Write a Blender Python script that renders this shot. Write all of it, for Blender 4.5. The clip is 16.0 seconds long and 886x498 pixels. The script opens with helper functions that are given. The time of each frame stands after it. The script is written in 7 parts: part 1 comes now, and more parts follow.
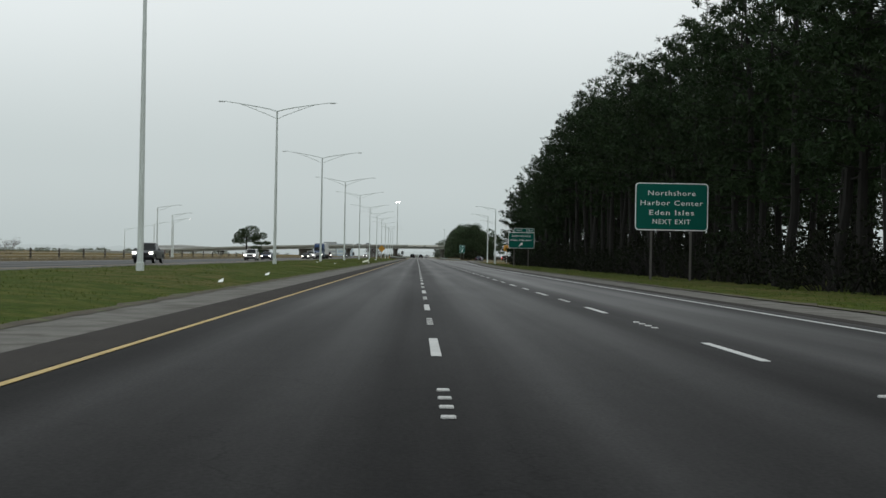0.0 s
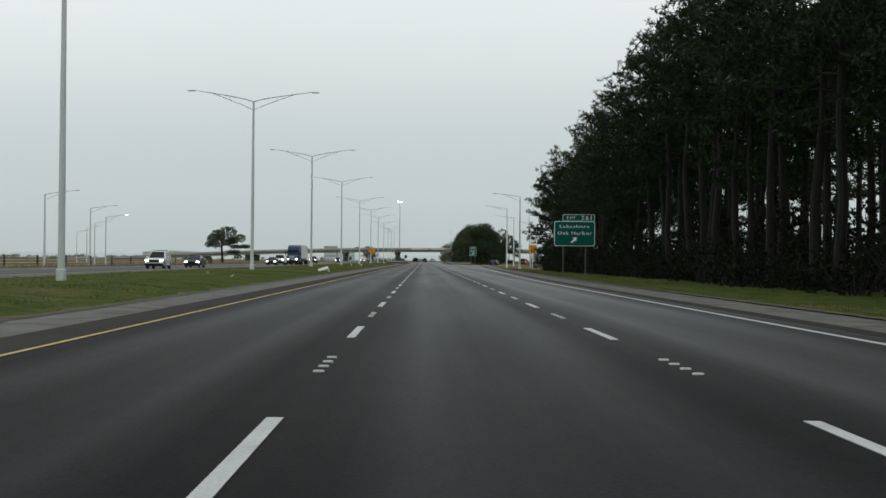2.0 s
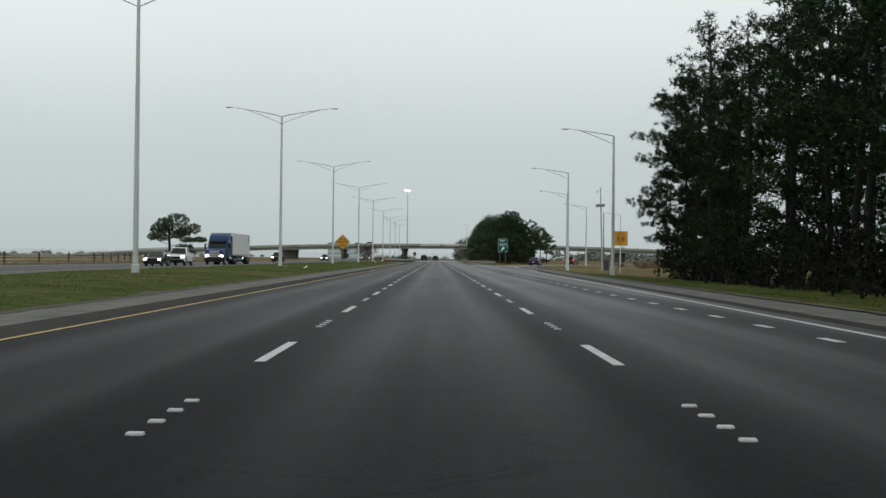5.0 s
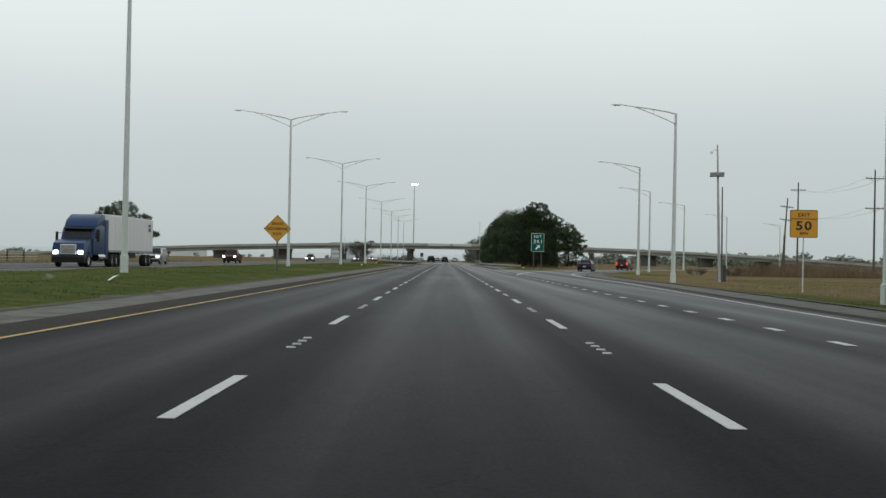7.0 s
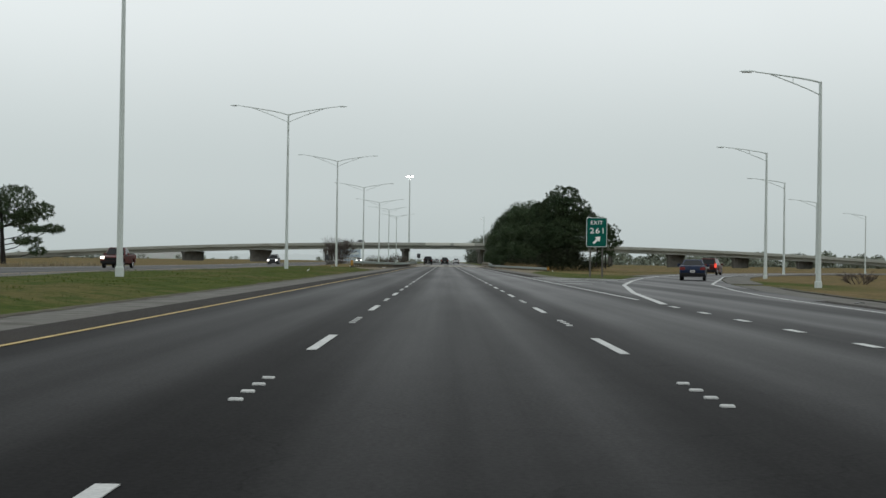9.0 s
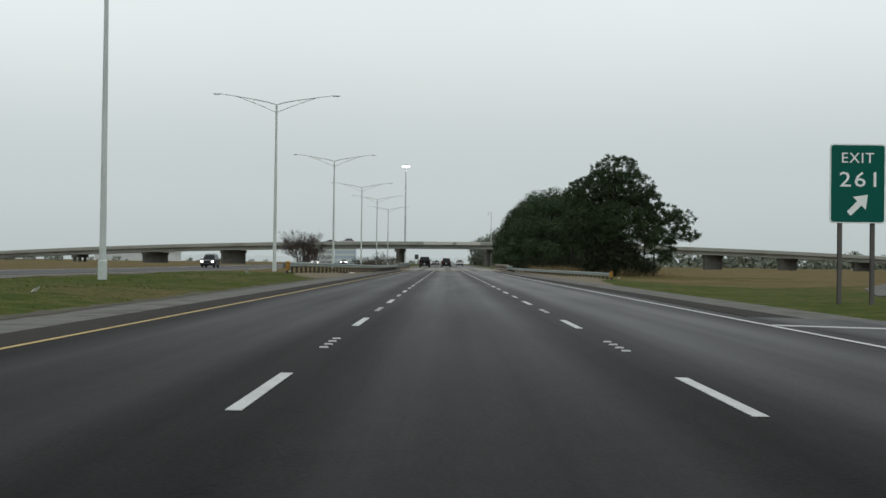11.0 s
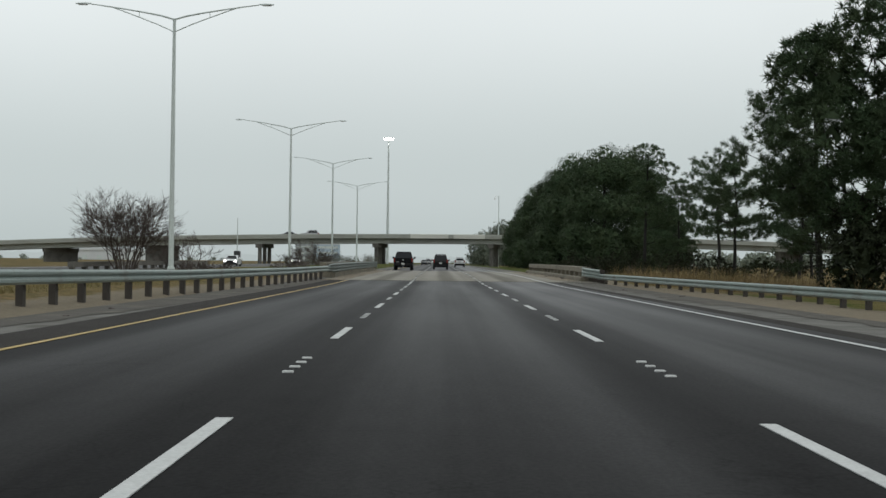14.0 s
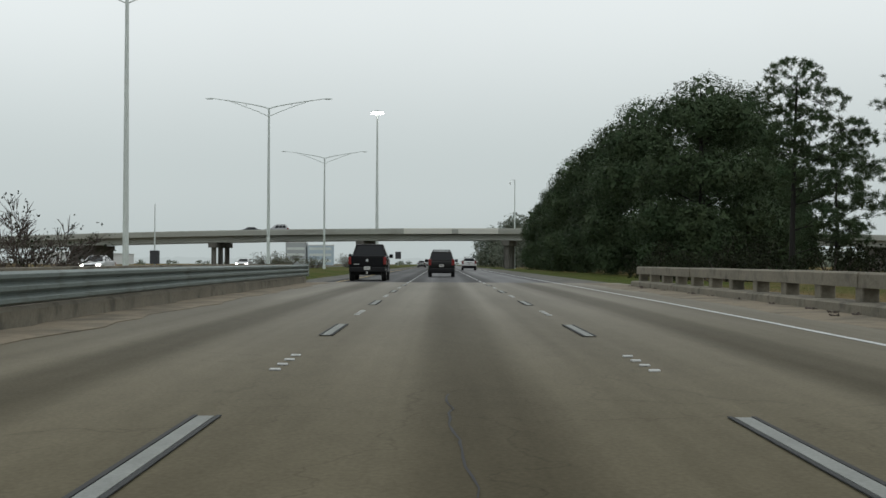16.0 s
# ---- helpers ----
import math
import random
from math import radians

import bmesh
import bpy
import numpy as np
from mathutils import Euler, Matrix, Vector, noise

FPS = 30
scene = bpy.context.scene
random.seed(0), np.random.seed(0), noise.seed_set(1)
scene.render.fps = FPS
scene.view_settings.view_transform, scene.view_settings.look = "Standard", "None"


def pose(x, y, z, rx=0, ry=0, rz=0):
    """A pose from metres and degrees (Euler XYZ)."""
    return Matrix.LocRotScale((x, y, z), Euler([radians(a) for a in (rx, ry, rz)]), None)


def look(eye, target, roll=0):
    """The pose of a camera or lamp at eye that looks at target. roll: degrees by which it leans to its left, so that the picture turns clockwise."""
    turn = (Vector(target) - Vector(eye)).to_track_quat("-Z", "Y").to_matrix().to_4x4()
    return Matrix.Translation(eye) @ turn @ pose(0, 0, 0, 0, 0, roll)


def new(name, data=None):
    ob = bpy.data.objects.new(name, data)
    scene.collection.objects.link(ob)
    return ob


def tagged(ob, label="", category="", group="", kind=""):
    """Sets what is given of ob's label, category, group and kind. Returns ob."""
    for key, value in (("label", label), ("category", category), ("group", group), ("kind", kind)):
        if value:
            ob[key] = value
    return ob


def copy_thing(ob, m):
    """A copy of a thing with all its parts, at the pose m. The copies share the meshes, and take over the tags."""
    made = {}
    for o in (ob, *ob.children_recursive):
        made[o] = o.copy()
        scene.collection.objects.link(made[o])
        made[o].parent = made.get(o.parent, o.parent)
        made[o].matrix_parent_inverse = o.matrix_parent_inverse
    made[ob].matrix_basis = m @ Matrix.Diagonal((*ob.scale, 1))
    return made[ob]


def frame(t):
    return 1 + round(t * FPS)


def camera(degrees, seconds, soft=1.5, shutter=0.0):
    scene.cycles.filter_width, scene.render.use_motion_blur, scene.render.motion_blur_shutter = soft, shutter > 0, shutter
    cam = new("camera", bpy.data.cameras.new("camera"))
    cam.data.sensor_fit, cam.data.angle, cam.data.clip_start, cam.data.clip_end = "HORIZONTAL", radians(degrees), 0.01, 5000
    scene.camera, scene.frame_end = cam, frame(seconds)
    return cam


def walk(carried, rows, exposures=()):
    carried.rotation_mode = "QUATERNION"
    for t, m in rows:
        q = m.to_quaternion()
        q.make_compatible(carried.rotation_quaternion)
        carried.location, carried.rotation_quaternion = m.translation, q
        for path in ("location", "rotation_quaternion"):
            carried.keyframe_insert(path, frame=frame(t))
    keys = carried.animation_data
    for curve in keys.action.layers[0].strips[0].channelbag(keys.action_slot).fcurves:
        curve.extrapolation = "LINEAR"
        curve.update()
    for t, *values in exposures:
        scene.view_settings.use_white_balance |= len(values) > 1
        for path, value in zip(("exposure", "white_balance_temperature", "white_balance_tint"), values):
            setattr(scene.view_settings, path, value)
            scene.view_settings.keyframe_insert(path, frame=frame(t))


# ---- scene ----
cam = camera(37.7, 16.0)
PATH = [
    (0, (-2.065, -2.154, 1.103), (-2.025, -0.155, 1.115), 1.0),
    (0.5, (-1.768, 15.489, 1.054), (-1.73, 17.488, 1.066), 1.1),
    (1, (-1.465, 32.87, 1.045), (-1.428, 34.87, 1.064), 0.9),
    (1.5, (-1.155, 50.212, 1.05), (-1.12, 52.212, 1.068), 1.1),
    (2, (-0.833, 67.367, 1.081), (-0.803, 69.367, 1.099), 0.5),
    (2.5, (-0.597, 84.891, 1.056), (-0.574, 86.891, 1.068), 0.9),
    (3, (-0.431, 102.315, 1.046), (-0.414, 104.314, 1.06), 0.9),
    (3.5, (-0.286, 119.445, 1.017), (-0.267, 121.444, 1.036), 0.8),
    (4, (-0.149, 136.456, 1.046), (-0.132, 138.456, 1.063), 0.7),
    (6.5, (-0.018, 218.886, 1.081), (-0.021, 220.886, 1.095), 0.9),
    (7, (-0.061, 235.531, 1.051), (-0.065, 237.531, 1.068), 1.1),
    (7.5, (-0.127, 252.014, 1.063), (-0.133, 254.014, 1.086), 0.7),
    (8, (-0.195, 268.6, 1.064), (-0.199, 270.6, 1.08), 0.9),
    (10.5, (-0.357, 352.09, 1.04), (-0.357, 354.09, 1.065), 0.6),
    (11, (-0.371, 368.94, 1.042), (-0.375, 370.94, 1.064), 0.7),
    (11.5, (-0.392, 385.574, 1.071), (-0.395, 387.574, 1.093), 0.3),
    (12, (-0.423, 402.376, 1.09), (-0.424, 404.376, 1.109), 0.4),
    (12.5, (-0.411, 419.33, 1.096), (-0.41, 421.33, 1.114), 0.5),
    (13, (-0.416, 436.125, 1.079), (-0.412, 438.125, 1.095), 0.5),
    (13.5, (-0.414, 453.018, 1.056), (-0.408, 455.018, 1.078), 0.8),
    (14, (-0.4, 469.79, 1.068), (-0.394, 471.79, 1.089), 0.7),
    (14.5, (-0.369, 486.692, 1.089), (-0.363, 488.692, 1.11), 0.6),
    (15, (-0.326, 503.745, 1.095), (-0.32, 505.744, 1.114), 0.5),
    (15.5, (-0.368, 520.75, 1.1), (-0.361, 522.75, 1.117), 0.9),
    (16, (-0.233, 537.6, 1.124), (-0.23, 539.6, 1.147), 0.2),
]
walk(cam, [(t, look(eye, target, roll)) for t, eye, target, roll in PATH])

# ---- world and light: a bright overcast, misty day ----
world = bpy.data.worlds.new("world")
scene.world = world
world.use_nodes = True
wn, wl = world.node_tree.nodes, world.node_tree.links
wn.clear()
sky = wn.new("ShaderNodeTexSky")
sky.sky_type, sky.sun_disc = "NISHITA", False
sky.sun_elevation, sky.sun_rotation = radians(48), radians(150)
sky.air_density, sky.dust_density = 1.0, 4.0
grey = wn.new("ShaderNodeHueSaturation")
grey.inputs["Saturation"].default_value = 0.12
wl.new(sky.outputs[0], grey.inputs["Color"])
coord = wn.new("ShaderNodeTexCoord")
split = wn.new("ShaderNodeSeparateXYZ")
wl.new(coord.outputs["Generated"], split.inputs[0])
veil = wn.new("ShaderNodeValToRGB")
veil.color_ramp.interpolation = "EASE"
for pos, col in ((0.0, (0.515, 0.58, 0.58, 1)), (0.06, (0.56, 0.625, 0.625, 1)), (0.22, (0.81, 0.865, 0.87, 1)), (0.5, (0.80, 0.85, 0.86, 1)), (1.0, (0.78, 0.83, 0.84, 1))):
    e = veil.color_ramp.elements[0] if pos == 0.0 else (veil.color_ramp.elements[-1] if pos == 1.0 else veil.color_ramp.elements.new(pos))
    e.position, e.color = pos, col
wl.new(split.outputs["Z"], veil.inputs[0])
cloud = wn.new("ShaderNodeTexNoise")
cloud.inputs["Scale"].default_value, cloud.inputs["Detail"].default_value = 3.0, 4.0
cmap = wn.new("ShaderNodeMapRange")
cmap.inputs["To Min"].default_value, cmap.inputs["To Max"].default_value = 0.95, 1.05
wl.new(coord.outputs["Generated"], cloud.inputs["Vector"])
wl.new(cloud.outputs[0], cmap.inputs["Value"])
vm = wn.new("ShaderNodeVectorMath")
vm.operation = "SCALE"
wl.new(veil.outputs[0], vm.inputs[0])
wl.new(cmap.outputs[0], vm.inputs["Scale"])
bg1, bg2, addw, wout = wn.new("ShaderNodeBackground"), wn.new("ShaderNodeBackground"), wn.new("ShaderNodeAddShader"), wn.new("ShaderNodeOutputWorld")
bg1.inputs["Strength"].default_value = 0.012
bg2.inputs["Strength"].default_value = 0.93
wl.new(grey.outputs[0], bg1.inputs["Color"])
wl.new(vm.outputs[0], bg2.inputs["Color"])
wl.new(bg1.outputs[0], addw.inputs[0])
wl.new(bg2.outputs[0], addw.inputs[1])
wl.new(addw.outputs[0], wout.inputs["Surface"])

sun_data = bpy.data.lights.new("sun", "SUN")
sun_data.energy, sun_data.angle, sun_data.color = 0.2, radians(30), (1.0, 0.98, 0.95)
sun = new("sun", sun_data)
sun.matrix_world = look((0, 0, 50), (-18, 30, 0))


# ---- materials ----
def mat(name, color, rough=0.7, metal=0.0, var=0.12, scale=1.0, bump=0.0, bscale=40.0, stain=None, spec=0.5, stretch=(1, 1, 1), rnd=0.0, alpha=None):
    """A surface with a base colour, coarse and fine variation, and relief; world-size texture coordinates."""
    m = bpy.data.materials.new(name)
    m.use_nodes = True
    n, l = m.node_tree.nodes, m.node_tree.links
    b = n["Principled BSDF"]
    b.inputs["Roughness"].default_value, b.inputs["Metallic"].default_value = rough, metal
    b.inputs["Specular IOR Level"].default_value = spec
    geo = n.new("ShaderNodeNewGeometry")
    mp = n.new("ShaderNodeVectorMath")
    mp.operation = "MULTIPLY"
    mp.inputs[1].default_value = stretch
    l.new(geo.outputs["Position"], mp.inputs[0])
    big, fine = n.new("ShaderNodeTexNoise"), n.new("ShaderNodeTexNoise")
    big.inputs["Scale"].default_value, big.inputs["Detail"].default_value = 0.6 * scale, 5
    fine.inputs["Scale"].default_value, fine.inputs["Detail"].default_value = 12.0 * scale, 4
    l.new(mp.outputs[0], big.inputs["Vector"])
    l.new(mp.outputs[0], fine.inputs["Vector"])
    mix = n.new("ShaderNodeMath")
    mix.operation = "ADD"
    l.new(big.outputs[0], mix.inputs[0])
    l.new(fine.outputs[0], mix.inputs[1])
    rng = n.new("ShaderNodeMapRange")
    rng.inputs["From Min"].default_value, rng.inputs["From Max"].default_value = 0.6, 1.4
    rng.inputs["To Min"].default_value, rng.inputs["To Max"].default_value = 1 - var, 1 + var
    l.new(mix.outputs[0], rng.inputs["Value"])
    sc = n.new("ShaderNodeVectorMath")
    sc.operation = "SCALE"
    sc.inputs[0].default_value = color[:3]
    l.new(rng.outputs[0], sc.inputs["Scale"])
    out = sc.outputs[0]
    if stain:
        st = n.new("ShaderNodeTexNoise")
        st.inputs["Scale"].default_value, st.inputs["Detail"].default_value = stain[1], 6
        l.new(mp.outputs[0], st.inputs["Vector"])
        sr = n.new("ShaderNodeMapRange")
        sr.inputs["From Min"].default_value, sr.inputs["From Max"].default_value = stain[2], stain[2] + 0.14
        l.new(st.outputs[0], sr.inputs["Value"])
        mx = n.new("ShaderNodeMix")
        mx.data_type = "RGBA"
        l.new(sr.outputs[0], mx.inputs[0])
        l.new(out, mx.inputs[6])
        mx.inputs[7].default_value = (*stain[0], 1)
        out = mx.outputs[2]
    if rnd:
        oi = n.new("ShaderNodeObjectInfo")
        rr = n.new("ShaderNodeMapRange")
        rr.inputs["To Min"].default_value, rr.inputs["To Max"].default_value = 1 - rnd, 1 + rnd
        l.new(oi.outputs["Random"], rr.inputs["Value"])
        s2 = n.new("ShaderNodeVectorMath")
        s2.operation = "SCALE"
        l.new(out, s2.inputs[0])
        l.new(rr.outputs[0], s2.inputs["Scale"])
        out = s2.outputs[0]
    l.new(out, b.inputs["Base Color"])
    if bump:
        bn, bt = n.new("ShaderNodeBump"), n.new("ShaderNodeTexNoise")
        bt.inputs["Scale"].default_value, bt.inputs["Detail"].default_value = bscale, 3
        l.new(mp.outputs[0], bt.inputs["Vector"])
        bn.inputs["Strength"].default_value, bn.inputs["Distance"].default_value = bump, 0.02
        l.new(bt.outputs[0], bn.inputs["Height"])
        l.new(bn.outputs[0], b.inputs["Normal"])
    return m


def glow(name, color, strength):
    m = bpy.data.materials.new(name)
    m.use_nodes = True
    b = m.node_tree.nodes["Principled BSDF"]
    b.inputs["Base Color"].default_value = (*color, 1)
    b.inputs["Emission Color"].default_value = (*color, 1)
    b.inputs["Emission Strength"].default_value = strength
    b.inputs["Roughness"].default_value = 0.2
    return m


def leaf_mat(name, color, var=0.5):
    """Foliage: each leaf or tuft its own shade, with a little light through it."""
    m = bpy.data.materials.new(name)
    m.use_nodes = True
    n, l = m.node_tree.nodes, m.node_tree.links
    b = n["Principled BSDF"]
    b.inputs["Roughness"].default_value = 0.6
    b.inputs["Specular IOR Level"].default_value = 0.1
    geo, oi = n.new("ShaderNodeNewGeometry"), n.new("ShaderNodeObjectInfo")
    r1, r2 = n.new("ShaderNodeMapRange"), n.new("ShaderNodeMapRange")
    r1.inputs["To Min"].default_value, r1.inputs["To Max"].default_value = 1 - var, 1 + var
    r2.inputs["To Min"].default_value, r2.inputs["To Max"].default_value = 0.8, 1.2
    l.new(geo.outputs["Random Per Island"], r1.inputs["Value"])
    l.new(oi.outputs["Random"], r2.inputs["Value"])
    mu = n.new("ShaderNodeMath")
    mu.operation = "MULTIPLY"
    l.new(r1.outputs[0], mu.inputs[0])
    l.new(r2.outputs[0], mu.inputs[1])
    nz = n.new("ShaderNodeTexNoise")
    nz.inputs["Scale"].default_value = 0.5
    l.new(geo.outputs["Position"], nz.inputs["Vector"])
    hue = n.new("ShaderNodeMix")
    hue.data_type = "RGBA"
    l.new(nz.outputs[0], hue.inputs[0])
    hue.inputs[6].default_value = (color[0] * 0.8, color[1] * 1.05, color[2], 1)
    hue.inputs[7].default_value = (color[0] * 1.15, color[1] * 1.0, color[2] * 0.85, 1)
    sc = n.new("ShaderNodeVectorMath")
    sc.operation = "SCALE"
    l.new(hue.outputs[2], sc.inputs[0])
    l.new(mu.outputs[0], sc.inputs["Scale"])
    l.new(sc.outputs[0], b.inputs["Base Color"])
    return m


def times(n, l, a, c):
    """Product of two values; a may be None."""
    if a is None:
        return c
    m = n.new("ShaderNodeMath")
    m.operation = "MULTIPLY"
    l.new(a, m.inputs[0])
    l.new(c, m.inputs[1])
    return m.outputs[0]


def asphalt_mat(name, color, centre, line, rough=0.6, gloss=0.3, inner=1.0, outer=1.0):
    """Worn road surface: bands along the lanes (centre: how dark the oil strip, line: how dark the lane joints), patches, cracks and grit."""
    m = mat(name, color, rough, 0, 0.12, 0.5, 0.15, 90, spec=0.0, stretch=(1, 0.3, 1))
    n, l = m.node_tree.nodes, m.node_tree.links
    b = n["Principled BSDF"]
    out = b.inputs["Base Color"].links[0].from_socket
    geo, sp = n.new("ShaderNodeNewGeometry"), n.new("ShaderNodeSeparateXYZ")
    l.new(geo.outputs["Position"], sp.inputs[0])
    wob = n.new("ShaderNodeTexNoise")
    wob.inputs["Scale"].default_value, wob.inputs["Detail"].default_value = 0.06, 3
    l.new(geo.outputs["Position"], wob.inputs["Vector"])
    wear = None
    for shift, width, core, dark in ((0.0, 0.9, 0.1, centre), (1.83, 1.2, 0.25, line)):
        # distance from the band's middle line, folded into one lane width
        ad = n.new("ShaderNodeMath")
        ad.operation = "MULTIPLY_ADD"
        ad.inputs[1].default_value, ad.inputs[2].default_value = 0.3, shift + 1.68
        l.new(wob.outputs[0], ad.inputs[0])
        su = n.new("ShaderNodeMath")
        su.operation = "ADD"
        l.new(sp.outputs["X"], su.inputs[0])
        l.new(ad.outputs[0], su.inputs[1])
        pp = n.new("ShaderNodeMath")
        pp.operation = "PINGPONG"
        pp.inputs[1].default_value = 1.83
        l.new(su.outputs[0], pp.inputs[0])
        r = n.new("ShaderNodeMapRange")
        r.interpolation_type = "SMOOTHERSTEP"
        r.inputs["From Min"].default_value, r.inputs["From Max"].default_value = 1.83 - width, 1.83 - core
        r.inputs["To Min"].default_value, r.inputs["To Max"].default_value = 1.0, dark
        l.new(pp.outputs[0], r.inputs["Value"])
        wear = times(n, l, wear, r.outputs[0])
    # darker over the inner lane, paler over the outer; the paver leaves fine streaks
    r = n.new("ShaderNodeMapRange")
    r.interpolation_type = "SMOOTHSTEP"
    r.inputs["From Min"].default_value, r.inputs["From Max"].default_value = -2.6, -1.2
    r.inputs["To Min"].default_value, r.inputs["To Max"].default_value = inner, 1.0
    l.new(sp.outputs["X"], r.inputs["Value"])
    wear = times(n, l, wear, r.outputs[0])
    r = n.new("ShaderNodeMapRange")
    r.interpolation_type = "SMOOTHSTEP"
    r.inputs["From Min"].default_value, r.inputs["From Max"].default_value = 1.4, 2.8
    r.inputs["To Min"].default_value, r.inputs["To Max"].default_value = 1.0, outer
    l.new(sp.outputs["X"], r.inputs["Value"])
    wear = times(n, l, wear, r.outputs[0])
    for stretch, lo, hi in (((3.0, 0.025, 1), 0.93, 1.07), ((0.55, 0.05, 1), 0.87, 1.13), ((30, 20, 1), 0.9, 1.1)):
        sm, st, r = n.new("ShaderNodeVectorMath"), n.new("ShaderNodeTexNoise"), n.new("ShaderNodeMapRange")
        sm.operation = "MULTIPLY"
        sm.inputs[1].default_value = stretch
        st.inputs["Scale"].default_value, st.inputs["Detail"].default_value = 1.0, 4
        l.new(geo.outputs["Position"], sm.inputs[0])
        l.new(sm.outputs[0], st.inputs["Vector"])
        r.inputs["From Min"].default_value, r.inputs["From Max"].default_value = 0.3, 0.7
        r.inputs["To Min"].default_value, r.inputs["To Max"].default_value = lo, hi
        l.new(st.outputs[0], r.inputs["Value"])
        wear = times(n, l, wear, r.outputs[0])
    sc = n.new("ShaderNodeVectorMath")
    sc.operation = "SCALE"
    l.new(out, sc.inputs[0])
    l.new(wear, sc.inputs["Scale"])
    out = sc.outputs[0]
    # damp sheen, strongest where the surface is worn smooth and seen at a low angle
    b.inputs["Specular IOR Level"].default_value = 0.0
    fr, gl, gb, mx = n.new("ShaderNodeFresnel"), n.new("ShaderNodeMath"), n.new("ShaderNodeBsdfGlossy"), n.new("ShaderNodeMixShader")
    gl.operation = "MULTIPLY"
    gl.inputs[1].default_value = gloss
    cube = n.new("ShaderNodeMath")
    cube.operation = "POWER"
    cube.inputs[1].default_value = 3.0
    l.new(fr.outputs[0], cube.inputs[0])
    l.new(cube.outputs[0], gl.inputs[0])
    gb.inputs["Roughness"].default_value = 0.4
    l.new(times(n, l, wear, gl.outputs[0]), mx.inputs[0])
    l.new(b.outputs[0], mx.inputs[1])
    l.new(gb.outputs[0], mx.inputs[2])
    l.new(mx.outputs[0], n["Material Output"].inputs["Surface"])
    vo = n.new("ShaderNodeTexVoronoi")
    vo.feature = "DISTANCE_TO_EDGE"
    vo.inputs["Scale"].default_value = 0.33
    wv, ws = n.new("ShaderNodeTexNoise"), n.new("ShaderNodeVectorMath")
    wv.inputs["Scale"].default_value, wv.inputs["Detail"].default_value = 0.7, 5
    ws.operation = "MULTIPLY_ADD"
    l.new(geo.outputs["Position"], wv.inputs["Vector"])
    l.new(wv.outputs["Color"], ws.inputs[0])
    ws.inputs[1].default_value = (2.5, 2.5, 0)
    l.new(geo.outputs["Position"], ws.inputs[2])
    l.new(ws.outputs[0], vo.inputs["Vector"])
    cr = n.new("ShaderNodeMapRange")
    cr.inputs["From Min"].default_value, cr.inputs["From Max"].default_value = 0.0, 0.006
    cr.inputs["To Min"].default_value, cr.inputs["To Max"].default_value = 0.82, 1.0
    l.new(vo.outputs["Distance"], cr.inputs["Value"])
    sc = n.new("ShaderNodeVectorMath")
    sc.operation = "SCALE"
    l.new(out, sc.inputs[0])
    l.new(cr.outputs[0], sc.inputs["Scale"])
    l.new(sc.outputs[0], b.inputs["Base Color"])
    return m


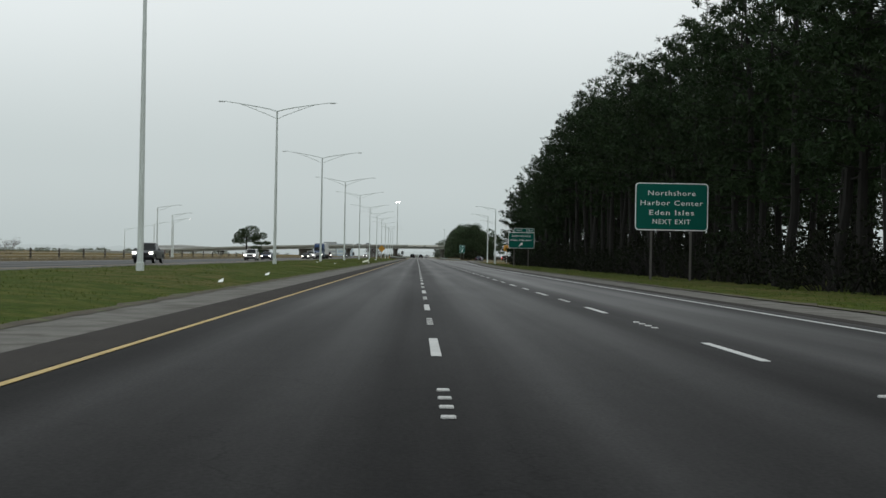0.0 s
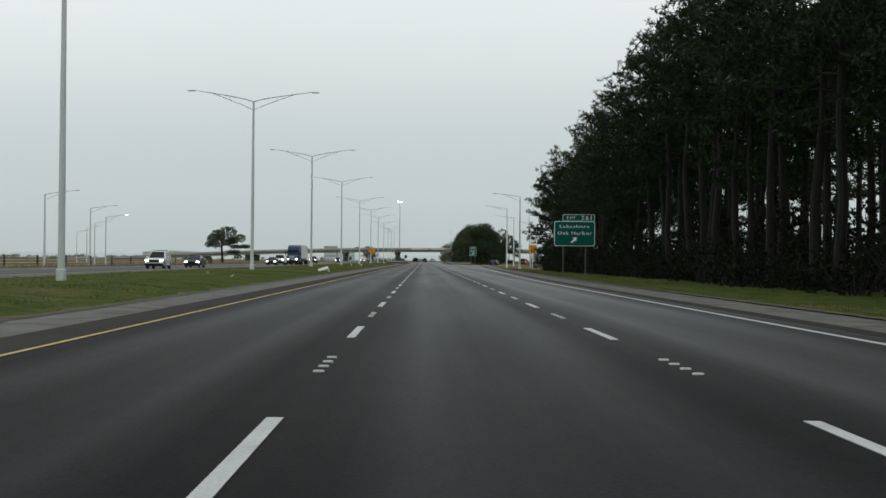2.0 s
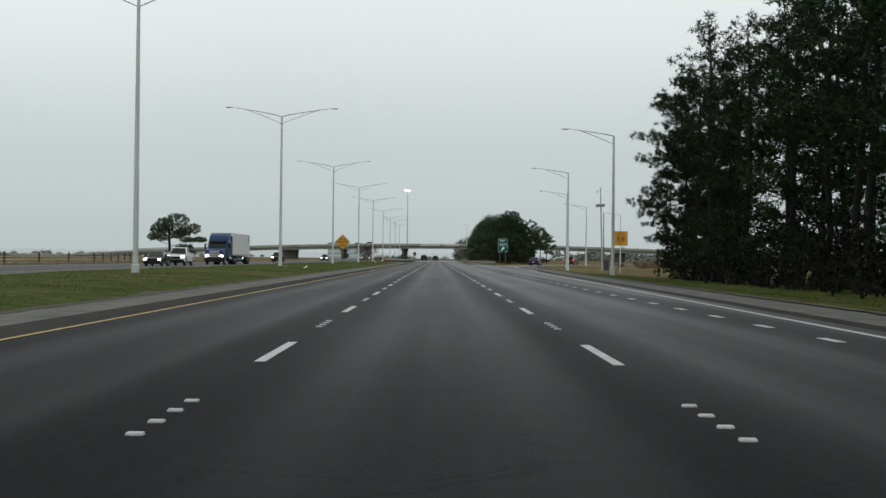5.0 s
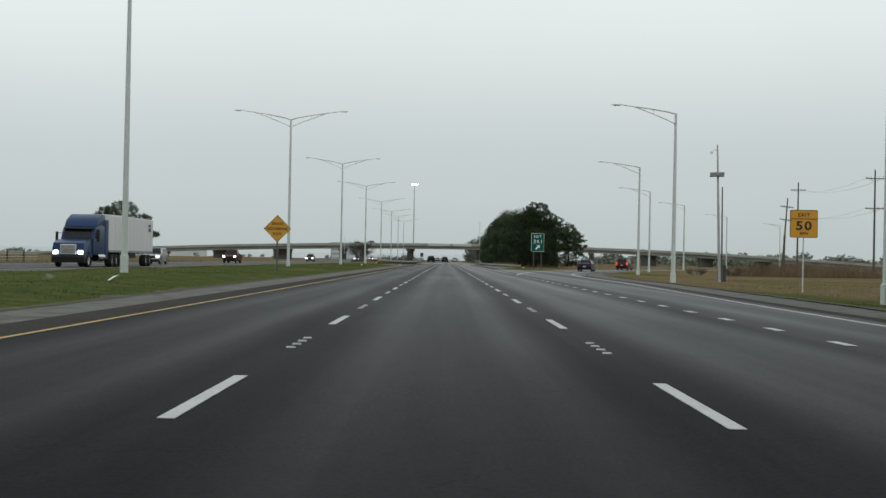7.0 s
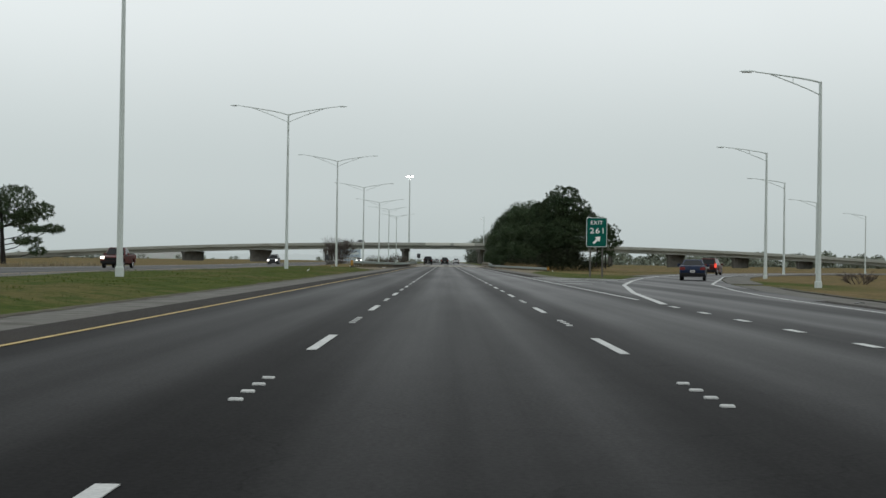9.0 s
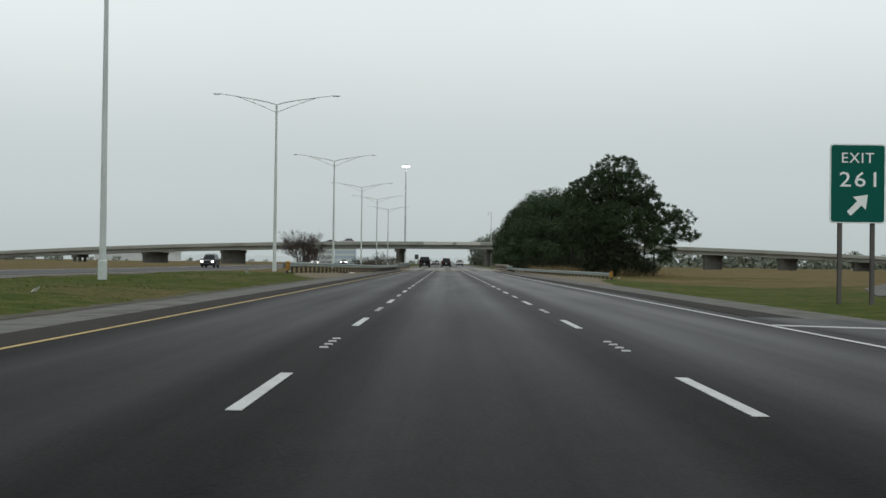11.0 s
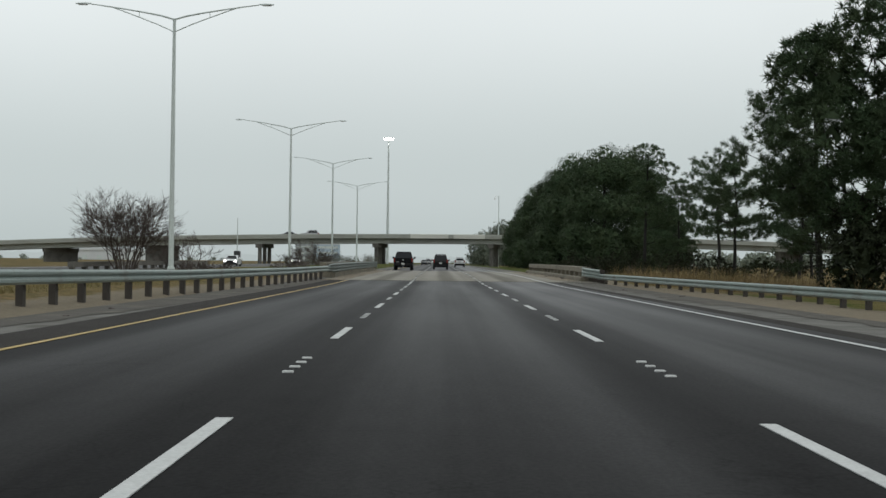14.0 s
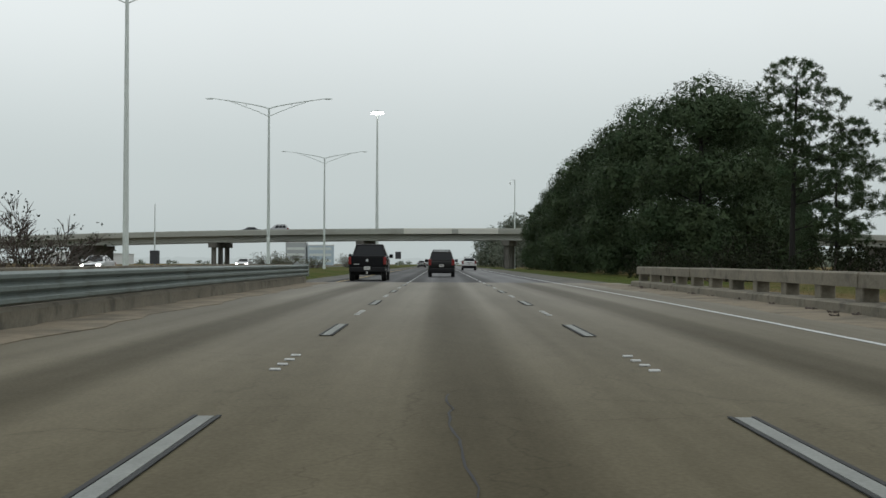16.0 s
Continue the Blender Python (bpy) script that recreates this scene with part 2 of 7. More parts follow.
def ground_mat(name, greens, straws, soils):
    """Winter turf: green, straw and bare soil; the mesh's "dry" and "bare" shares say how much of each, ragged by noise."""
    m = bpy.data.materials.new(name)
    m.use_nodes = True
    n, l = m.node_tree.nodes, m.node_tree.links
    b = n["Principled BSDF"]
    b.inputs["Roughness"].default_value, b.inputs["Specular IOR Level"].default_value = 0.95, 0.05
    geo = n.new("ShaderNodeNewGeometry")

    def grain(scale, detail, stretch=(1, 1, 1)):
        mp, t = n.new("ShaderNodeVectorMath"), n.new("ShaderNodeTexNoise")
        mp.operation = "MULTIPLY"
        mp.inputs[1].default_value = stretch
        t.inputs["Scale"].default_value, t.inputs["Detail"].default_value = scale, detail
        l.new(geo.outputs["Position"], mp.inputs[0])
        l.new(mp.outputs[0], t.inputs["Vector"])
        return t.outputs[0]

    def blend(c1, c2, value, lo, hi):
        r, x = n.new("ShaderNodeMapRange"), n.new("ShaderNodeMix")
        r.interpolation_type = "SMOOTHSTEP"
        r.inputs["From Min"].default_value, r.inputs["From Max"].default_value = lo, hi
        x.data_type = "RGBA"
        l.new(value, r.inputs["Value"])
        l.new(r.outputs[0], x.inputs[0])
        for k, c in ((6, c1), (7, c2)):
            if isinstance(c, tuple):
                x.inputs[k].default_value = (*c, 1)
            else:
                l.new(c, x.inputs[k])
        return x.outputs[2]

    def share(attribute, noises):
        """The mesh's share plus weighted noises about 0.5."""
        at = n.new("ShaderNodeAttribute")
        at.attribute_name = attribute
        total = at.outputs["Fac"]
        for value, weight in noises:
            ma = n.new("ShaderNodeMath")
            ma.operation = "MULTIPLY_ADD"
            ma.inputs[1].default_value = weight
            l.new(value, ma.inputs[0])
            l.new(total, ma.inputs[2])
            total = ma.outputs[0]
        return total

    broad, mid, fine, tuft = grain(0.11, 4, (1, 0.5, 1)), grain(0.8, 6), grain(5.0, 5), grain(28.0, 3)
    green = blend(greens[0], greens[1], mid, 0.4, 0.62)
    straw = blend(straws[0], straws[1], mid, 0.38, 0.64)
    soil = blend(soils[0], soils[1], fine, 0.35, 0.65)
    turf = blend(green, straw, share("dry", ((broad, 1.7), (mid, 1.3), (fine, 0.4))), 1.7, 2.45)
    col = blend(turf, soil, share("bare", ((mid, 0.7), (fine, 0.5))), 1.0, 1.2)
    for value, lo, hi in ((fine, 0.72, 1.28), (tuft, 0.7, 1.3)):
        r, sc = n.new("ShaderNodeMapRange"), n.new("ShaderNodeVectorMath")
        sc.operation = "SCALE"
        r.inputs["From Min"].default_value, r.inputs["From Max"].default_value = 0.3, 0.7
        r.inputs["To Min"].default_value, r.inputs["To Max"].default_value = lo, hi
        l.new(value, r.inputs["Value"])
        l.new(col, sc.inputs[0])
        l.new(r.outputs[0], sc.inputs["Scale"])
        col = sc.outputs[0]
    l.new(col, b.inputs["Base Color"])
    bn = n.new("ShaderNodeBump")
    bn.inputs["Strength"].default_value, bn.inputs["Distance"].default_value = 0.6, 0.05
    l.new(tuft, bn.inputs["Height"])
    l.new(bn.outputs[0], b.inputs["Normal"])
    return m


ASPHALT = asphalt_mat("asphalt", (0.037, 0.037, 0.0375), 0.86, 0.62, 0.62, 0.26, 0.85, 1.25)
SHOULDER = mat("shoulder_asphalt", (0.034, 0.031, 0.028), 0.9, 0, 0.25, 0.8, 0.4, 60, spec=0.1)
CONC_STRIP = mat("shoulder_concrete", (0.142, 0.139, 0.127), 0.9, 0, 0.32, 1.6, 0.4, 40, stain=((0.095, 0.091, 0.08), 1.1, 0.5), spec=0.1)
DECK = asphalt_mat("deck_concrete", (0.136, 0.119, 0.081), 0.62, 0.88, 0.8, 0.3)
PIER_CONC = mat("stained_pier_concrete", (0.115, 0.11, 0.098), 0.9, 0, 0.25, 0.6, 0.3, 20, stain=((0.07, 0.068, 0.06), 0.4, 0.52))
CONCRETE = mat("bridge_concrete", (0.29, 0.30, 0.268), 0.85, 0, 0.12, 0.5, 0.2, 20, stain=((0.225, 0.225, 0.195), 0.35, 0.52), stretch=(0.35, 1, 1))
OLD_CONC = mat("old_concrete", (0.178, 0.160, 0.122), 0.9, 0, 0.3, 1.2, 0.4, 25, stain=((0.09, 0.082, 0.062), 1.6, 0.54))
TURF = ground_mat("winter_turf", ((0.042, 0.064, 0.010), (0.070, 0.082, 0.017)), ((0.165, 0.116, 0.058), (0.104, 0.086, 0.036)), ((0.235, 0.198, 0.142), (0.135, 0.118, 0.090)))
WHITE_PAINT = mat("white_marking", (0.47, 0.48, 0.47), 0.7, 0, 0.22, 3.0, 0.2, 60)
YELLOW_PAINT = mat("yellow_marking", (0.43, 0.31, 0.115), 0.7, 0, 0.2, 3.0, 0.2, 60)
BLACK_PAINT = mat("black_marking", (0.02, 0.022, 0.022), 0.8, 0, 0.2, 3.0)
GALV = mat("galvanised_steel", (0.52, 0.57, 0.55), 0.55, 0.1, 0.12, 1.0)
WORN_PAINT = mat("worn_marking", (0.215, 0.225, 0.21), 0.8, 0, 0.25, 3.0)
RAIL = mat("guardrail_steel", (0.215, 0.258, 0.242), 0.5, 0.15, 0.2, 1.0, stain=((0.16, 0.17, 0.15), 1.2, 0.58))
OLD_RAIL = mat("weathered_rail_steel", (0.125, 0.152, 0.142), 0.55, 0.1, 0.25, 1.0, stain=((0.08, 0.09, 0.08), 0.9, 0.55))
WOOD_POST = mat("weathered_post", (0.05, 0.043, 0.036), 0.9, 0, 0.3, 3.0, 0.4, 30)
POLE_WOOD = mat("utility_pole_wood", (0.10, 0.085, 0.07), 0.9, 0, 0.25, 2.0)
GRIME = mat("dark_grit", (0.062, 0.055, 0.044), 0.95, 0, 0.35, 1.5, 0.5, 40, stain=((0.12, 0.108, 0.085), 0.9, 0.56))
DARK_STEEL = mat("dark_steel", (0.05, 0.052, 0.055), 0.5, 0.4, 0.1)
SIGN_GREEN = mat("sign_green", (0.003, 0.100, 0.076), 0.6, 0, 0.06, 1.0, spec=0.12)
SIGN_WHITE = mat("sign_white", (0.85, 0.88, 0.87), 0.5, 0, 0.05, 1.0)
SIGN_YELLOW = mat("sign_yellow", (0.62, 0.30, 0.02), 0.5, 0, 0.06, 1.0)
SIGN_BLACK = mat("sign_black", (0.02, 0.018, 0.015), 0.6, 0, 0.05)
SIGN_BACK = mat("sign_back", (0.35, 0.36, 0.36), 0.5, 0.5, 0.1)
PINE = leaf_mat("pine_needles", (0.021, 0.036, 0.0155), 0.28)
# paler than the wood's needles: thin mist is lifted into this colour
LOBLOLLY = leaf_mat("loblolly_needles", (0.054, 0.077, 0.043), 0.25)
OAK = leaf_mat("oak_leaves", (0.042, 0.060, 0.033), 0.14)
SHRUB = leaf_mat("shrub_leaves", (0.024, 0.029, 0.016))
# deep shade under the pines is put into this near-black leaf colour
UNDER_SHADED = leaf_mat("shaded_undergrowth_leaves", (0.011, 0.014, 0.007))
DRY = leaf_mat("dry_reeds", (0.23, 0.165, 0.09), 0.6)
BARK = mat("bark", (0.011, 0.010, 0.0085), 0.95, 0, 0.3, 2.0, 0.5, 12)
TWIG = mat("bare_twigs", (0.075, 0.06, 0.052), 0.95, 0, 0.3, 2.0)
LAMP_GLOW = glow("lit_lamp", (1.0, 0.98, 0.94), 9.0)
LENS = mat("lamp_lens", (0.5, 0.52, 0.52), 0.3, 0, 0.05)


# ---- mesh helpers ----
class MB:
    """Collects vertices and faces for one mesh."""

    def __init__(self):
        self.v, self.f = [], []

    def add(self, vs, fs):
        o = len(self.v)
        self.v += [tuple(p) for p in vs]
        self.f += [tuple(i + o for i in f) for f in fs]
        return self

    def box(self, x0, x1, y0, y1, z0, z1):
        return self.add([(x0, y0, z0), (x1, y0, z0), (x1, y1, z0), (x0, y1, z0), (x0, y0, z1), (x1, y0, z1), (x1, y1, z1), (x0, y1, z1)],
                        [(3, 2, 1, 0), (4, 5, 6, 7), (0, 1, 5, 4), (1, 2, 6, 5), (2, 3, 7, 6), (3, 0, 4, 7)])

    def bevel_box(self, x0, x1, y0, y1, z0, z1, b):
        """A box with its upright edges and top edge cut back."""
        def ring(i, z):
            return [(x0 + b + i, y0 + i, z), (x1 - b - i, y0 + i, z), (x1 - i, y0 + b + i, z), (x1 - i, y1 - b - i, z),
                    (x1 - b - i, y1 - i, z), (x0 + b + i, y1 - i, z), (x0 + i, y1 - b - i, z), (x0 + i, y0 + b + i, z)]
        vs = ring(0, z0) + ring(0, z1 - b) + ring(b * 0.7, z1)
        fs = [tuple(range(7, -1, -1)), tuple(range(16, 24))]
        for r in (0, 8):
            fs += [(r + i, r + (i + 1) % 8, r + 8 + (i + 1) % 8, r + 8 + i) for i in range(8)]
        return self.add(vs, fs)

    def tube(self, pts, radii, n=8, cap=True):
        """A round bar along a line of points."""
        pts = [Vector(p) for p in pts]
        rings = []
        for i, p in enumerate(pts):
            d = (pts[min(i + 1, len(pts) - 1)] - pts[max(i - 1, 0)]).normalized()
            a = d.orthogonal().normalized() if abs(d.z) < 0.9 else Vector((1, 0, 0))
            a = (a - d * a.dot(d)).normalized()
            c = d.cross(a)
            r = radii[i] if isinstance(radii, (list, tuple)) else radii
            rings.append([p + (a * math.cos(2 * math.pi * k / n) + c * math.sin(2 * math.pi * k / n)) * r for k in range(n)])
        vs = [q for r in rings for q in r]
        fs = [(i * n + k, i * n + (k + 1) % n, (i + 1) * n + (k + 1) % n, (i + 1) * n + k) for i in range(len(pts) - 1) for k in range(n)]
        if cap:
            fs += [tuple(range(n - 1, -1, -1)), tuple(range((len(pts) - 1) * n, len(pts) * n))]
        return self.add(vs, fs)

    def sweep(self, path, profile, closed=True):
        """A profile of (side, up) pairs carried along a path of points; side is to the right of the way."""
        n = len(profile)
        pts = [Vector(p) for p in path]
        vs = []
        for i, p in enumerate(pts):
            d = pts[min(i + 1, len(pts) - 1)] - pts[max(i - 1, 0)]
            s = Vector((d.y, -d.x, 0)).normalized()
            vs += [p + s * a + Vector((0, 0, b)) for a, b in profile]
        m = n if closed else n - 1
        fs = [(i * n + (k + 1) % n, i * n + k, (i + 1) * n + k, (i + 1) * n + (k + 1) % n) for i in range(len(pts) - 1) for k in range(m)]
        if closed:
            fs += [tuple(range(n)), tuple(range(len(pts) * n - 1, (len(pts) - 1) * n - 1, -1))]
        return self.add(vs, fs)

    def prism(self, poly, y0, y1):
        """A flat outline in x and z, given a thickness from y0 to y1."""
        n = len(poly)
        vs = [(x, y0, z) for x, z in poly] + [(x, y1, z) for x, z in poly]
        fs = [tuple(range(n)), tuple(range(2 * n - 1, n - 1, -1))] + [((i + 1) % n, i, n + i, n + (i + 1) % n) for i in range(n)]
        return self.add(vs, fs)

    def mesh(self, name, smooth=False):
        me = bpy.data.meshes.new(name)
        me.from_pydata(self.v, [], self.f)
        if smooth:
            me.shade_smooth()
            me.set_sharp_from_angle(angle=radians(35))
        me.update()
        return me


def part(name, mb, material, parent=None, label="", smooth=False, loc=None):
    """One mesh object from a collected mesh, a ready mesh or a bmesh, under a thing or a part."""
    me = mb.mesh(name, smooth) if isinstance(mb, MB) else mb
    if material and not me.materials:
        me.materials.append(material)
    ob = new(name, me)
    if parent:
        ob.parent = parent
    if loc:
        ob.location = loc
    return tagged(ob, label) if label else ob


def thing(name, label, category, m=None, group="", kind=""):
    ob = new(name)
    ob.empty_display_size = 0.3
    ob.matrix_basis = m or Matrix()
    return tagged(ob, label, category, group, kind)


def structure(name, mb, material, label, smooth=False, category=""):
    return tagged(part(name, mb, material, None, smooth=smooth), label, category or name.split("_")[0], "", "structure")


def text_mesh(body, size, width=None, align="CENTER", bold=0.0):
    """Letters of the built-in font as a thin solid in the x-z plane, facing -y; width fits the line to that breadth."""
    cu = bpy.data.curves.new("t", "FONT")
    cu.body, cu.size, cu.align_x, cu.align_y, cu.extrude, cu.offset, cu.resolution_u = body, size, align, "CENTER", 0.006, bold, 2
    cu.space_character = 1.14
    ob = bpy.data.objects.new("t", cu)
    scene.collection.objects.link(ob)
    me = bpy.data.meshes.new_from_object(ob.evaluated_get(bpy.context.evaluated_depsgraph_get()))
    bpy.data.objects.remove(ob)
    me.materials.clear()
    xs = [v.co.x for v in me.vertices]
    k = width / (max(xs) - min(xs)) if width else 1.0
    me.transform(Matrix.Rotation(radians(90), 4, "X") @ Matrix.Diagonal((k, 1, 1, 1)))
    return me


def lift(y):
    """The road climbs a little onto the canal bridge."""
    return float(np.interp(y, (532, 545, 556, 570, 590, 610, 650, 720, 800), (0, 0.06, 0.12, 0.165, 0.19, 0.2, 0.25, 0.34, 0.36)))


# ---- ground, road and markings ----
RAMP_EDGE = [(-60, 5.45), (130, 5.4), (160, 5.75), (200, 6.7), (266, 8.1), (286, 8.85), (305, 9.6), (333, 9.9), (346, 10.7), (357, 12.0), (372, 14.3)]


def edge_x(y):
    """Where the right-hand edge line runs: it moves out where the exit lane opens."""
    if y > 372:
        return 5.4
    for (a, xa), (b, xb) in zip(RAMP_EDGE, RAMP_EDGE[1:]):
        if a <= y <= b:
            return xa + (xb - xa) * (y - a) / (b - a)
    return 5.4


slip_mid = [(8.3, 342), (10.2, 360), (13.2, 379), (16.9, 398), (21.6, 418), (26.6, 435), (33.4, 453), (42, 471), (53, 490), (66, 508), (84, 530), (110, 555), (150, 585), (230, 630)]


def paved(x, y):
    """1 beside and under the exit lane and the slip road, where the land is graded level with them; 0 away from them."""
    if y < 60 or x < 8:
        return 0.0
    edge = edge_x(y) + 3.2
    w = 1 - min(max((x - edge) / 2.5, 0), 1) if y <= 372 else 0.0
    if y > 340:
        off = abs(x - float(np.interp(y, [q for p, q in slip_mid], [p for p, q in slip_mid])))
        w = max(w, 1 - min(max((off - 6.5) / 5.0, 0), 1))
    return w


def ground_z(x, y):
    """Height of the land: level with the road at its shoulder, a little proud in the median, and rising to the canal bridge."""
    base = lift(y)
    if -8.3 <= x <= 9.6:
        return base - 0.06
    if x < 0:
        u = min((-x - 8.3) / 3.0, 1)
        v = min(max((-x - 20.3) / 2.5, 0), 1)
        return base - 0.05 + 0.22 * u * (1 - v) - (0.25 * min(max((-x - 40) / 15, 0), 1))
    u = min((x - 9.6) / 10.0, 1)
    return base - 0.06 - 0.25 * u * (1 - paved(x, y))


def bump_noise(x, y):
    return 0.07 * noise.noise((x * 0.35, y * 0.35, 0)) + 0.10 * noise.noise((x * 0.08, y * 0.08, 3))


def step01(v, a, b):
    u = min(max((v - a) / (b - a), 0.0), 1.0)
    return u * u * (3 - 2 * u)


def dry_share(x, y):
    """How far the grass has died back to straw."""
    if x < -40:
        return 0.7
    if x < -8:
        return 0.05 + 0.15 * step01(y, 350, 420) + 0.45 * step01(y, 462, 480) * (1 - step01(y, 585, 606))
    near = step01(x, 12.0, 18.5)
    patch = noise.noise((x * 0.045, y * 0.022, 3.0)) + 0.6 * noise.noise((x * 0.12, y * 0.07, 8.0))
    field = 0.1 + (0.62 + 0.55 * patch) * near * step01(y, 255, 285) - 0.7 * near * step01(y, 350, 385) * (1 - step01(x, 16, 28)) * (1 - 0.5 * step01(y, 430, 460))
    return max(field, (0.42 + 0.75 * patch) * step01(x, 24, 34), 0.8 * step01(x, 10, 11) * step01(y, 515, 530) * (1 - step01(y, 585, 606)))


def bare_share(x, y):
    """How far the soil lies bare: round the guardrail ends and under the rails."""
    if -14 < x < -7:
        edge = float(np.interp(y, (448, 456, 464, 480, 500, 560), (8.3, 10.2, 11.6, 10.6, 10.2, 10.0)))
        return (1 - 0.22 * step01(y, 490, 510)) * step01(y, 447, 455) * (1 - step01(-x, edge - 0.8, edge + 0.8)) * (1 - step01(y, 590, 610))
    if 7 < x < 20:
        edge = float(np.interp(y, (395, 440, 462, 480, 500, 540, 590), (8.7, 9.0, 10.8, 13.8, 13.0, 11.0, 10.0)))
        return (0.9 - 0.1 * step01(y, 500, 520)) * step01(y, 395, 440) * (1 - step01(x, edge - 0.8, edge + 0.9)) * (1 - step01(y, 590, 610))
    return 0.0


gx = [-4000, -900, -300, -150, -80, -60, -50, -45, -41.5, -40, -38, -30.5, -24, -22.5, -21, -18, -16, -14, -13, -12.3, -11.6, -11, -10.3, -9.6, -9, -8.6, -8.3, -7, 0, 7, 8.3, 8.9, 9.6,
      10.5, 11.5, 12.5, 13.4, 14.2, 16, 18, 21, 25, 30, 35, 40, 50, 60, 90, 150, 300, 900, 4000]
gy = [-400, -60] + [-55 + 5 * i for i in range(97)] + [427.5 + 2.5 * i for i in range(72)] + [610 + 5 * i for i in range(57)] + [920, 980, 1100, 1400, 2000, 4500]
g = MB()
for y in gy:
    for x in gx:
        rough = 1.0 if (-22 < x < -8.3 or 9.7 < x < 60) else 0.0
        g.v.append((x, y, ground_z(x, y) + rough * bump_noise(x, y) * (1 - paved(x, y))))
nx = len(gx)
for j in range(len(gy) - 1):
    for i in range(nx - 1):
        g.f.append((j * nx + i, j * nx + i + 1, (j + 1) * nx + i + 1, (j + 1) * nx + i))
ground = structure("ground", g, TURF, "winter turf with straw patches and bare sandy soil beside the highway", smooth=True)
for key, fun in (("dry", dry_share), ("bare", bare_share)):
    ground.data.attributes.new(key, "FLOAT", "POINT").data.foreach_set("value", [fun(x, y) for x, y, z in g.v])


def strip(path, half_l, half_r, z=0.0, thick=0.12):
    """A flat ribbon with a thickness along a path of (x, y), from half_l left to half_r right of it."""
    return MB().sweep([(x, y, lift(y) + z) for x, y in path], [(half_r, -thick), (half_r, 0), (-half_l, 0), (-half_l, -thick)])


def run(y0, y1, step=10.0):
    n = max(1, round((y1 - y0) / step))
    return [y0 + (y1 - y0) * i / n for i in range(n + 1)]


DECK0, DECK1 = 541.5, 602.4
structure("road_near", strip([(0, y) for y in run(-60, DECK0)], 6.1, 5.9), ASPHALT, "dark worn three-lane asphalt carriageway with pale wheel tracks", category="road")
structure("road_deck", strip([(0, y) for y in run(DECK0, DECK1)], 6.6, 8.6, 0.004), DECK, "tan concrete bridge deck with dark oil streaks down the lanes", category="road")
structure("road_far", strip([(0, y) for y in run(DECK1, 1450, 20)], 6.1, 5.9), ASPHALT, "dark asphalt carriageway leading on under the overpass", category="road")
# shoulders: a dark asphalt band, then a pale concrete strip
for nm, xa, xb, y0, y1, m, lab in (
        ("shoulder_left_inner", -6.45, -5.52, -60, DECK0, SHOULDER, "dark asphalt band outside the yellow edge line"),
        ("shoulder_left_outer", -7.95, -6.45, -60, DECK0, CONC_STRIP, "pale worn concrete shoulder strip beside the median grass"),
        ("shoulder_left_far", -7.95, -6.1, DECK1, 1200, CONC_STRIP, "pale concrete shoulder strip beyond the canal bridge"),
        ("shoulder_right_far", 5.9, 8.4, DECK1, 1200, CONC_STRIP, "pale concrete shoulder strip beyond the canal bridge"),
        ("shoulder_right_late", 6.2, 8.4, 392, DECK0, CONC_STRIP, "pale concrete shoulder beside the guardrail")):
    structure(nm, strip([(0, y) for y in run(y0, y1)], -xa, xb, 0.004 if "inner" in nm else -0.008), m, lab, category="shoulder")
structure("shoulder_right_dark", strip([(float(np.interp(y, (392, 505), (7.05, 6.4))), y) for y in run(392, DECK0)], 1.0, 0.0, -0.003), SHOULDER, "dark asphalt band outside the white edge line", category="shoulder")
# the exit lane and its shoulder, up to where the slip road leaves
ramp_in = [(edge_x(y), y) for y in run(-60, 372, 8)]
wide = MB()
for x, y in ramp_in:
    wide.v += [(5.9, y, 0.0), (max(x + 0.55, 5.95), y, -0.004), (x + 1.15, y, -0.012), (x + 2.9, y, -0.03)]
for i in range(len(ramp_in) - 1):
    for k in range(3):
        wide.f.append((i * 4 + k, i * 4 + k + 1, i * 4 + 5 + k, i * 4 + 4 + k))
exit_lane = structure("road_exit_lane", wide, ASPHALT, "asphalt exit lane widening out to the slip road, with a pale shoulder", category="road")
exit_lane.data.materials.append(SHOULDER)
exit_lane.data.materials.append(CONC_STRIP)
for i, p in enumerate(exit_lane.data.polygons):
    p.material_index = i % 3
# the slip road curving away to the right
structure("slip_road", strip(slip_mid, 3.6, 3.2, -0.002), ASPHALT, "asphalt slip road bending away across the dry grass", category="road")
structure("slip_shoulder", strip([(x + 4.1, y - 1.5) for x, y in slip_mid[2:]], 1.0, 1.0, -0.012), CONC_STRIP, "pale concrete edge of the slip road", category="shoulder")
structure("slip_shoulder_inner", strip([(x - 4.3, y + 1.2) for x, y in slip_mid[4:]], 0.9, 0.9, -0.006), CONC_STRIP, "pale concrete inner edge of the slip road", category="shoulder")
gore = MB().add([(5.9, 338, 0.004), (8.2, 358, 0.004), (10.3, 374, 0.0), (13.0, 388, -0.01), (10.0, 394, 0.0), (5.9, 396, 0.004)], [(0, 1, 2, 3, 4, 5)])
structure("gore_area", gore, ASPHALT, "dark paved wedge between carriageway and slip road", category="road")
# the opposite carriageway
structure("road_opposite", strip([(-30.6, y) for y in run(-60, 1450, 30)], 6.0, 6.0, 0.02), ASPHALT, "dark asphalt opposite carriageway beyond the median", category="road")
structure("shoulder_opposite_inner", strip([(-23.4, y) for y in run(-60, 1450, 30)], 1.2, 1.2, 0.015), CONC_STRIP, "pale concrete inner shoulder of the opposite carriageway", category="shoulder")
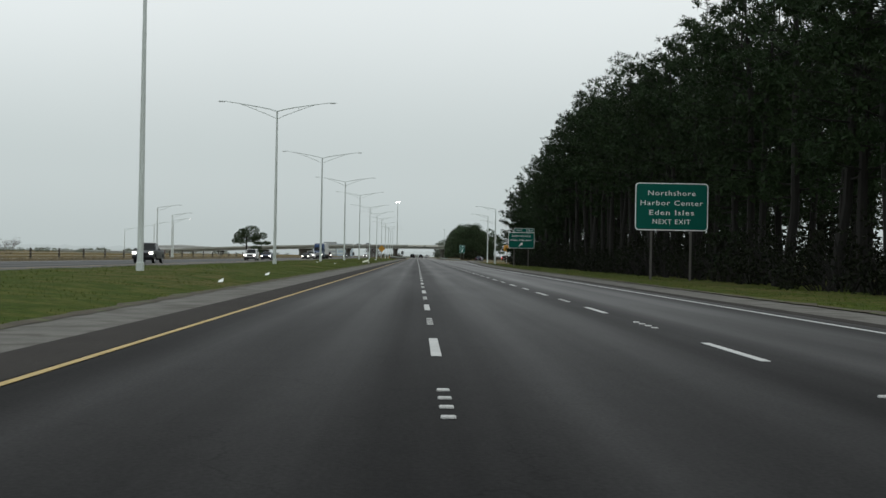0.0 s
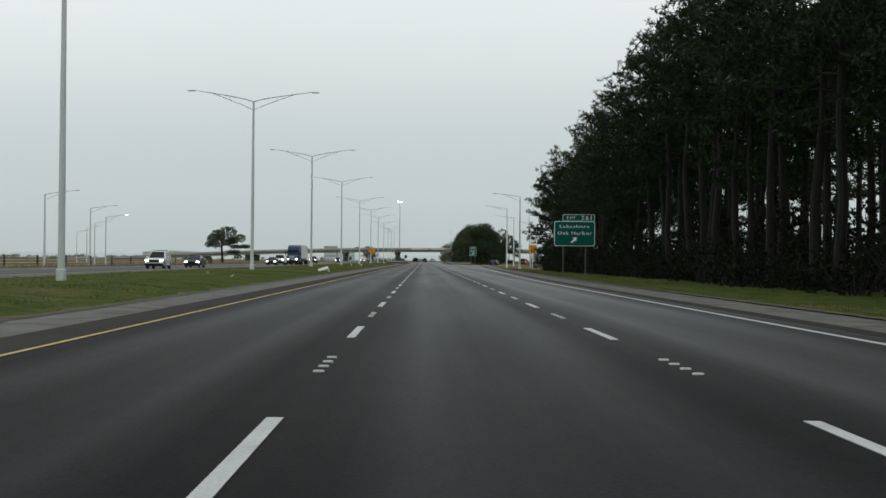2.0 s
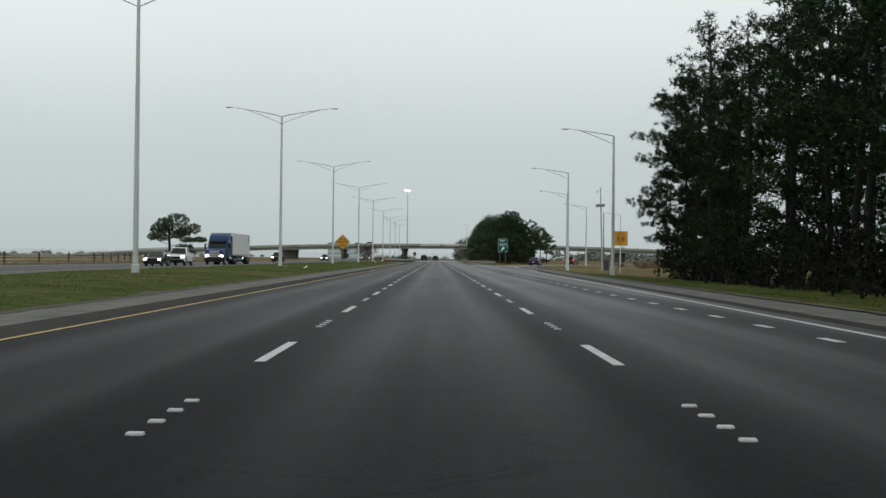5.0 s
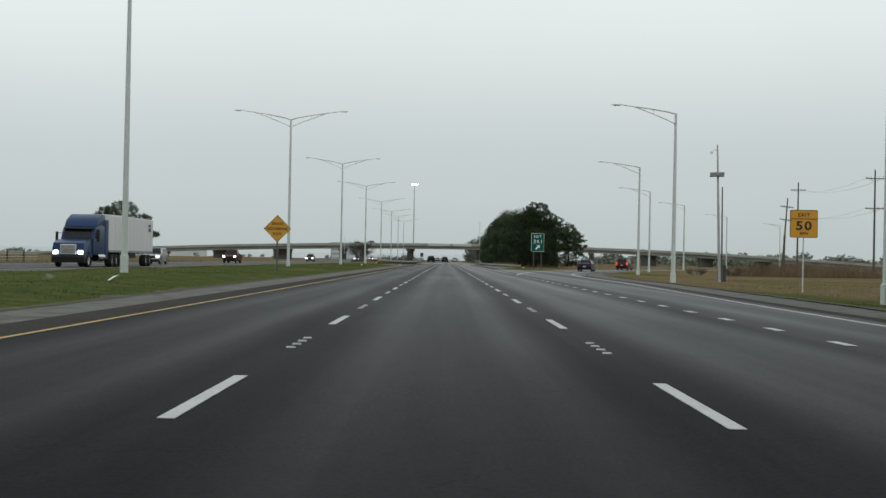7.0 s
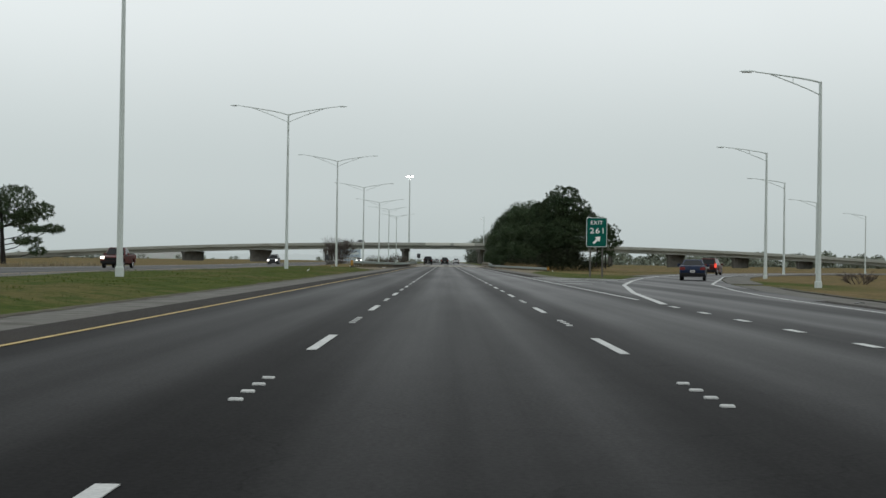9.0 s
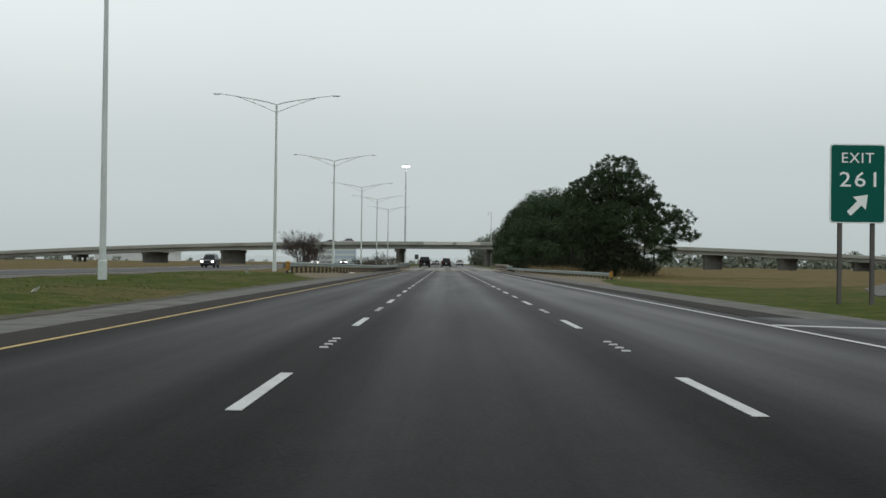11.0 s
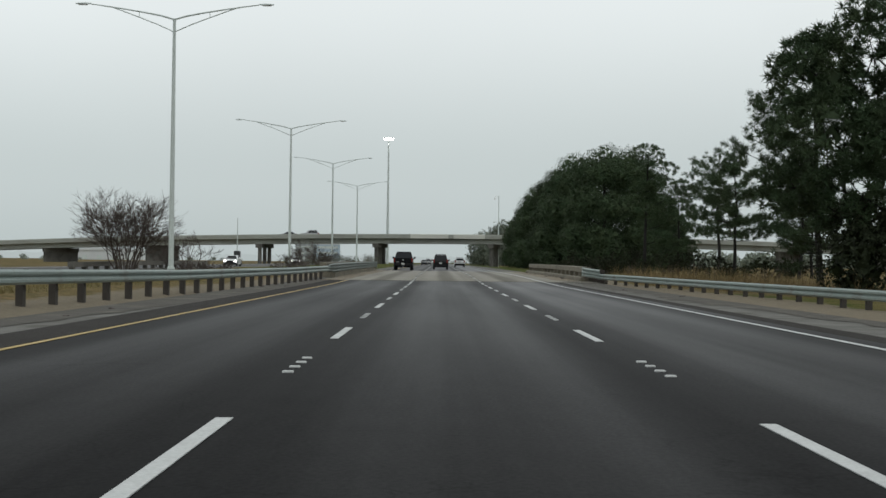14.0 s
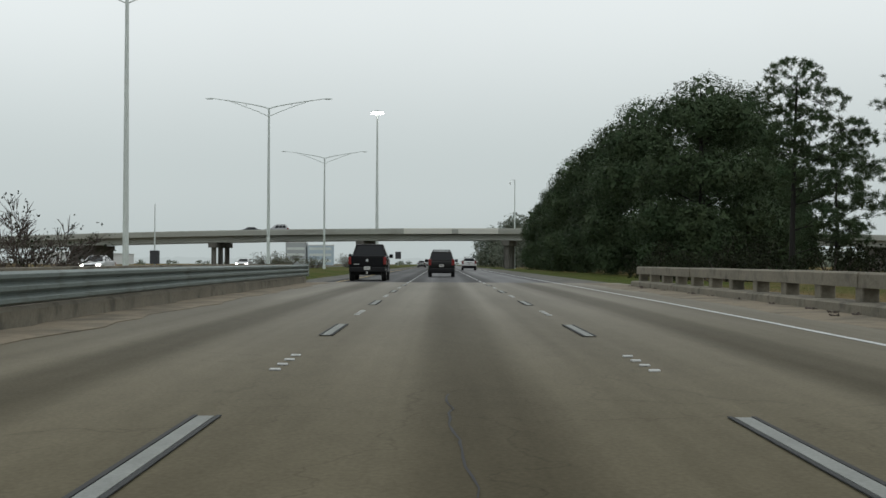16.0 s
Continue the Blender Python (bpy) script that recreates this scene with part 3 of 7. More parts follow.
structure("shoulder_opposite_outer", strip([(-38, y) for y in run(-60, 1450, 30)], 1.4, 1.4, 0.015), CONC_STRIP, "pale concrete outer shoulder of the opposite carriageway", category="shoulder")


def line(path, half, z=0.006):
    return MB().sweep([(x, y, lift(y) + z) for x, y in path], [(half, -0.004), (half, 0), (-half, 0), (-half, -0.004)])


structure("edge_line_yellow", line([(-5.42, y) for y in run(-60, DECK0)], 0.045, 0.01), YELLOW_PAINT, "yellow painted left edge line", category="road marking")
structure("edge_line_yellow_far", line([(-5.45, y) for y in run(DECK1, 1100, 20)], 0.06), YELLOW_PAINT, "yellow painted left edge line beyond the bridge", category="road marking")
structure("edge_line_white_exit", line(ramp_in[:-1], 0.06), WHITE_PAINT, "white painted right edge line of the exit lane", category="road marking")
structure("edge_line_white", line([(5.4, y) for y in run(340, 1100)], 0.058, 0.012), WHITE_PAINT, "white painted right edge line", category="road marking")
structure("gore_line", line([(5.5, 336), (6.6, 349), (8.6, 366), (11.3, 382), (14.4, 398), (18.6, 416), (23.8, 434), (31, 453), (40, 472)], 0.1, 0.012), WHITE_PAINT, "white painted line along the slip road's left edge", category="road marking")
structure("slip_edge_line", line([(edge_x(364), 364), (14.3, 372.5), (16.7, 383), (19.6, 395.5), (24.0, 415), (28.9, 432), (35.8, 450), (44.5, 468)], 0.075, 0.012), WHITE_PAINT, "white painted line along the slip road's right edge", category="road marking")
structure("edge_line_opposite_yellow", line([(-25.2, y) for y in run(-60, 1200, 30)], 0.075, 0.03), YELLOW_PAINT, "yellow edge line of the opposite carriageway", category="road marking")
structure("edge_line_opposite_white", line([(-36.1, y) for y in run(-60, 1200, 30)], 0.075, 0.03), WHITE_PAINT, "white edge line of the opposite carriageway", category="road marking")

# lane dashes (10 ft long, 40 ft apart) and the groups of four raised buttons between them
worn_me = MB().box(-0.056, 0.056, 0, 3.05, 0, 0.006).mesh("dash")
worn_me.materials.append(WORN_PAINT)
dash_me = MB().box(-0.058, 0.058, 0, 3.05, 0, 0.006).mesh("dash")
dash_me.materials.append(WHITE_PAINT)
outline_me = MB().box(-0.098, -0.066, 0, 3.1, 0, 0.007).box(0.066, 0.098, 0, 3.1, 0, 0.007).mesh("outline")
outline_me.materials.append(BLACK_PAINT)
button_me = MB().bevel_box(-0.054, 0.054, -0.04, 0.04, 0, 0.018, 0.009).mesh("road_button")
button_me.materials.append(WHITE_PAINT)
FAR_Y = [12.192 * k for k in range(-1, 43)] + [524.4, 534.05, 543.4, 555.6, 567.8, 580.0, 592.2] + [604.4 + 12.192 * k for k in range(28)]
for side in (-1.83, 1.83):
    lane = thing("lane_line", "broken white lane line with raised buttons between the dashes", "road marking", pose(side, 0, 0), "lane lines", "structure")
    for i, y in enumerate(FAR_Y):
        on_deck = DECK0 < y < DECK1
        z = lift(y + 1.5) + (0.010 if on_deck else 0.003)
        tilt = math.atan2(lift(y + 3.05) - lift(y), 3.05)
        d = part("dash", worn_me if on_deck else dash_me, None, lane)
        d.matrix_basis = Matrix.Translation((0, y, lift(y) + (0.012 if on_deck else 0.003))) @ Matrix.Rotation(tilt, 4, "X")
        if on_deck:
            o = part("dash_outline", outline_me, None, lane)
            o.matrix_basis = d.matrix_basis
        if i + 1 < len(FAR_Y):
            gap = FAR_Y[i + 1] - y
            mid = y + 3.05 + (gap - 3.05) / 2
            for k in range(4):
                yy = mid + (k - 1.5) * 0.6 * (1 if gap > 11 else 0.7)
                part("road_button", button_me, None, lane, loc=(0, yy, lift(yy) + (0.008 if on_deck else 0.001)))
exit_dots = thing("exit_lane_line", "short white dots along the exit lane", "road marking", pose(0, 0, 0), "lane lines", "structure")
dot_me = MB().box(-0.075, 0.075, 0, 0.92, 0, 0.006).mesh("dash")
dot_me.materials.append(WHITE_PAINT)
for k in range(45):
    part("dash", dot_me, None, exit_dots, loc=(5.4, 172.4 + 3.66 * k, 0.006))
gore_marks = thing("gore_marking", "slanting white stripes on the paved wedge of the exit", "road marking", None, "lane lines", "structure")
for y, xe in ((391.9, 11.9), (385.8, 10.6), (377.2, 8.9), (368.6, 7.2)):
    k = 0.48
    part("stripe", MB().add([(5.5, y, 0.016), (xe, y - k * (xe - 5.5), 0.012), (xe, y - k * (xe - 5.5) + 0.34, 0.012), (5.5, y + 0.34, 0.016), (5.5, y, -0.01), (xe, y - k * (xe - 5.5), -0.01), (xe, y - k * (xe - 5.5) + 0.34, -0.01), (5.5, y + 0.34, -0.01)],
                            [(0, 1, 2, 3), (7, 6, 5, 4), (0, 4, 5, 1), (1, 5, 6, 2), (2, 6, 7, 3), (3, 7, 4, 0)]), WHITE_PAINT, gore_marks)


# ---- street lamps ----
def lamp_head(mb, x, y, z, s):
    """A flat cobra head, s is the way it points along x."""
    pts = [(0, 0.06, 0.05), (0.25, 0.13, 0.07), (0.65, 0.15, 0.06), (0.85, 0.07, 0.03)]
    vs = []
    for u, w, h in pts:
        vs += [(x + s * u, y - w, z), (x + s * u, y + w, z), (x + s * u, y + w * 0.6, z + h), (x + s * u, y - w * 0.6, z + h)]
    fs = [(0, 1, 2, 3), (12, 15, 14, 13)]
    for i in range(3):
        fs += [(i * 4 + k, i * 4 + 4 + k, i * 4 + 4 + (k + 1) % 4, i * 4 + (k + 1) % 4) for k in range(4)]
    return mb.add(vs, fs)


def street_lamp(label, group, height, reach, sides, rise, lit=False, head=True):
    t = thing("street_lamp", label, "street lamp", None, group)
    part("pole", MB().tube([(0, 0, 0.1), (0, 0, height * 0.5), (0, 0, height)], [0.155, 0.125, 0.085], 10), GALV, t, smooth=True)
    part("base", MB().bevel_box(-0.175, 0.175, -0.175, 0.175, -0.9, 0.45, 0.05), GALV, t, "cast aluminium breakaway base")
    for s in sides:
        hi = [(s * reach * u, 0, height - 0.05 + rise * (u ** 0.75)) for u in (0, 0.15, 0.35, 0.6, 0.85, 1.0)]
        lo = [(s * reach * u, 0, height - 0.75 + (rise + 0.62) * (u / 0.8) ** 0.9) for u in (0, 0.2, 0.4, 0.6, 0.78)]
        arm = part("arm", MB().tube(hi, [0.05, 0.05, 0.045, 0.04, 0.035, 0.03], 6).tube(lo, 0.03, 6).tube([(s * reach * 0.42, 0, lo[2][2]), (s * reach * 0.42, 0, hi[2][2])], 0.02, 5), GALV, t, smooth=True)
        h = part("lamp_head", lamp_head(MB(), s * reach, 0, height - 0.05 + rise, s), GALV, arm, smooth=True)
        part("lens", MB().box(min(s * (reach + 0.2), s * (reach + 0.7)), max(s * (reach + 0.2), s * (reach + 0.7)), -0.11, 0.11, height - 0.1 + rise, height - 0.045 + rise), LAMP_GLOW if lit else LENS, h)
    return t


POLES = [60.7, 119.8, 177.9, 236.0, 297.5, 362.2, 425.8, 483.0, 542.5, 600.0, 651.5, 706.0]
double = street_lamp("tall galvanised twin-arm street lamp standing in the grass median", "median lamps", 14.35, 4.75, (-1, 1), 0.85)
double.matrix_basis = pose(-15.4, POLES[0], ground_z(-15.4, POLES[0]))
rl = random.Random(8)
for y in POLES[1:]:
    rise = {297.5: 0.4, 425.8: 0.38, 483.0: 0.35, 600.0: -0.35}.get(y, 0.0)
    copy_thing(double, pose(-15.4, y, ground_z(-15.4, y) + rise, 0, 0, rl.uniform(-3, 3)))
single = street_lamp("galvanised single-arm street lamp beside the exit lane", "roadside lamps", 11.55, 3.65, (-1,), 0.55)
single.matrix_basis = pose(14.9, 279.5, 0.1)
for x, y, z, rz in ((15.75, 325.6, 0.0, 0), (20.5, 374, -0.2, 0), (28.8, 419.5, -0.25, -6), (41.3, 461, -0.25, -10), (59.3, 510, -0.25, -12), (83.7, 561, -0.25, -10)):
    copy_thing(single, pose(x, y, z, 0, 0, rz))
far_lamp = street_lamp("galvanised single-arm street lamp beyond the opposite carriageway", "far side lamps", 9.4, 3.6, (1,), 0.55)
far_lamp.matrix_basis = pose(-49, 233, -0.3)
far_lit = street_lamp("galvanised single-arm street lamp with its lamp burning", "far side lamps", 9.2, 3.6, (1,), 0.55, True)
far_lit.matrix_basis = pose(-62, 318, -0.3)
for x, y in ((-55, 279), (-77, 369), (-92, 420), (-108, 470)):
    copy_thing(far_lamp, pose(x, y, -0.3))


# ---- overpass ----
OY = 797.0


def deck_top(x):
    return max(7.35 - 0.00018 * (x - 12) ** 2, 0.5)


def over_y(x):
    return OY + 0.0006 * (x - 10) ** 2 * (1 if x < 10 else 0.35)


over = thing("overpass", "pale concrete girder overpass crossing the highway on column piers", "bridge", None)
oxs = [-230 + 8 * i for i in range(64)]
part("deck", MB().sweep([(x, over_y(x), deck_top(x)) for x in oxs], [(-4.6, -0.25), (-4.6, 0), (4.6, 0), (4.6, -0.25)]), CONCRETE, over)
for s in (-1, 1):
    part("parapet", MB().sweep([(x, over_y(x), deck_top(x)) for x in oxs], [(s * 4.6 - 0.2, -0.3), (s * 4.6 - 0.2, 0.62), (s * 4.6 - 0.05, 0.8), (s * 4.6 + 0.12, 0.8), (s * 4.6 + 0.2, 0.6), (s * 4.6 + 0.2, -0.3)]), CONCRETE, over)
for o in (-3.6, -1.2, 1.2, 3.6):
    part("girder", MB().sweep([(x, over_y(x), deck_top(x)) for x in oxs], [(o - 0.3, -1.55), (o - 0.3, -1.4), (o - 0.1, -1.25), (o - 0.1, -0.45), (o - 0.3, -0.25), (o + 0.3, -0.25), (o + 0.1, -0.45), (o + 0.1, -1.25), (o + 0.3, -1.4), (o + 0.3, -1.55)]), CONCRETE, over)
for px in (-124, -97.7, -71, -44.6, -15.3, 13.4, 38, 63, 88, 113, 138):
    top, y0 = deck_top(px) - 1.56, over_y(px)
    if top < 1.0:
        continue
    solid_wall = px in (-71, -97.7, 88, 113, 138)
    ang = radians(-52 if solid_wall else -13)
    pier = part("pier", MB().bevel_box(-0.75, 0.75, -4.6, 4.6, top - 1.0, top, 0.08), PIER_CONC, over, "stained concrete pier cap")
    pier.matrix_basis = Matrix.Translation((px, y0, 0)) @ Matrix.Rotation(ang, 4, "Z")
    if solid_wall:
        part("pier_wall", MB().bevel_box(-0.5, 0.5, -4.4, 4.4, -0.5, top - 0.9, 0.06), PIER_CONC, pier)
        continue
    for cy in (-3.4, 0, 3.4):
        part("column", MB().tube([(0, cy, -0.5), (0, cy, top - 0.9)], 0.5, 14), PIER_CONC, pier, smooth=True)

NEW_CONC = mat("fresh_concrete", (0.52, 0.52, 0.47), 0.8, 0, 0.1, 0.5)
part("parapet_repair", MB().sweep([(x, over_y(x), deck_top(x)) for x in (-7.5, 0, 11)], [(4.795, -0.28), (4.795, 0.6), (4.72, 0.81), (4.5, 0.81), (4.5, 0.815), (4.73, 0.815), (4.81, 0.6), (4.81, -0.28)]), NEW_CONC, over, "pale repaired length of parapet")

# ---- bridge over the canal: parapet and guardrails ----
par = thing("bridge_parapet", "weathered concrete bridge railing with open slots and square posts", "railing", None)
part("kerb", MB().sweep([(8.35, y, lift(y)) for y in run(545.7, 593.2, 6)], [(-0.45, -0.4), (-0.45, 0.2), (-0.38, 0.24), (0.3, 0.24), (0.3, -0.4)]), OLD_CONC, par)
for k in range(8):
    ya = 546 + 5.9 * k
    part("top_beam", MB().sweep([(8.35 + 0.012 * (k % 3 - 1), y, lift(y) + 0.006 * (k % 2)) for y in (ya + 0.012, ya + 2.95, ya + 5.888)], [(-0.2, 0.53), (-0.2, 0.80), (-0.16, 0.84), (0.16, 0.84), (0.2, 0.80), (0.2, 0.53)]), OLD_CONC, par)
for k in range(17):
    y = 546.4 + 2.89 * k
    part("post", MB().bevel_box(8.19, 8.53, y - 0.24, y + 0.24, lift(y) + 0.2, lift(y) + 0.55, 0.02), OLD_CONC, par)
lpar = thing("bridge_parapet", "weathered concrete kerb and low railing behind the guardrail", "railing", None)
part("kerb", MB().sweep([(-6.95, y, lift(y)) for y in run(548.6, 600, 6)], [(-0.35, -0.4), (-0.35, 0.32), (0.18, 0.32), (0.25, 0.26), (0.25, -0.4)]), OLD_CONC, lpar)
part("top_beam", MB().sweep([(-7.6, y, lift(y)) for y in run(550.5, 600, 6)], [(-0.2, -0.4), (-0.2, 0.9), (0.2, 0.9), (0.2, -0.4)]), OLD_CONC, lpar)


def beam_profile(side, h, thrie=False):
    """Corrugated steel rail: ridges stand towards the traffic (side = +1: to the right of the way)."""
    w = [(0.02, -0.16), (0.08, -0.11), (0.08, -0.06), (0.015, 0.0), (0.08, 0.06), (0.08, 0.11), (0.02, 0.16)]
    if thrie:
        w = [(0.0, -0.26), (0.085, -0.215), (0.085, -0.155), (0.0, -0.1), (0.0, -0.085), (0.085, -0.03), (0.085, 0.03), (0.0, 0.085), (0.0, 0.1), (0.085, 0.155), (0.085, 0.215), (0.0, 0.26)]
    face = [(side * a, h + b) for a, b in w]
    back = [(side * (a - 0.012), h + b) for a, b in reversed(w)]
    prof = face + back
    return prof if side < 0 else prof[::-1]


def guardrail(label, path, side, post_step, drop, h=0.55):
    t = thing("guardrail", label, "guardrail", None, "guardrails")
    pts = [(x, y, ground_z(x, y) + drop) for x, y in path]
    for k, (a, b) in enumerate(zip(pts, pts[1:])):
        d = (Vector(b) - Vector(a)).normalized() * 0.25
        e = (d.normalized().cross(Vector((0, 0, 1)))) * side * 0.004 * (k % 2)
        part("beam", MB().sweep([tuple(Vector(a) + e), tuple(Vector(b) + d + e)], beam_profile(side, h)), RAIL, t, smooth=True)
    length = sum((Vector(a) - Vector(b)).length for a, b in zip(pts, pts[1:]))
    done, acc = 0.3, 0.0
    post_me = MB().box(-0.08, 0.08, -0.1, 0.1, -0.5, h + 0.14).mesh("post")
    post_me.materials.append(WOOD_POST)
    block_me = MB().box(-0.06, 0.06, -0.09, 0.09, h - 0.16, h + 0.17).mesh("block")
    block_me.materials.append(WOOD_POST)
    for a, b in zip(pts, pts[1:]):
        a, b = Vector(a), Vector(b)
        seg = (b - a).length
        while done <= acc + seg:
            p = a.lerp(b, (done - acc) / seg)
            part("post", post_me, None, t, loc=(p.x - side * 0.2, p.y, p.z))
            part("block", block_me, None, t, loc=(p.x - side * 0.065, p.y, p.z))
            done += post_step
        acc += seg
    return t


LRAIL = [(-11.7, 463), (-11.2, 470), (-10.4, 480), (-9.6, 490), (-8.9, 500), (-8.3, 510), (-7.8, 520), (-7.35, 531), (-6.95, 541), (-6.76, 544.4)]
RRAIL = [(14.1, 483), (13.4, 492), (12.3, 505), (11.2, 518), (10.3, 530), (9.5, 536.5), (8.62, 542.5)]
guardrail("galvanised steel guardrail on timber posts along the median side", LRAIL, 1, 1.9, 0.1)
guardrail("galvanised steel guardrail on timber posts along the outer side", RRAIL, -1, 1.9, -0.16)
bridge_rail = thing("guardrail", "three-ridged galvanised steel rail bolted along the bridge kerb", "guardrail", None, "guardrails")
taper = MB()
prof = beam_profile(1, 0.55, True)
for x, y, k in ((-6.765, 544.1, 0.62), (-6.7, 545.3, 0.85), (-6.66, 546.3, 1.0)):
    taper.v += [(x + a, y, lift(y) + 0.07 + 0.55 + (h - 0.55) * k) for a, h in prof]
n = len(prof)
taper.f = [(r * n + i, r * n + (i + 1) % n, (r + 1) * n + (i + 1) % n, (r + 1) * n + i) for r in range(2) for i in range(n)]
part("beam", taper, OLD_RAIL, bridge_rail, "tapered rail length", smooth=True)
for k in range(7):
    ya, yb = 546 + 7.72 * k, min(546 + 7.72 * (k + 1) + 0.3, 600)
    off = 0.003 * (k % 2)
    part("beam", MB().sweep([(-6.66 + off, y, lift(y) + 0.06) for y in run(ya, yb, 2.6)], beam_profile(1, 0.55, True)), OLD_RAIL, bridge_rail, smooth=True)
    for j in range(4):
        y = ya + 0.12 + 1.93 * j
        if y < 599:
            part("bracket", MB().box(-6.95, -6.66, y - 0.08, y + 0.08, lift(y) + 0.36, lift(y) + 0.84), WOOD_POST, bridge_rail)
    for dz in (0.43, 0.61, 0.79):
        part("bolt", MB().tube([(-6.66, ya + 0.15, lift(ya) + dz), (-6.63, ya + 0.15, lift(ya) + dz)], 0.02, 6), RAIL, bridge_rail)
part("end_shoe", MB().box(-6.72, -6.6, 599.6, 600.2, lift(600) + 0.32, lift(600) + 0.9), RAIL, bridge_rail)
trans = thing("guardrail", "stiffened steel rail end joined to the concrete parapet", "guardrail", None, "guardrails")
part("beam", MB().sweep([(8.62, 542.2, -0.1), (8.15, 544.2, -0.02), (8.06, 546.0, 0.02)], beam_profile(-1, 0.6, True)), RAIL, trans, smooth=True)
part("end_shoe", MB().box(8.03, 8.13, 545.5, 546.3, 0.36, 0.9), RAIL, trans)
for y in (542.5, 543.3, 544.1, 544.9, 545.5):
    part("post", MB().box(8.3 + (546 - y) * 0.1, 8.52 + (546 - y) * 0.1, y - 0.1, y + 0.1, -0.5, 0.75), WOOD_POST, trans)


def striped_plate(x, y, z, s, w, h):
    """A yellow and black striped marker plate at a guardrail's end, w and h its half-width and half-height."""
    t = thing("marker_plate", "yellow and black striped object marker on the guardrail end", "sign", pose(x, y, z), "end markers")
    part("plate", MB().box(-w, w, -0.01, 0.01, -h, h), SIGN_YELLOW, t)
    for k in range(4):
        c = -h * 1.1 + h * 0.58 * k
        poly = [(-w, c), (w, c + s * w), (w, c + s * w + h * 0.26), (-w, c + h * 0.26)]
        part("stripe", MB().prism([(a, max(-h, min(h, b))) for a, b in poly], -0.016, -0.011), SIGN_BLACK, t)
    part("post", MB().box(-0.04, 0.04, 0.012, 0.08, -0.9, h * 0.85), DARK_STEEL, t)
    return t


striped_plate(-11.75, 462.7, 0.72, -1, 0.15, 0.34)
striped_plate(14.15, 482.7, 0.28, 1, 0.15, 0.26)


# ---- trees ----
def tufts(rng, centres, radii, counts, size, flat=0.75, droop=0.0, wide=0.24, per=9):
    """Clumps of foliage: each clump holds many small sprays, and each spray is a handful of narrow leaves that radiate from one point."""
    vs = []
    for c, r, n in zip(centres, radii, counts):
        k = max(2, n // per)
        q = rng.normal(0, 1, (k, 3))
        q /= np.linalg.norm(q, axis=1, keepdims=True)
        q *= r * rng.uniform(0.25, 1.0, (k, 1)) ** 0.6
        q[:, 2] *= flat
        base = np.repeat(c + q, per, 0)
        d = np.repeat(q / r * 0.9 + np.array([0, 0, 0.35 - droop]), per, 0) + rng.normal(0, 0.75, (k * per, 3))
        d /= np.maximum(np.linalg.norm(d, axis=1, keepdims=True), 1e-6)
        s = np.cross(d, rng.normal(0, 1, d.shape))
        s /= np.maximum(np.linalg.norm(s, axis=1, keepdims=True), 1e-6)
        ll = size * rng.uniform(0.6, 1.4, (k * per, 1))
        m = base + d * ll * 0.45
        vs.append(np.stack([base, m + s * ll * wide, base + d * ll, m - s * ll * wide], 1).reshape(-1, 3))
    v = np.concatenate(vs)
    i = np.arange(0, len(v), 4)
    return v, np.concatenate([np.stack([i, i + 1, i + 2], 1), np.stack([i, i + 2, i + 3], 1)])


def raw_mesh(name, v, f, material):
    me = bpy.data.meshes.new(name)
    me.vertices.add(len(v))
    me.vertices.foreach_set("co", np.asarray(v, dtype=np.float32).ravel())
    me.loops.add(len(f) * 3)
    me.loops.foreach_set("vertex_index", np.asarray(f, dtype=np.int32).ravel())
    me.polygons.add(len(f))
    me.polygons.foreach_set("loop_start", np.arange(0, len(f) * 3, 3, dtype=np.int32))
    me.polygons.foreach_set("loop_total", np.full(len(f), 3, dtype=np.int32))
    me.update(calc_edges=True)
    me.validate()
    me.materials.append(material)
    return me


def shrub(name, label, category, spread, height, leaves, size, seed, material, group="", n=14):
    rng = np.random.default_rng(seed)
    t = thing(name, label, category, None, group)
    st = MB()
    cs, rs = [], []
    for i in range(n):
        a = rng.uniform(0, 2 * math.pi)
        r = spread * math.sqrt(rng.uniform(0, 1))
        z = height * rng.uniform(0.25, 1.0) * (1 - 0.5 * (r / spread) ** 2)
        tip = np.array([math.cos(a) * r, math.sin(a) * r, z])
        st.tube([(tip[0] * 0.15, tip[1] * 0.15, -0.3), tip * np.array([0.6, 0.6, 0.55]), tip], [0.05, 0.035, 0.012], 5, False)
        cs.append(tip - np.array([0, 0, 0.2]))
        rs.append(height * 0.26 * rng.uniform(0.7, 1.3) + 0.15)
    part("woody_frame", st, BARK if material is UNDER_SHADED else TWIG, t)
    v, f = tufts(rng, cs, rs, [leaves] * n, size)
    v[:, 2] = np.maximum(v[:, 2], -0.1)
    part("foliage", raw_mesh("foliage", v, f, material), None, t)
    return t


def ball(rng, n):
    q = rng.normal(0, 1, (n, 3))
    return q / np.linalg.norm(q, axis=1, keepdims=True)


def slivers(base, d, length, half):
    """One thin triangle a needle bundle, from its foot along d."""
    rng = np.random.default_rng(len(base))
    s = np.cross(d, ball(rng, len(d)))
    s /= np.maximum(np.linalg.norm(s, axis=1, keepdims=True), 1e-6)
    return np.stack([base - s * half, base + s * half, base + d * length], 1).reshape(-1, 3)


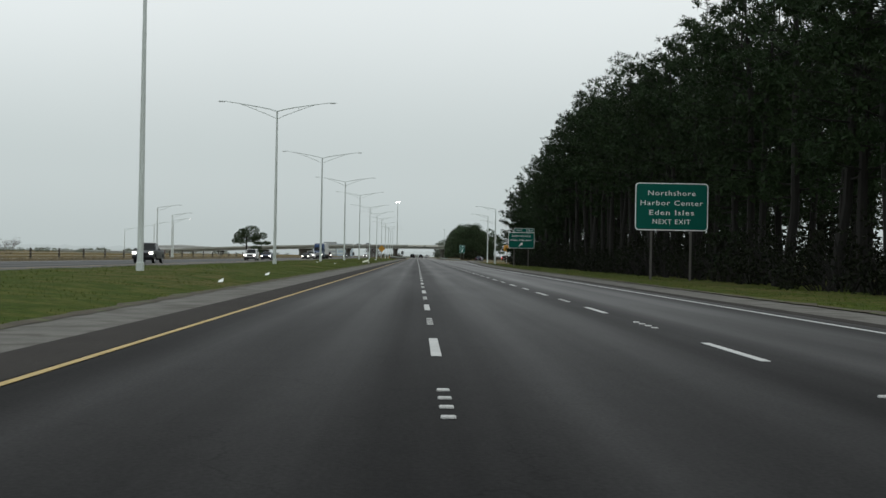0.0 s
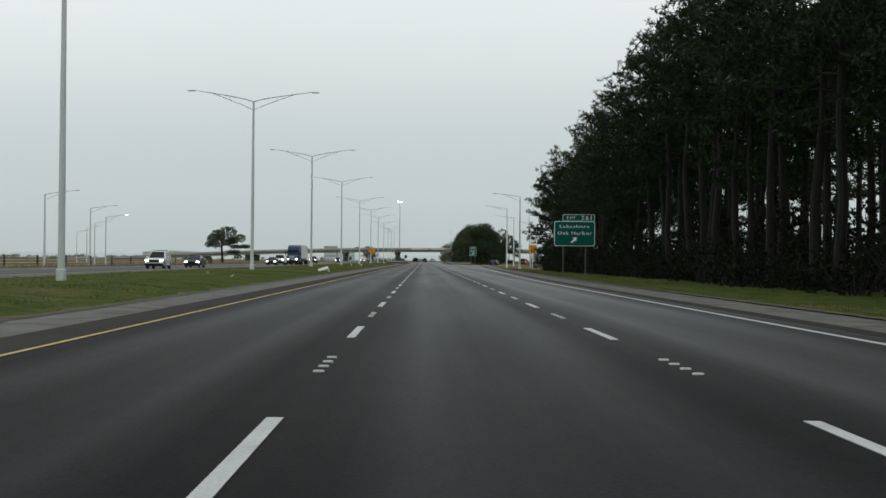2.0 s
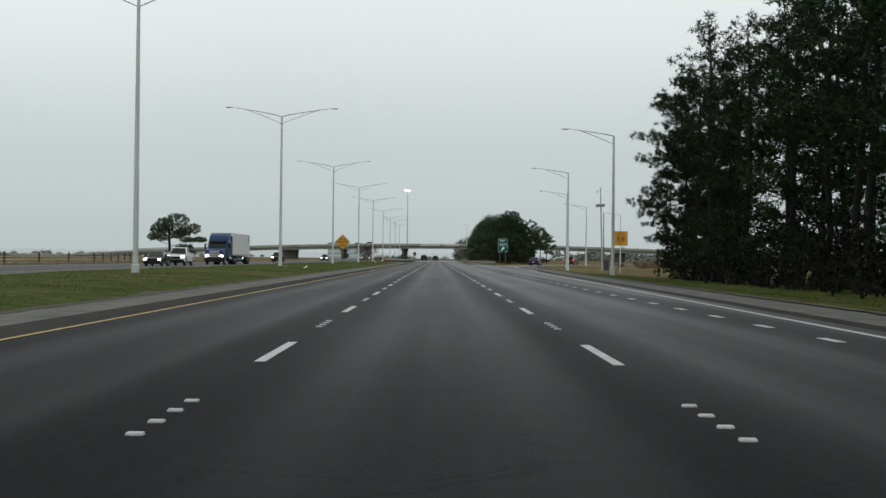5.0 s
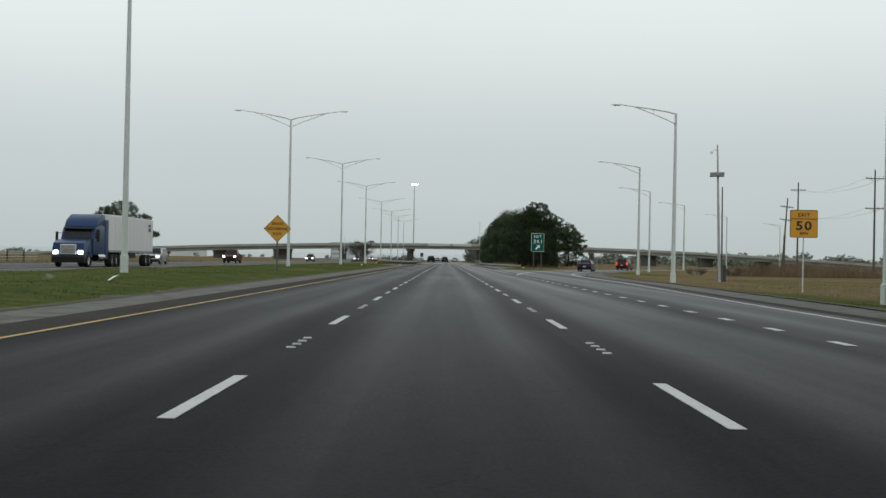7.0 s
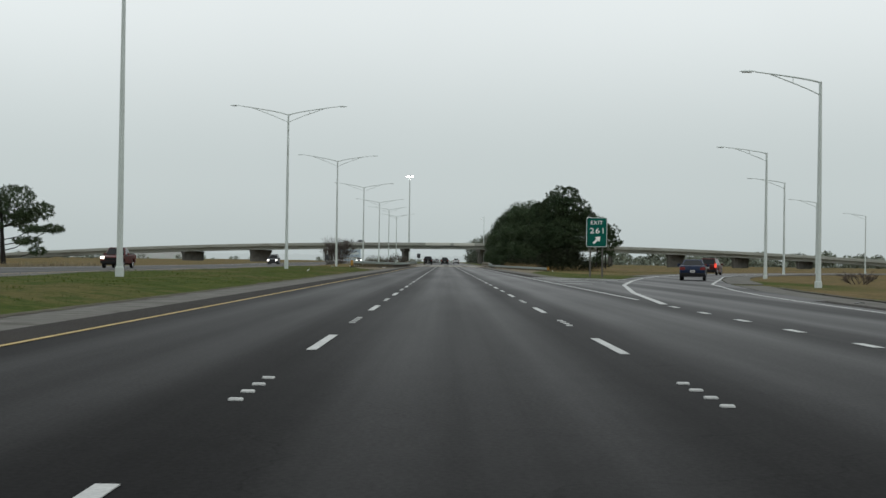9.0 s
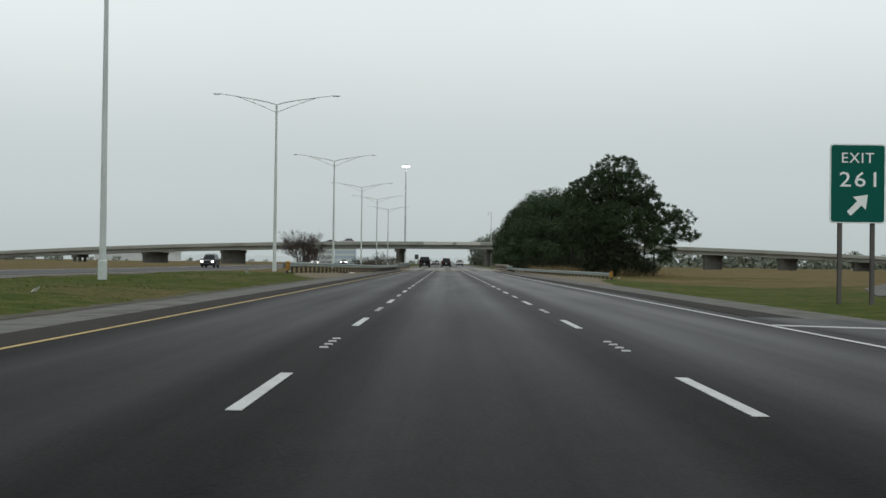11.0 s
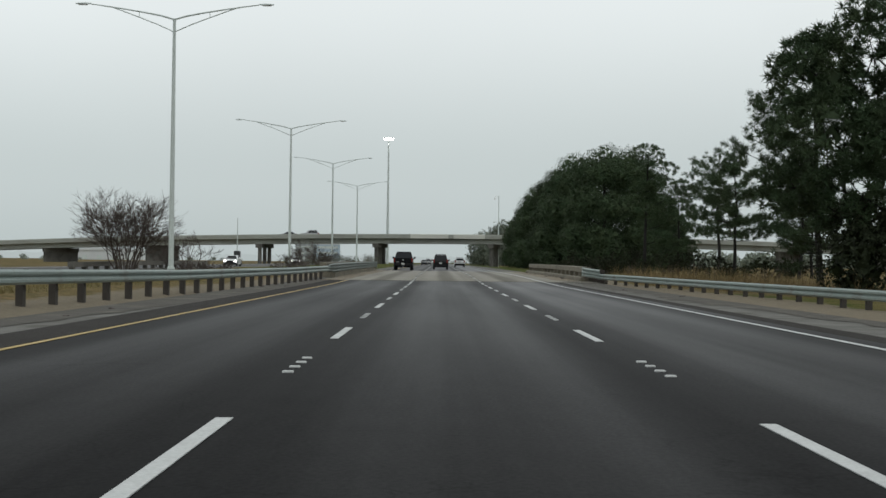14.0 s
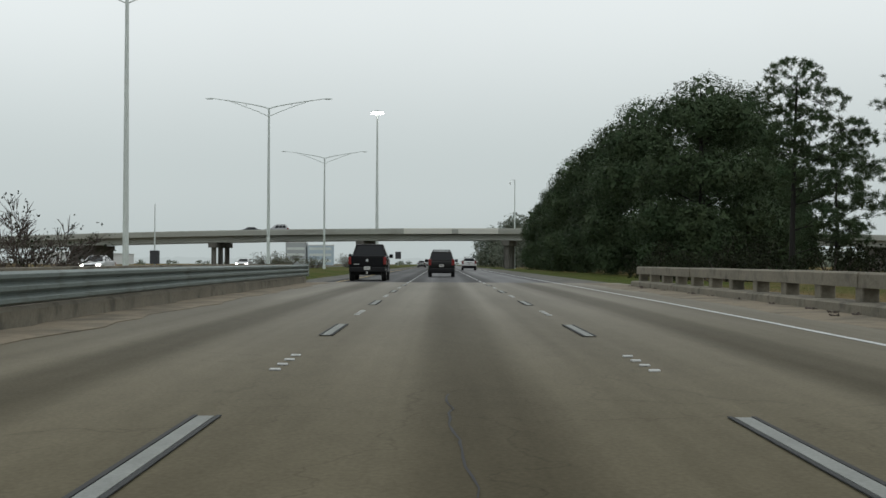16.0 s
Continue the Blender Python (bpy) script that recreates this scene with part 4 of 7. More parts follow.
def needle_puffs(rng, centres, r, per, up=0.35, slim=0.1):
    """Round tufts of needles that radiate from each centre, more of them upwards."""
    k = len(centres)
    d = ball(rng, k * per) + np.array([0, 0, up])
    d /= np.linalg.norm(d, axis=1, keepdims=True)
    size = np.repeat(r * rng.uniform(0.7, 1.25, k), per)[:, None]
    return slivers(np.repeat(centres, per, 0) + d * size * 0.15, d, size * rng.uniform(0.7, 1.15, (k * per, 1)), size * slim)


def leaf_skin(rng, centres, outward, size):
    """Broad leaves that lie in the skin of the crown, each facing about outwards."""
    n = outward + rng.normal(0, 0.6, outward.shape)
    n /= np.linalg.norm(n, axis=1, keepdims=True)
    d = np.cross(n, ball(rng, len(n)))
    d /= np.maximum(np.linalg.norm(d, axis=1, keepdims=True), 1e-6)
    s = np.cross(n, d)
    ll = size * rng.uniform(0.6, 1.4, (len(n), 1))
    return np.stack([centres - s * ll * 0.42, centres + s * ll * 0.42, centres + d * ll], 1).reshape(-1, 3)


def crown_part(t, tris, material):
    v = np.concatenate(tris)
    return part("crown", raw_mesh("crown", v, np.arange(len(v)).reshape(-1, 3), material), None, t)


def lobed_tree(name, label, category, height, lobes, seed, material, group="", puff=0.34, per=20, dense=3.2, skin=0.0, trunk_r=None, core=26, depth=1.0):
    """A tree whose limbs carry rounded masses (x, y, z, half-width, half-height). Needle puffs, or leaves where skin is their size, cover each mass."""
    rng = np.random.default_rng(seed)
    t = thing(name, label, category, None, group)
    tr, tris = MB(), []
    r0 = trunk_r or 0.012 * height + 0.07
    bend = rng.normal(0, 0.12, (5, 2)).cumsum(0)
    bend[0] = 0
    stem = [np.array([bend[i, 0], bend[i, 1], height * 0.93 * i / 4 - (0.5 if i == 0 else 0)]) for i in range(5)]
    tr.tube([tuple(p) for p in stem], [r0 * 1.3, r0, r0 * 0.8, r0 * 0.5, r0 * 0.16], 9)
    for x, y, z, rx, rz in lobes:
        c, rad = np.array([x, y, z]), np.array([rx, max(rx * 0.8 * depth, 0.8), rz])
        u = min(max((z - rz * 0.6 - 0.3 * abs(x)) / (height * 0.93), 0.12), 0.95) * 4
        k = min(int(u), 3)
        foot = stem[k] + (stem[k + 1] - stem[k]) * (u - k)
        mid = (foot + c) / 2 + np.array([0, 0, -0.08 * abs(x)])
        lr = r0 * 0.3 * min(1.0, 0.5 + rx * 0.15)
        tr.tube([tuple(foot), tuple(mid), tuple(c)], [lr, lr * 0.75, lr * 0.45], 6, False)
        for q in ball(rng, 9):
            e = c + q * rad * 0.85
            w = c + q * rad * 0.4 + np.array([0, 0, -0.1])
            tr.tube([tuple(c - q * 0.05), tuple(w), tuple(e)], [lr * 0.4, lr * 0.28, 0.014], 4, False)
        n = int(dense * 4.2 * (rad[0] * rad[1] + rad[0] * rad[2] + rad[1] * rad[2])) + 4
        q = ball(rng, n)
        # hills and hollows on the mass
        hills = np.array([noise.noise((a * 2.1 + x, b * 2.1 + y, d * 2.1 + z)) for a, b, d in q])[:, None]
        p = c + q * rad * ((1.0 if skin else 0.95) + 0.34 * hills + rng.uniform(-0.3 if skin else -0.14, 0.03 if skin else 0.08, (n, 1)))
        if skin:
            tris.append(leaf_skin(rng, p + rng.normal(0, 0.04, p.shape), q / rad * rad.mean() + np.array([0, 0, 0.25]), skin))
        else:
            p = p[(hills[:, 0] > -0.28) | (rng.uniform(0, 1, n) < 0.45)]
            tris.append(needle_puffs(rng, p, puff, per, 0.35, 0.085))
        if core:
            q = ball(rng, core)
            tris.append(leaf_skin(rng, c + q * rad * rng.uniform(0.3, 0.8 if skin else 0.72, (core, 1)), q, min(0.6, rx * 0.3)))
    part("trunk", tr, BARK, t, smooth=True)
    crown_part(t, tris, material)
    return t


def pine(label, height, spread, crown_from, branches, seed, group, tuft_n=9, puff=0.35, per=12, core=7, material=PINE, slim=0.1):
    """A southern pine: a bare lower stem, long limbs in loose whorls, and flat clusters of needle puffs along their outer halves."""
    rng = np.random.default_rng(seed)
    t = thing("pine_tree", label, "tree", None, group)
    tr, tris = MB(), []
    bend = rng.normal(0, 0.22, (6, 2)).cumsum(0) * height / 25
    bend[0] = 0
    stem = [np.array([bend[i, 0], bend[i, 1], height * 0.97 * i / 5 - (0.5 if i == 0 else 0)]) for i in range(6)]
    r0 = 0.0095 * height + 0.05
    tr.tube([tuple(p) for p in stem], [r0 * 1.25, r0, r0 * 0.84, r0 * 0.66, r0 * 0.42, r0 * 0.12], 8)
    for i in range(branches):
        v = (i + rng.uniform(0, 1)) / branches
        u = (crown_from + (1 - crown_from) * v) * 5
        k = min(int(u), 4)
        foot = stem[k] + (stem[k + 1] - stem[k]) * (u - k)
        reach = spread * (0.5 + 0.55 * math.sin(math.pi * min(0.12 + v * 0.75, 1))) * (1 - 0.72 * max(0, v - 0.7) / 0.3) * rng.uniform(0.45, 1.1)
        a = i * 2.4 + rng.uniform(-0.7, 0.7)
        way = np.array([math.cos(a), math.sin(a), 0.0])
        tip = foot + way * reach + np.array([0, 0, reach * rng.uniform(-0.12, 0.4) + 0.3 * v])
        mid = (foot + tip) / 2 + np.array([0, 0, -0.07 * reach])
        lr = max(0.02, r0 * 0.26 * (1 - 0.65 * v))
        tr.tube([tuple(foot), tuple(mid), tuple(tip)], [lr, lr * 0.7, 0.015], 5, False)
        for c, r in ((tip, 0.85), (mid * 0.35 + tip * 0.65, 0.75), (mid * 0.85 + tip * 0.15, 0.6)):
            if r < 0.8 and reach < spread * 0.4:
                continue
            n = max(3, int(tuft_n * r * rng.uniform(0.7, 1.3)))
            p = c + ball(rng, n) * np.array([r, r, r * 0.55]) * rng.uniform(0.35, 1.1, (n, 1)) + np.array([0, 0, 0.15])
            tris.append(needle_puffs(rng, p, puff, per, 0.35, slim))
            if core:
                q = ball(rng, core)
                tris.append(leaf_skin(rng, c + q * 0.3, q, 0.26))
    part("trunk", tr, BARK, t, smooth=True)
    crown_part(t, tris, material)
    return t


# the pine wood along the road
pines = [pine("tall dark green pine in the roadside wood", h, sp, c, n, i + 11, "pine wood") for i, (h, sp, c, n) in enumerate(
    ((18.6, 3.9, 0.26, 42), (18.6, 3.9, 0.34, 38), (19.4, 4.0, 0.22, 44), (16.8, 3.8, 0.07, 46), (19.4, 3.9, 0.40, 36)))]
backs = [pine("tall dark green pine in the roadside wood", h, sp, c, n, i + 51, "pine wood", 6, 0.42, 12, 9) for i, (h, sp, c, n) in enumerate(((18.6, 4.0, 0.26, 36), (19.4, 4.0, 0.18, 38), (18.9, 3.9, 0.32, 34)))]
stems = [pine("tall pine with a long bare stem in the roadside wood", h, sp, c, n, i + 71, "pine wood", 8, 0.36, 13, 8) for i, (h, sp, c, n) in enumerate(((18.9, 3.8, 0.50, 34), (19.4, 3.6, 0.54, 32)))]
rw = random.Random(5)
end_pine = pine("ragged pine at the end of the roadside wood", 16.0, 4.3, 0.07, 66, 19, "pine wood", 13, 0.32, 40, 1, PINE, 0.055)
placed = set()
for row, (x0, step) in enumerate(((20.6, 4.2), (25.0, 5.2), (31.0, 8.5), (37.0, 6.5))):
    y = 44.0 + row * 1.7 if row < 3 else 118.0
    while y < (264 if row < 3 else 205):
        kind = rw.choice((pines[0], pines[2], pines[3], pines[0], pines[1])) if row == 0 else rw.choice(backs)
        if 138 < y < 149 or 160 < y < 178:
            kind = rw.choice((stems, (stems[0], backs[2]), (stems[1], backs[0]), backs)[row])
        elif 118 < y < 194 and row == 0:
            kind = rw.choice((pines[1], pines[4]))
        x = x0 + rw.uniform(-0.9, 1.3)
        if y > 236:
            kind = pines[3] if row == 0 else pines[2] if row == 1 else backs[1]
            x -= (y - 236) * 0.062
        size = rw.uniform(0.98, 1.2) * (1.0 if y < 100 else 1.02 if y < 165 else 1.06 if y < 196 else 1.0 if y < 222 else 0.92)
        m = pose(x, y, -0.3, 0, 0, rw.uniform(0, 360)) @ Matrix.Scale(size, 4)
        if kind in placed:
            copy_thing(kind, m).matrix_basis = m
        else:
            kind.matrix_basis = m
            placed.add(kind)
        y += step * rw.uniform(0.7, 1.35)
end_pine.matrix_basis = pose(19.6, 268, -0.3, 0, 0, 40)
for x, y, rz, sc in ((22.3, 273, 200, 1.0), (20.4, 276, 120, 0.76), (23.5, 280, 300, 0.8)):
    m = pose(x, y, -0.3, 0, 0, rz) @ Matrix.Scale(sc, 4)
    copy_thing(end_pine, m).matrix_basis = m
bushes = [shrub("wood_shrub", "evergreen undergrowth at the foot of the pines, darkened as if shaded", "shrub", 2.2, 2.8 + i, 72, 0.18, 40 + i, UNDER_SHADED, "undergrowth", 14) for i in range(2)]
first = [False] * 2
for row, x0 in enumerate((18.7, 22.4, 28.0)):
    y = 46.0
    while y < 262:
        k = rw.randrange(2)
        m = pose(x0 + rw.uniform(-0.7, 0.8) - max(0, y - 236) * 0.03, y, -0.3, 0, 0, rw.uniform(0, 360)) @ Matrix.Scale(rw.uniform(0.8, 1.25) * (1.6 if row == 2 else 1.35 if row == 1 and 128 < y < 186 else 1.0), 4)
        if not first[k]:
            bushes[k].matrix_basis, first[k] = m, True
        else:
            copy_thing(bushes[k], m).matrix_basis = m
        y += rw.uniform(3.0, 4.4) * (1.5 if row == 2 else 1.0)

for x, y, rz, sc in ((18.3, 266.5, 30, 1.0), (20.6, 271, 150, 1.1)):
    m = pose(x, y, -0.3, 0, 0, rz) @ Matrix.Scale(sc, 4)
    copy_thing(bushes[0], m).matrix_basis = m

# the big tree by the guardrail and the clump before the overpass
big = lobed_tree("pine_tree", "broad dark pine with a ragged crown beside the guardrail", "tree", 14.0, (
    (0.1, 0.0, 12.3, 2.7, 1.7), (-1.2, 0.8, 10.3, 3.2, 1.9), (1.6, -0.8, 10.2, 2.9, 1.8), (-3.9, 0.0, 9.3, 1.9, 1.7), (3.4, 0.5, 8.8, 2.0, 1.5), (-3.7, -0.8, 6.6, 2.4, 2.0),
    (0.5, 1.0, 7.4, 3.4, 2.2), (0.2, -1.8, 6.4, 3.2, 1.9), (5.2, 0.0, 7.2, 2.2, 1.3), (7.6, 0.4, 6.6, 1.7, 1.2), (8.2, -0.5, 4.9, 1.5, 0.8), (4.6, -0.6, 4.7, 2.2, 1.0),
    (-1.8, 0.0, 4.2, 2.8, 1.3), (-4.6, 0.6, 4.6, 1.5, 1.2), (5.9, 0.2, 2.1, 0.8, 0.9), (6.6, -0.2, 3.4, 0.7, 0.7)), 3, LOBLOLLY, "bridge trees", 0.34, 32, 4.6)
big.matrix_basis = pose(20.1, 526.5, -0.2) @ Matrix.Diagonal((1.05, 1.05, 1.04, 1))
thicket = lobed_tree("thicket", "dense dark thicket of vines and shrubs under the broad pine", "shrub", 3.6, (
    (-2.6, -1.0, 1.5, 1.9, 1.9), (0.0, -1.6, 1.9, 2.2, 2.4), (2.5, -1.2, 1.7, 1.9, 2.1), (1.0, 0.4, 3.0, 2.2, 1.7), (-1.8, 0.5, 3.0, 2.0, 1.6), (4.3, -0.6, 0.9, 1.1, 1.2)), 77, SHRUB, "", dense=60, skin=0.12, core=120)
thicket.matrix_basis = pose(19.9, 525.5, -0.25)
pine("full dark pine standing behind the broad tree", 13.6, 4.2, 0.1, 64, 41, "bridge trees", 14, 0.32, 40, 1, LOBLOLLY, 0.05).matrix_basis = pose(20.6, 541, -0.2)


def oak_masses(height, spread, seed):
    """Rounded masses of a broad evergreen crown that reaches nearly to the ground."""
    rng = np.random.default_rng(seed)
    out = [(0.0, 0.0, height - spread * 0.42, spread * 0.5, spread * 0.42)]
    for ring, n, far in ((0.74, 5, 0.42), (0.52, 6, 0.6), (0.28, 6, 0.62), (0.12, 5, 0.55)):
        for i in range(n):
            a = 2 * math.pi * (i + rng.uniform(-0.3, 0.3)) / n + ring * 9
            r = spread * rng.uniform(0.38, 0.5)
            out.append((math.cos(a) * spread * far, math.sin(a) * spread * far, max(height * (ring + rng.uniform(-0.05, 0.05)), r * 0.7), r, r * 0.85))
    return out


for x, y, h, sp, sd in ((23.0, 652, 17.4, 6.4, 21), (28.2, 662, 17.9, 6.4, 22), (33.8, 668, 9.5, 4.2, 28), (20.6, 672, 17.7, 6.0, 23), (20.2, 692, 17.1, 5.8, 24), (19.4, 714, 16.1, 5.6, 25), (19.0, 736, 14.4, 4.9, 26), (18.6, 756, 13.4, 4.5, 27), (18.2, 772, 12.0, 4.1, 29)):
    o = lobed_tree("oak_tree", "dense dark evergreen oak in the clump before the overpass", "tree", h, oak_masses(h, sp, sd), sd, OAK, "bridge trees", dense=34, skin=0.16, core=170)
    o.matrix_basis = pose(x, y, 0.0) @ Matrix.Scale(1.04, 4)
tall = lobed_tree("pine_tree", "tall pine with an open layered crown beside the oak clump", "tree", 15.6, (
    (0.2, 0.0, 14.3, 2.0, 1.2), (-1.4, 0.3, 12.6, 1.8, 1.1), (2.0, 0.3, 12.5, 2.1, 1.1), (0.4, -0.5, 11.0, 2.0, 1.0), (3.6, 0.0, 10.6, 1.7, 0.9), (-0.6, 0.4, 9.0, 1.7, 0.9), (2.2, 0.0, 8.8, 1.8, 0.7),
    (4.7, 0.2, 8.2, 1.5, 0.7), (3.1, -0.3, 6.6, 1.7, 0.7), (0.8, 0.3, 6.4, 1.8, 0.8), (5.6, 0.0, 5.6, 1.3, 0.6), (1.8, 0.0, 4.4, 1.9, 0.7), (4.0, 0.2, 3.6, 1.2, 0.6), (-0.3, -0.6, 10.2, 1.5, 0.9), (0.1, -0.7, 7.6, 1.4, 0.8), (5.0, 0.2, 10.0, 1.2, 0.6)), 31, LOBLOLLY, "bridge trees", 0.33, 32, 3.8, trunk_r=0.19, core=0)
tall.matrix_basis = pose(25.3, 632, 0.0) @ Matrix.Scale(1.04, 4)
for x, y, h, sp, cf, n, sd in ((31.0, 640, 10.5, 4.4, 0.2, 40, 35), (28.8, 598, 11.8, 3.7, 0.3, 42, 32), (32.8, 624, 14.8, 3.7, 0.3, 38, 33), (33.5, 592, 11.5, 3.3, 0.36, 36, 34), (36.5, 598, 9.5, 2.6, 0.3, 26, 36)):
    pine("slender pine with an open crown by the canal", h, sp, cf, n, sd, "bridge trees", 15, 0.33, 36, 0, LOBLOLLY, 0.055).matrix_basis = pose(x, y, 0.0)
lone = lobed_tree("pine_tree", "lone flat-topped pine beyond the opposite carriageway", "tree", 11.4, (
    (1.3, 0.0, 9.4, 3.2, 2.5), (-1.6, 0.5, 9.0, 2.4, 2.0), (-3.2, 0.0, 7.9, 2.0, 1.5), (-4.7, 0.4, 6.1, 1.4, 0.8), (-1.9, -0.6, 5.9, 1.9, 0.8), (6.1, 0.0, 8.2, 1.5, 1.3), (3.6, 0.3, 7.6, 1.8, 1.2),
    (4.4, -0.4, 5.4, 2.0, 0.6), (7.4, 0.2, 5.5, 1.7, 0.6), (1.9, 0.6, 6.8, 2.2, 1.0), (3.6, 0.0, 3.6, 2.0, 0.6), (5.0, 0.4, 2.1, 1.2, 0.7)), 62, LOBLOLLY, "", 0.42, 18, 6.0, trunk_r=0.36, core=20)
lone.matrix_basis = pose(-67.6, 500, -0.3)


# ---- signs ----
POST_STEEL = mat("weathered_steel_post", (0.105, 0.10, 0.092), 0.8, 0.1, 0.2, 2.0)
def rounded(w, h, r, cx=0.0, cz=0.0):
    pts = []
    for sx, sz, a0 in ((1, -1, -90), (1, 1, 0), (-1, 1, 90), (-1, -1, 180)):
        for k in range(5):
            a = radians(a0 + 22.5 * k)
            pts.append((cx + sx * (w / 2 - r) + r * math.cos(a), cz + sz * (h / 2 - r) + r * math.sin(a)))
    return pts


def panel(parent, w, h, cz, face, rim, r=0.16, border=0.045, cx=0.0, name="panel"):
    """A sign panel: the rim-coloured plate with the face let into it a few millimetres proud."""
    p = part(name, MB().prism(rounded(w, h, r, cx, cz), 0.0, 0.03), SIGN_BACK, parent)
    part("border", MB().prism(rounded(w - 0.01, h - 0.01, r, cx, cz), -0.004, -0.0005), rim, p)
    part("face", MB().prism(rounded(w - 2 * border, h - 2 * border, r * 0.85, cx, cz), -0.008, -0.0045), face, p)
    return p


def letters(parent, body, x, z, cap, width, material, bold=0.004, name="lettering"):
    me = text_mesh(body, cap / 0.72, width, "CENTER", bold)
    xs, zs = [v.co.x for v in me.vertices], [v.co.z for v in me.vertices]
    me.transform(Matrix.Translation((x - (min(xs) + max(xs)) / 2, -0.016, z - (min(zs) + max(zs)) / 2)))
    return part(name, me, material, parent)


def arrow(parent, x, z, s, material):
    """A fat arrow pointing up to the right."""
    pts = [(-0.11, -0.5), (0.11, -0.5), (0.11, 0.05), (0.34, 0.05), (0.0, 0.5), (-0.34, 0.05), (-0.11, 0.05)]
    a = radians(-45)
    poly = [(x + s * (px * math.cos(a) - pz * math.sin(a)), z + s * (px * math.sin(a) + pz * math.cos(a))) for px, pz in pts]
    part("arrow", MB().prism(poly, -0.016, -0.0085), material, parent)


def sign_post(parent, x, z0, z1, material=None, w=0.06, y=0.07):
    mb = MB().box(x - w, x + w, y - 0.006, y + 0.006, z0, z1).box(x - 0.006, x + 0.006, y, y + 0.12, z0, z1).box(x - w, x + w, y + 0.12, y + 0.132, z0, z1)
    part("post", mb, material or POST_STEEL, parent)


s1 = thing("guide_sign", "large green guide sign with white letters on two posts", "sign", pose(13.93, 79.3, 0), "guide signs")
p = panel(s1, 4.62, 3.0, 4.5, SIGN_GREEN, SIGN_WHITE, 0.24, 0.06)
for body, z, cap, w in (("Northshore", 5.36, 0.32, 3.0), ("Harbor Center", 4.74, 0.32, 3.95), ("Eden Isles", 4.13, 0.32, 2.8), ("NEXT EXIT", 3.56, 0.3, 2.38)):
    letters(p, body, 0, z, cap, w, SIGN_WHITE, 0.001)
sign_post(s1, -1.25, -0.6, 5.9)
sign_post(s1, 1.25, -0.6, 5.9)

s2 = thing("guide_sign", "green exit sign with an arrow and a number tab", "sign", pose(13.22, 188.0, 0), "guide signs")
p = panel(s2, 3.8, 2.32, 3.7, SIGN_GREEN, SIGN_WHITE, 0.2, 0.05)
for body, z, cap, w in (("Lakeshore", 4.38, 0.31, 2.75), ("Oak Harbor", 3.76, 0.31, 3.2)):
    letters(p, body, 0, z, cap, w, SIGN_WHITE, 0.001)
arrow(p, -0.05, 3.12, 0.72, SIGN_WHITE)
p = panel(s2, 3.0, 0.62, 5.18, SIGN_GREEN, SIGN_WHITE, 0.06, 0.04, 0.38, "exit_tab")
letters(p, "EXIT", -0.22 - 0.1 + 0.0, 5.18, 0.24, 0.78, SIGN_WHITE, 0.001)
letters(p, "261", 0.38 + 0.72, 5.18, 0.36, 0.95, SIGN_WHITE, 0.001)
sign_post(s2, -1.05, -0.6, 4.8)
sign_post(s2, 1.05, -0.6, 5.4)

s3 = thing("warning_sign", "orange-yellow diamond bridge ice warning sign on a steel post", "sign", pose(-10.75, 317.8, 0), "warning signs")
dia = [(0, -0.87), (0.87, 0), (0, 0.87), (-0.87, 0)]
p = part("panel", MB().prism([(a, 2.84 + b) for a, b in dia], 0, 0.02), SIGN_BACK, s3)
part("border", MB().prism([(a * 0.998, 2.84 + b * 0.998) for a, b in dia], -0.004, -0.0005), SIGN_BLACK, p)
part("face", MB().prism([(a * 0.95, 2.84 + b * 0.95) for a, b in dia], -0.008, -0.0045), SIGN_YELLOW, p)
for body, z, w in (("BRIDGE", 3.16, 0.72), ("ICES BEFORE", 2.84, 1.3), ("ROAD", 2.52, 0.52)):
    letters(p, body, 0, z, 0.17, w, SIGN_BLACK, 0.004)
part("post", MB().tube([(0, 0.05, -0.3), (0, 0.05, 3.5)], 0.05, 8), POST_STEEL, s3, smooth=True)

s4 = thing("speed_sign", "yellow exit speed plate on a thin steel post in dry grass", "sign", pose(19.25, 305.6, 0), "warning signs")
p = panel(s4, 1.5, 1.5, 3.38, SIGN_YELLOW, SIGN_BLACK, 0.08, 0.035)
letters(p, "EXIT", 0, 3.85, 0.2, 0.62, SIGN_BLACK)
part("rule", MB().box(-0.72, 0.72, -0.016, -0.0085, 3.62, 3.66), SIGN_BLACK, p)
letters(p, "50", 0, 3.28, 0.48, 0.85, SIGN_BLACK, 0.016)
letters(p, "MPH", 0, 2.86, 0.13, 0.42, SIGN_BLACK)
part("post", MB().tube([(0, 0.06, -0.8), (0, 0.06, 4.0)], 0.04, 8), GALV, s4, smooth=True)

s5 = thing("exit_sign", "tall green exit number sign in the gore on two posts", "sign", pose(12.2, 408.6, 0), "guide signs")
p = panel(s5, 1.7, 2.42, 3.63, SIGN_GREEN, SIGN_WHITE, 0.1, 0.035)
letters(p, "EXIT", 0, 4.42, 0.32, 0.98, SIGN_WHITE, 0.001)
letters(p, "261", 0, 3.76, 0.47, 1.12, SIGN_WHITE, 0.001)
arrow(p, 0.02, 3.0, 0.82, SIGN_WHITE)
sign_post(s5, -0.5, -0.5, 4.7)
sign_post(s5, 0.5, -0.5, 4.7)

# ---- posts with equipment, masts, utility poles ----
SOLAR = mat("solar_panel", (0.05, 0.045, 0.04), 0.35, 0, 0.3, 4.0)
POLE_GREY = mat("painted_pole", (0.36, 0.37, 0.36), 0.6, 0.1, 0.15, 2.0)
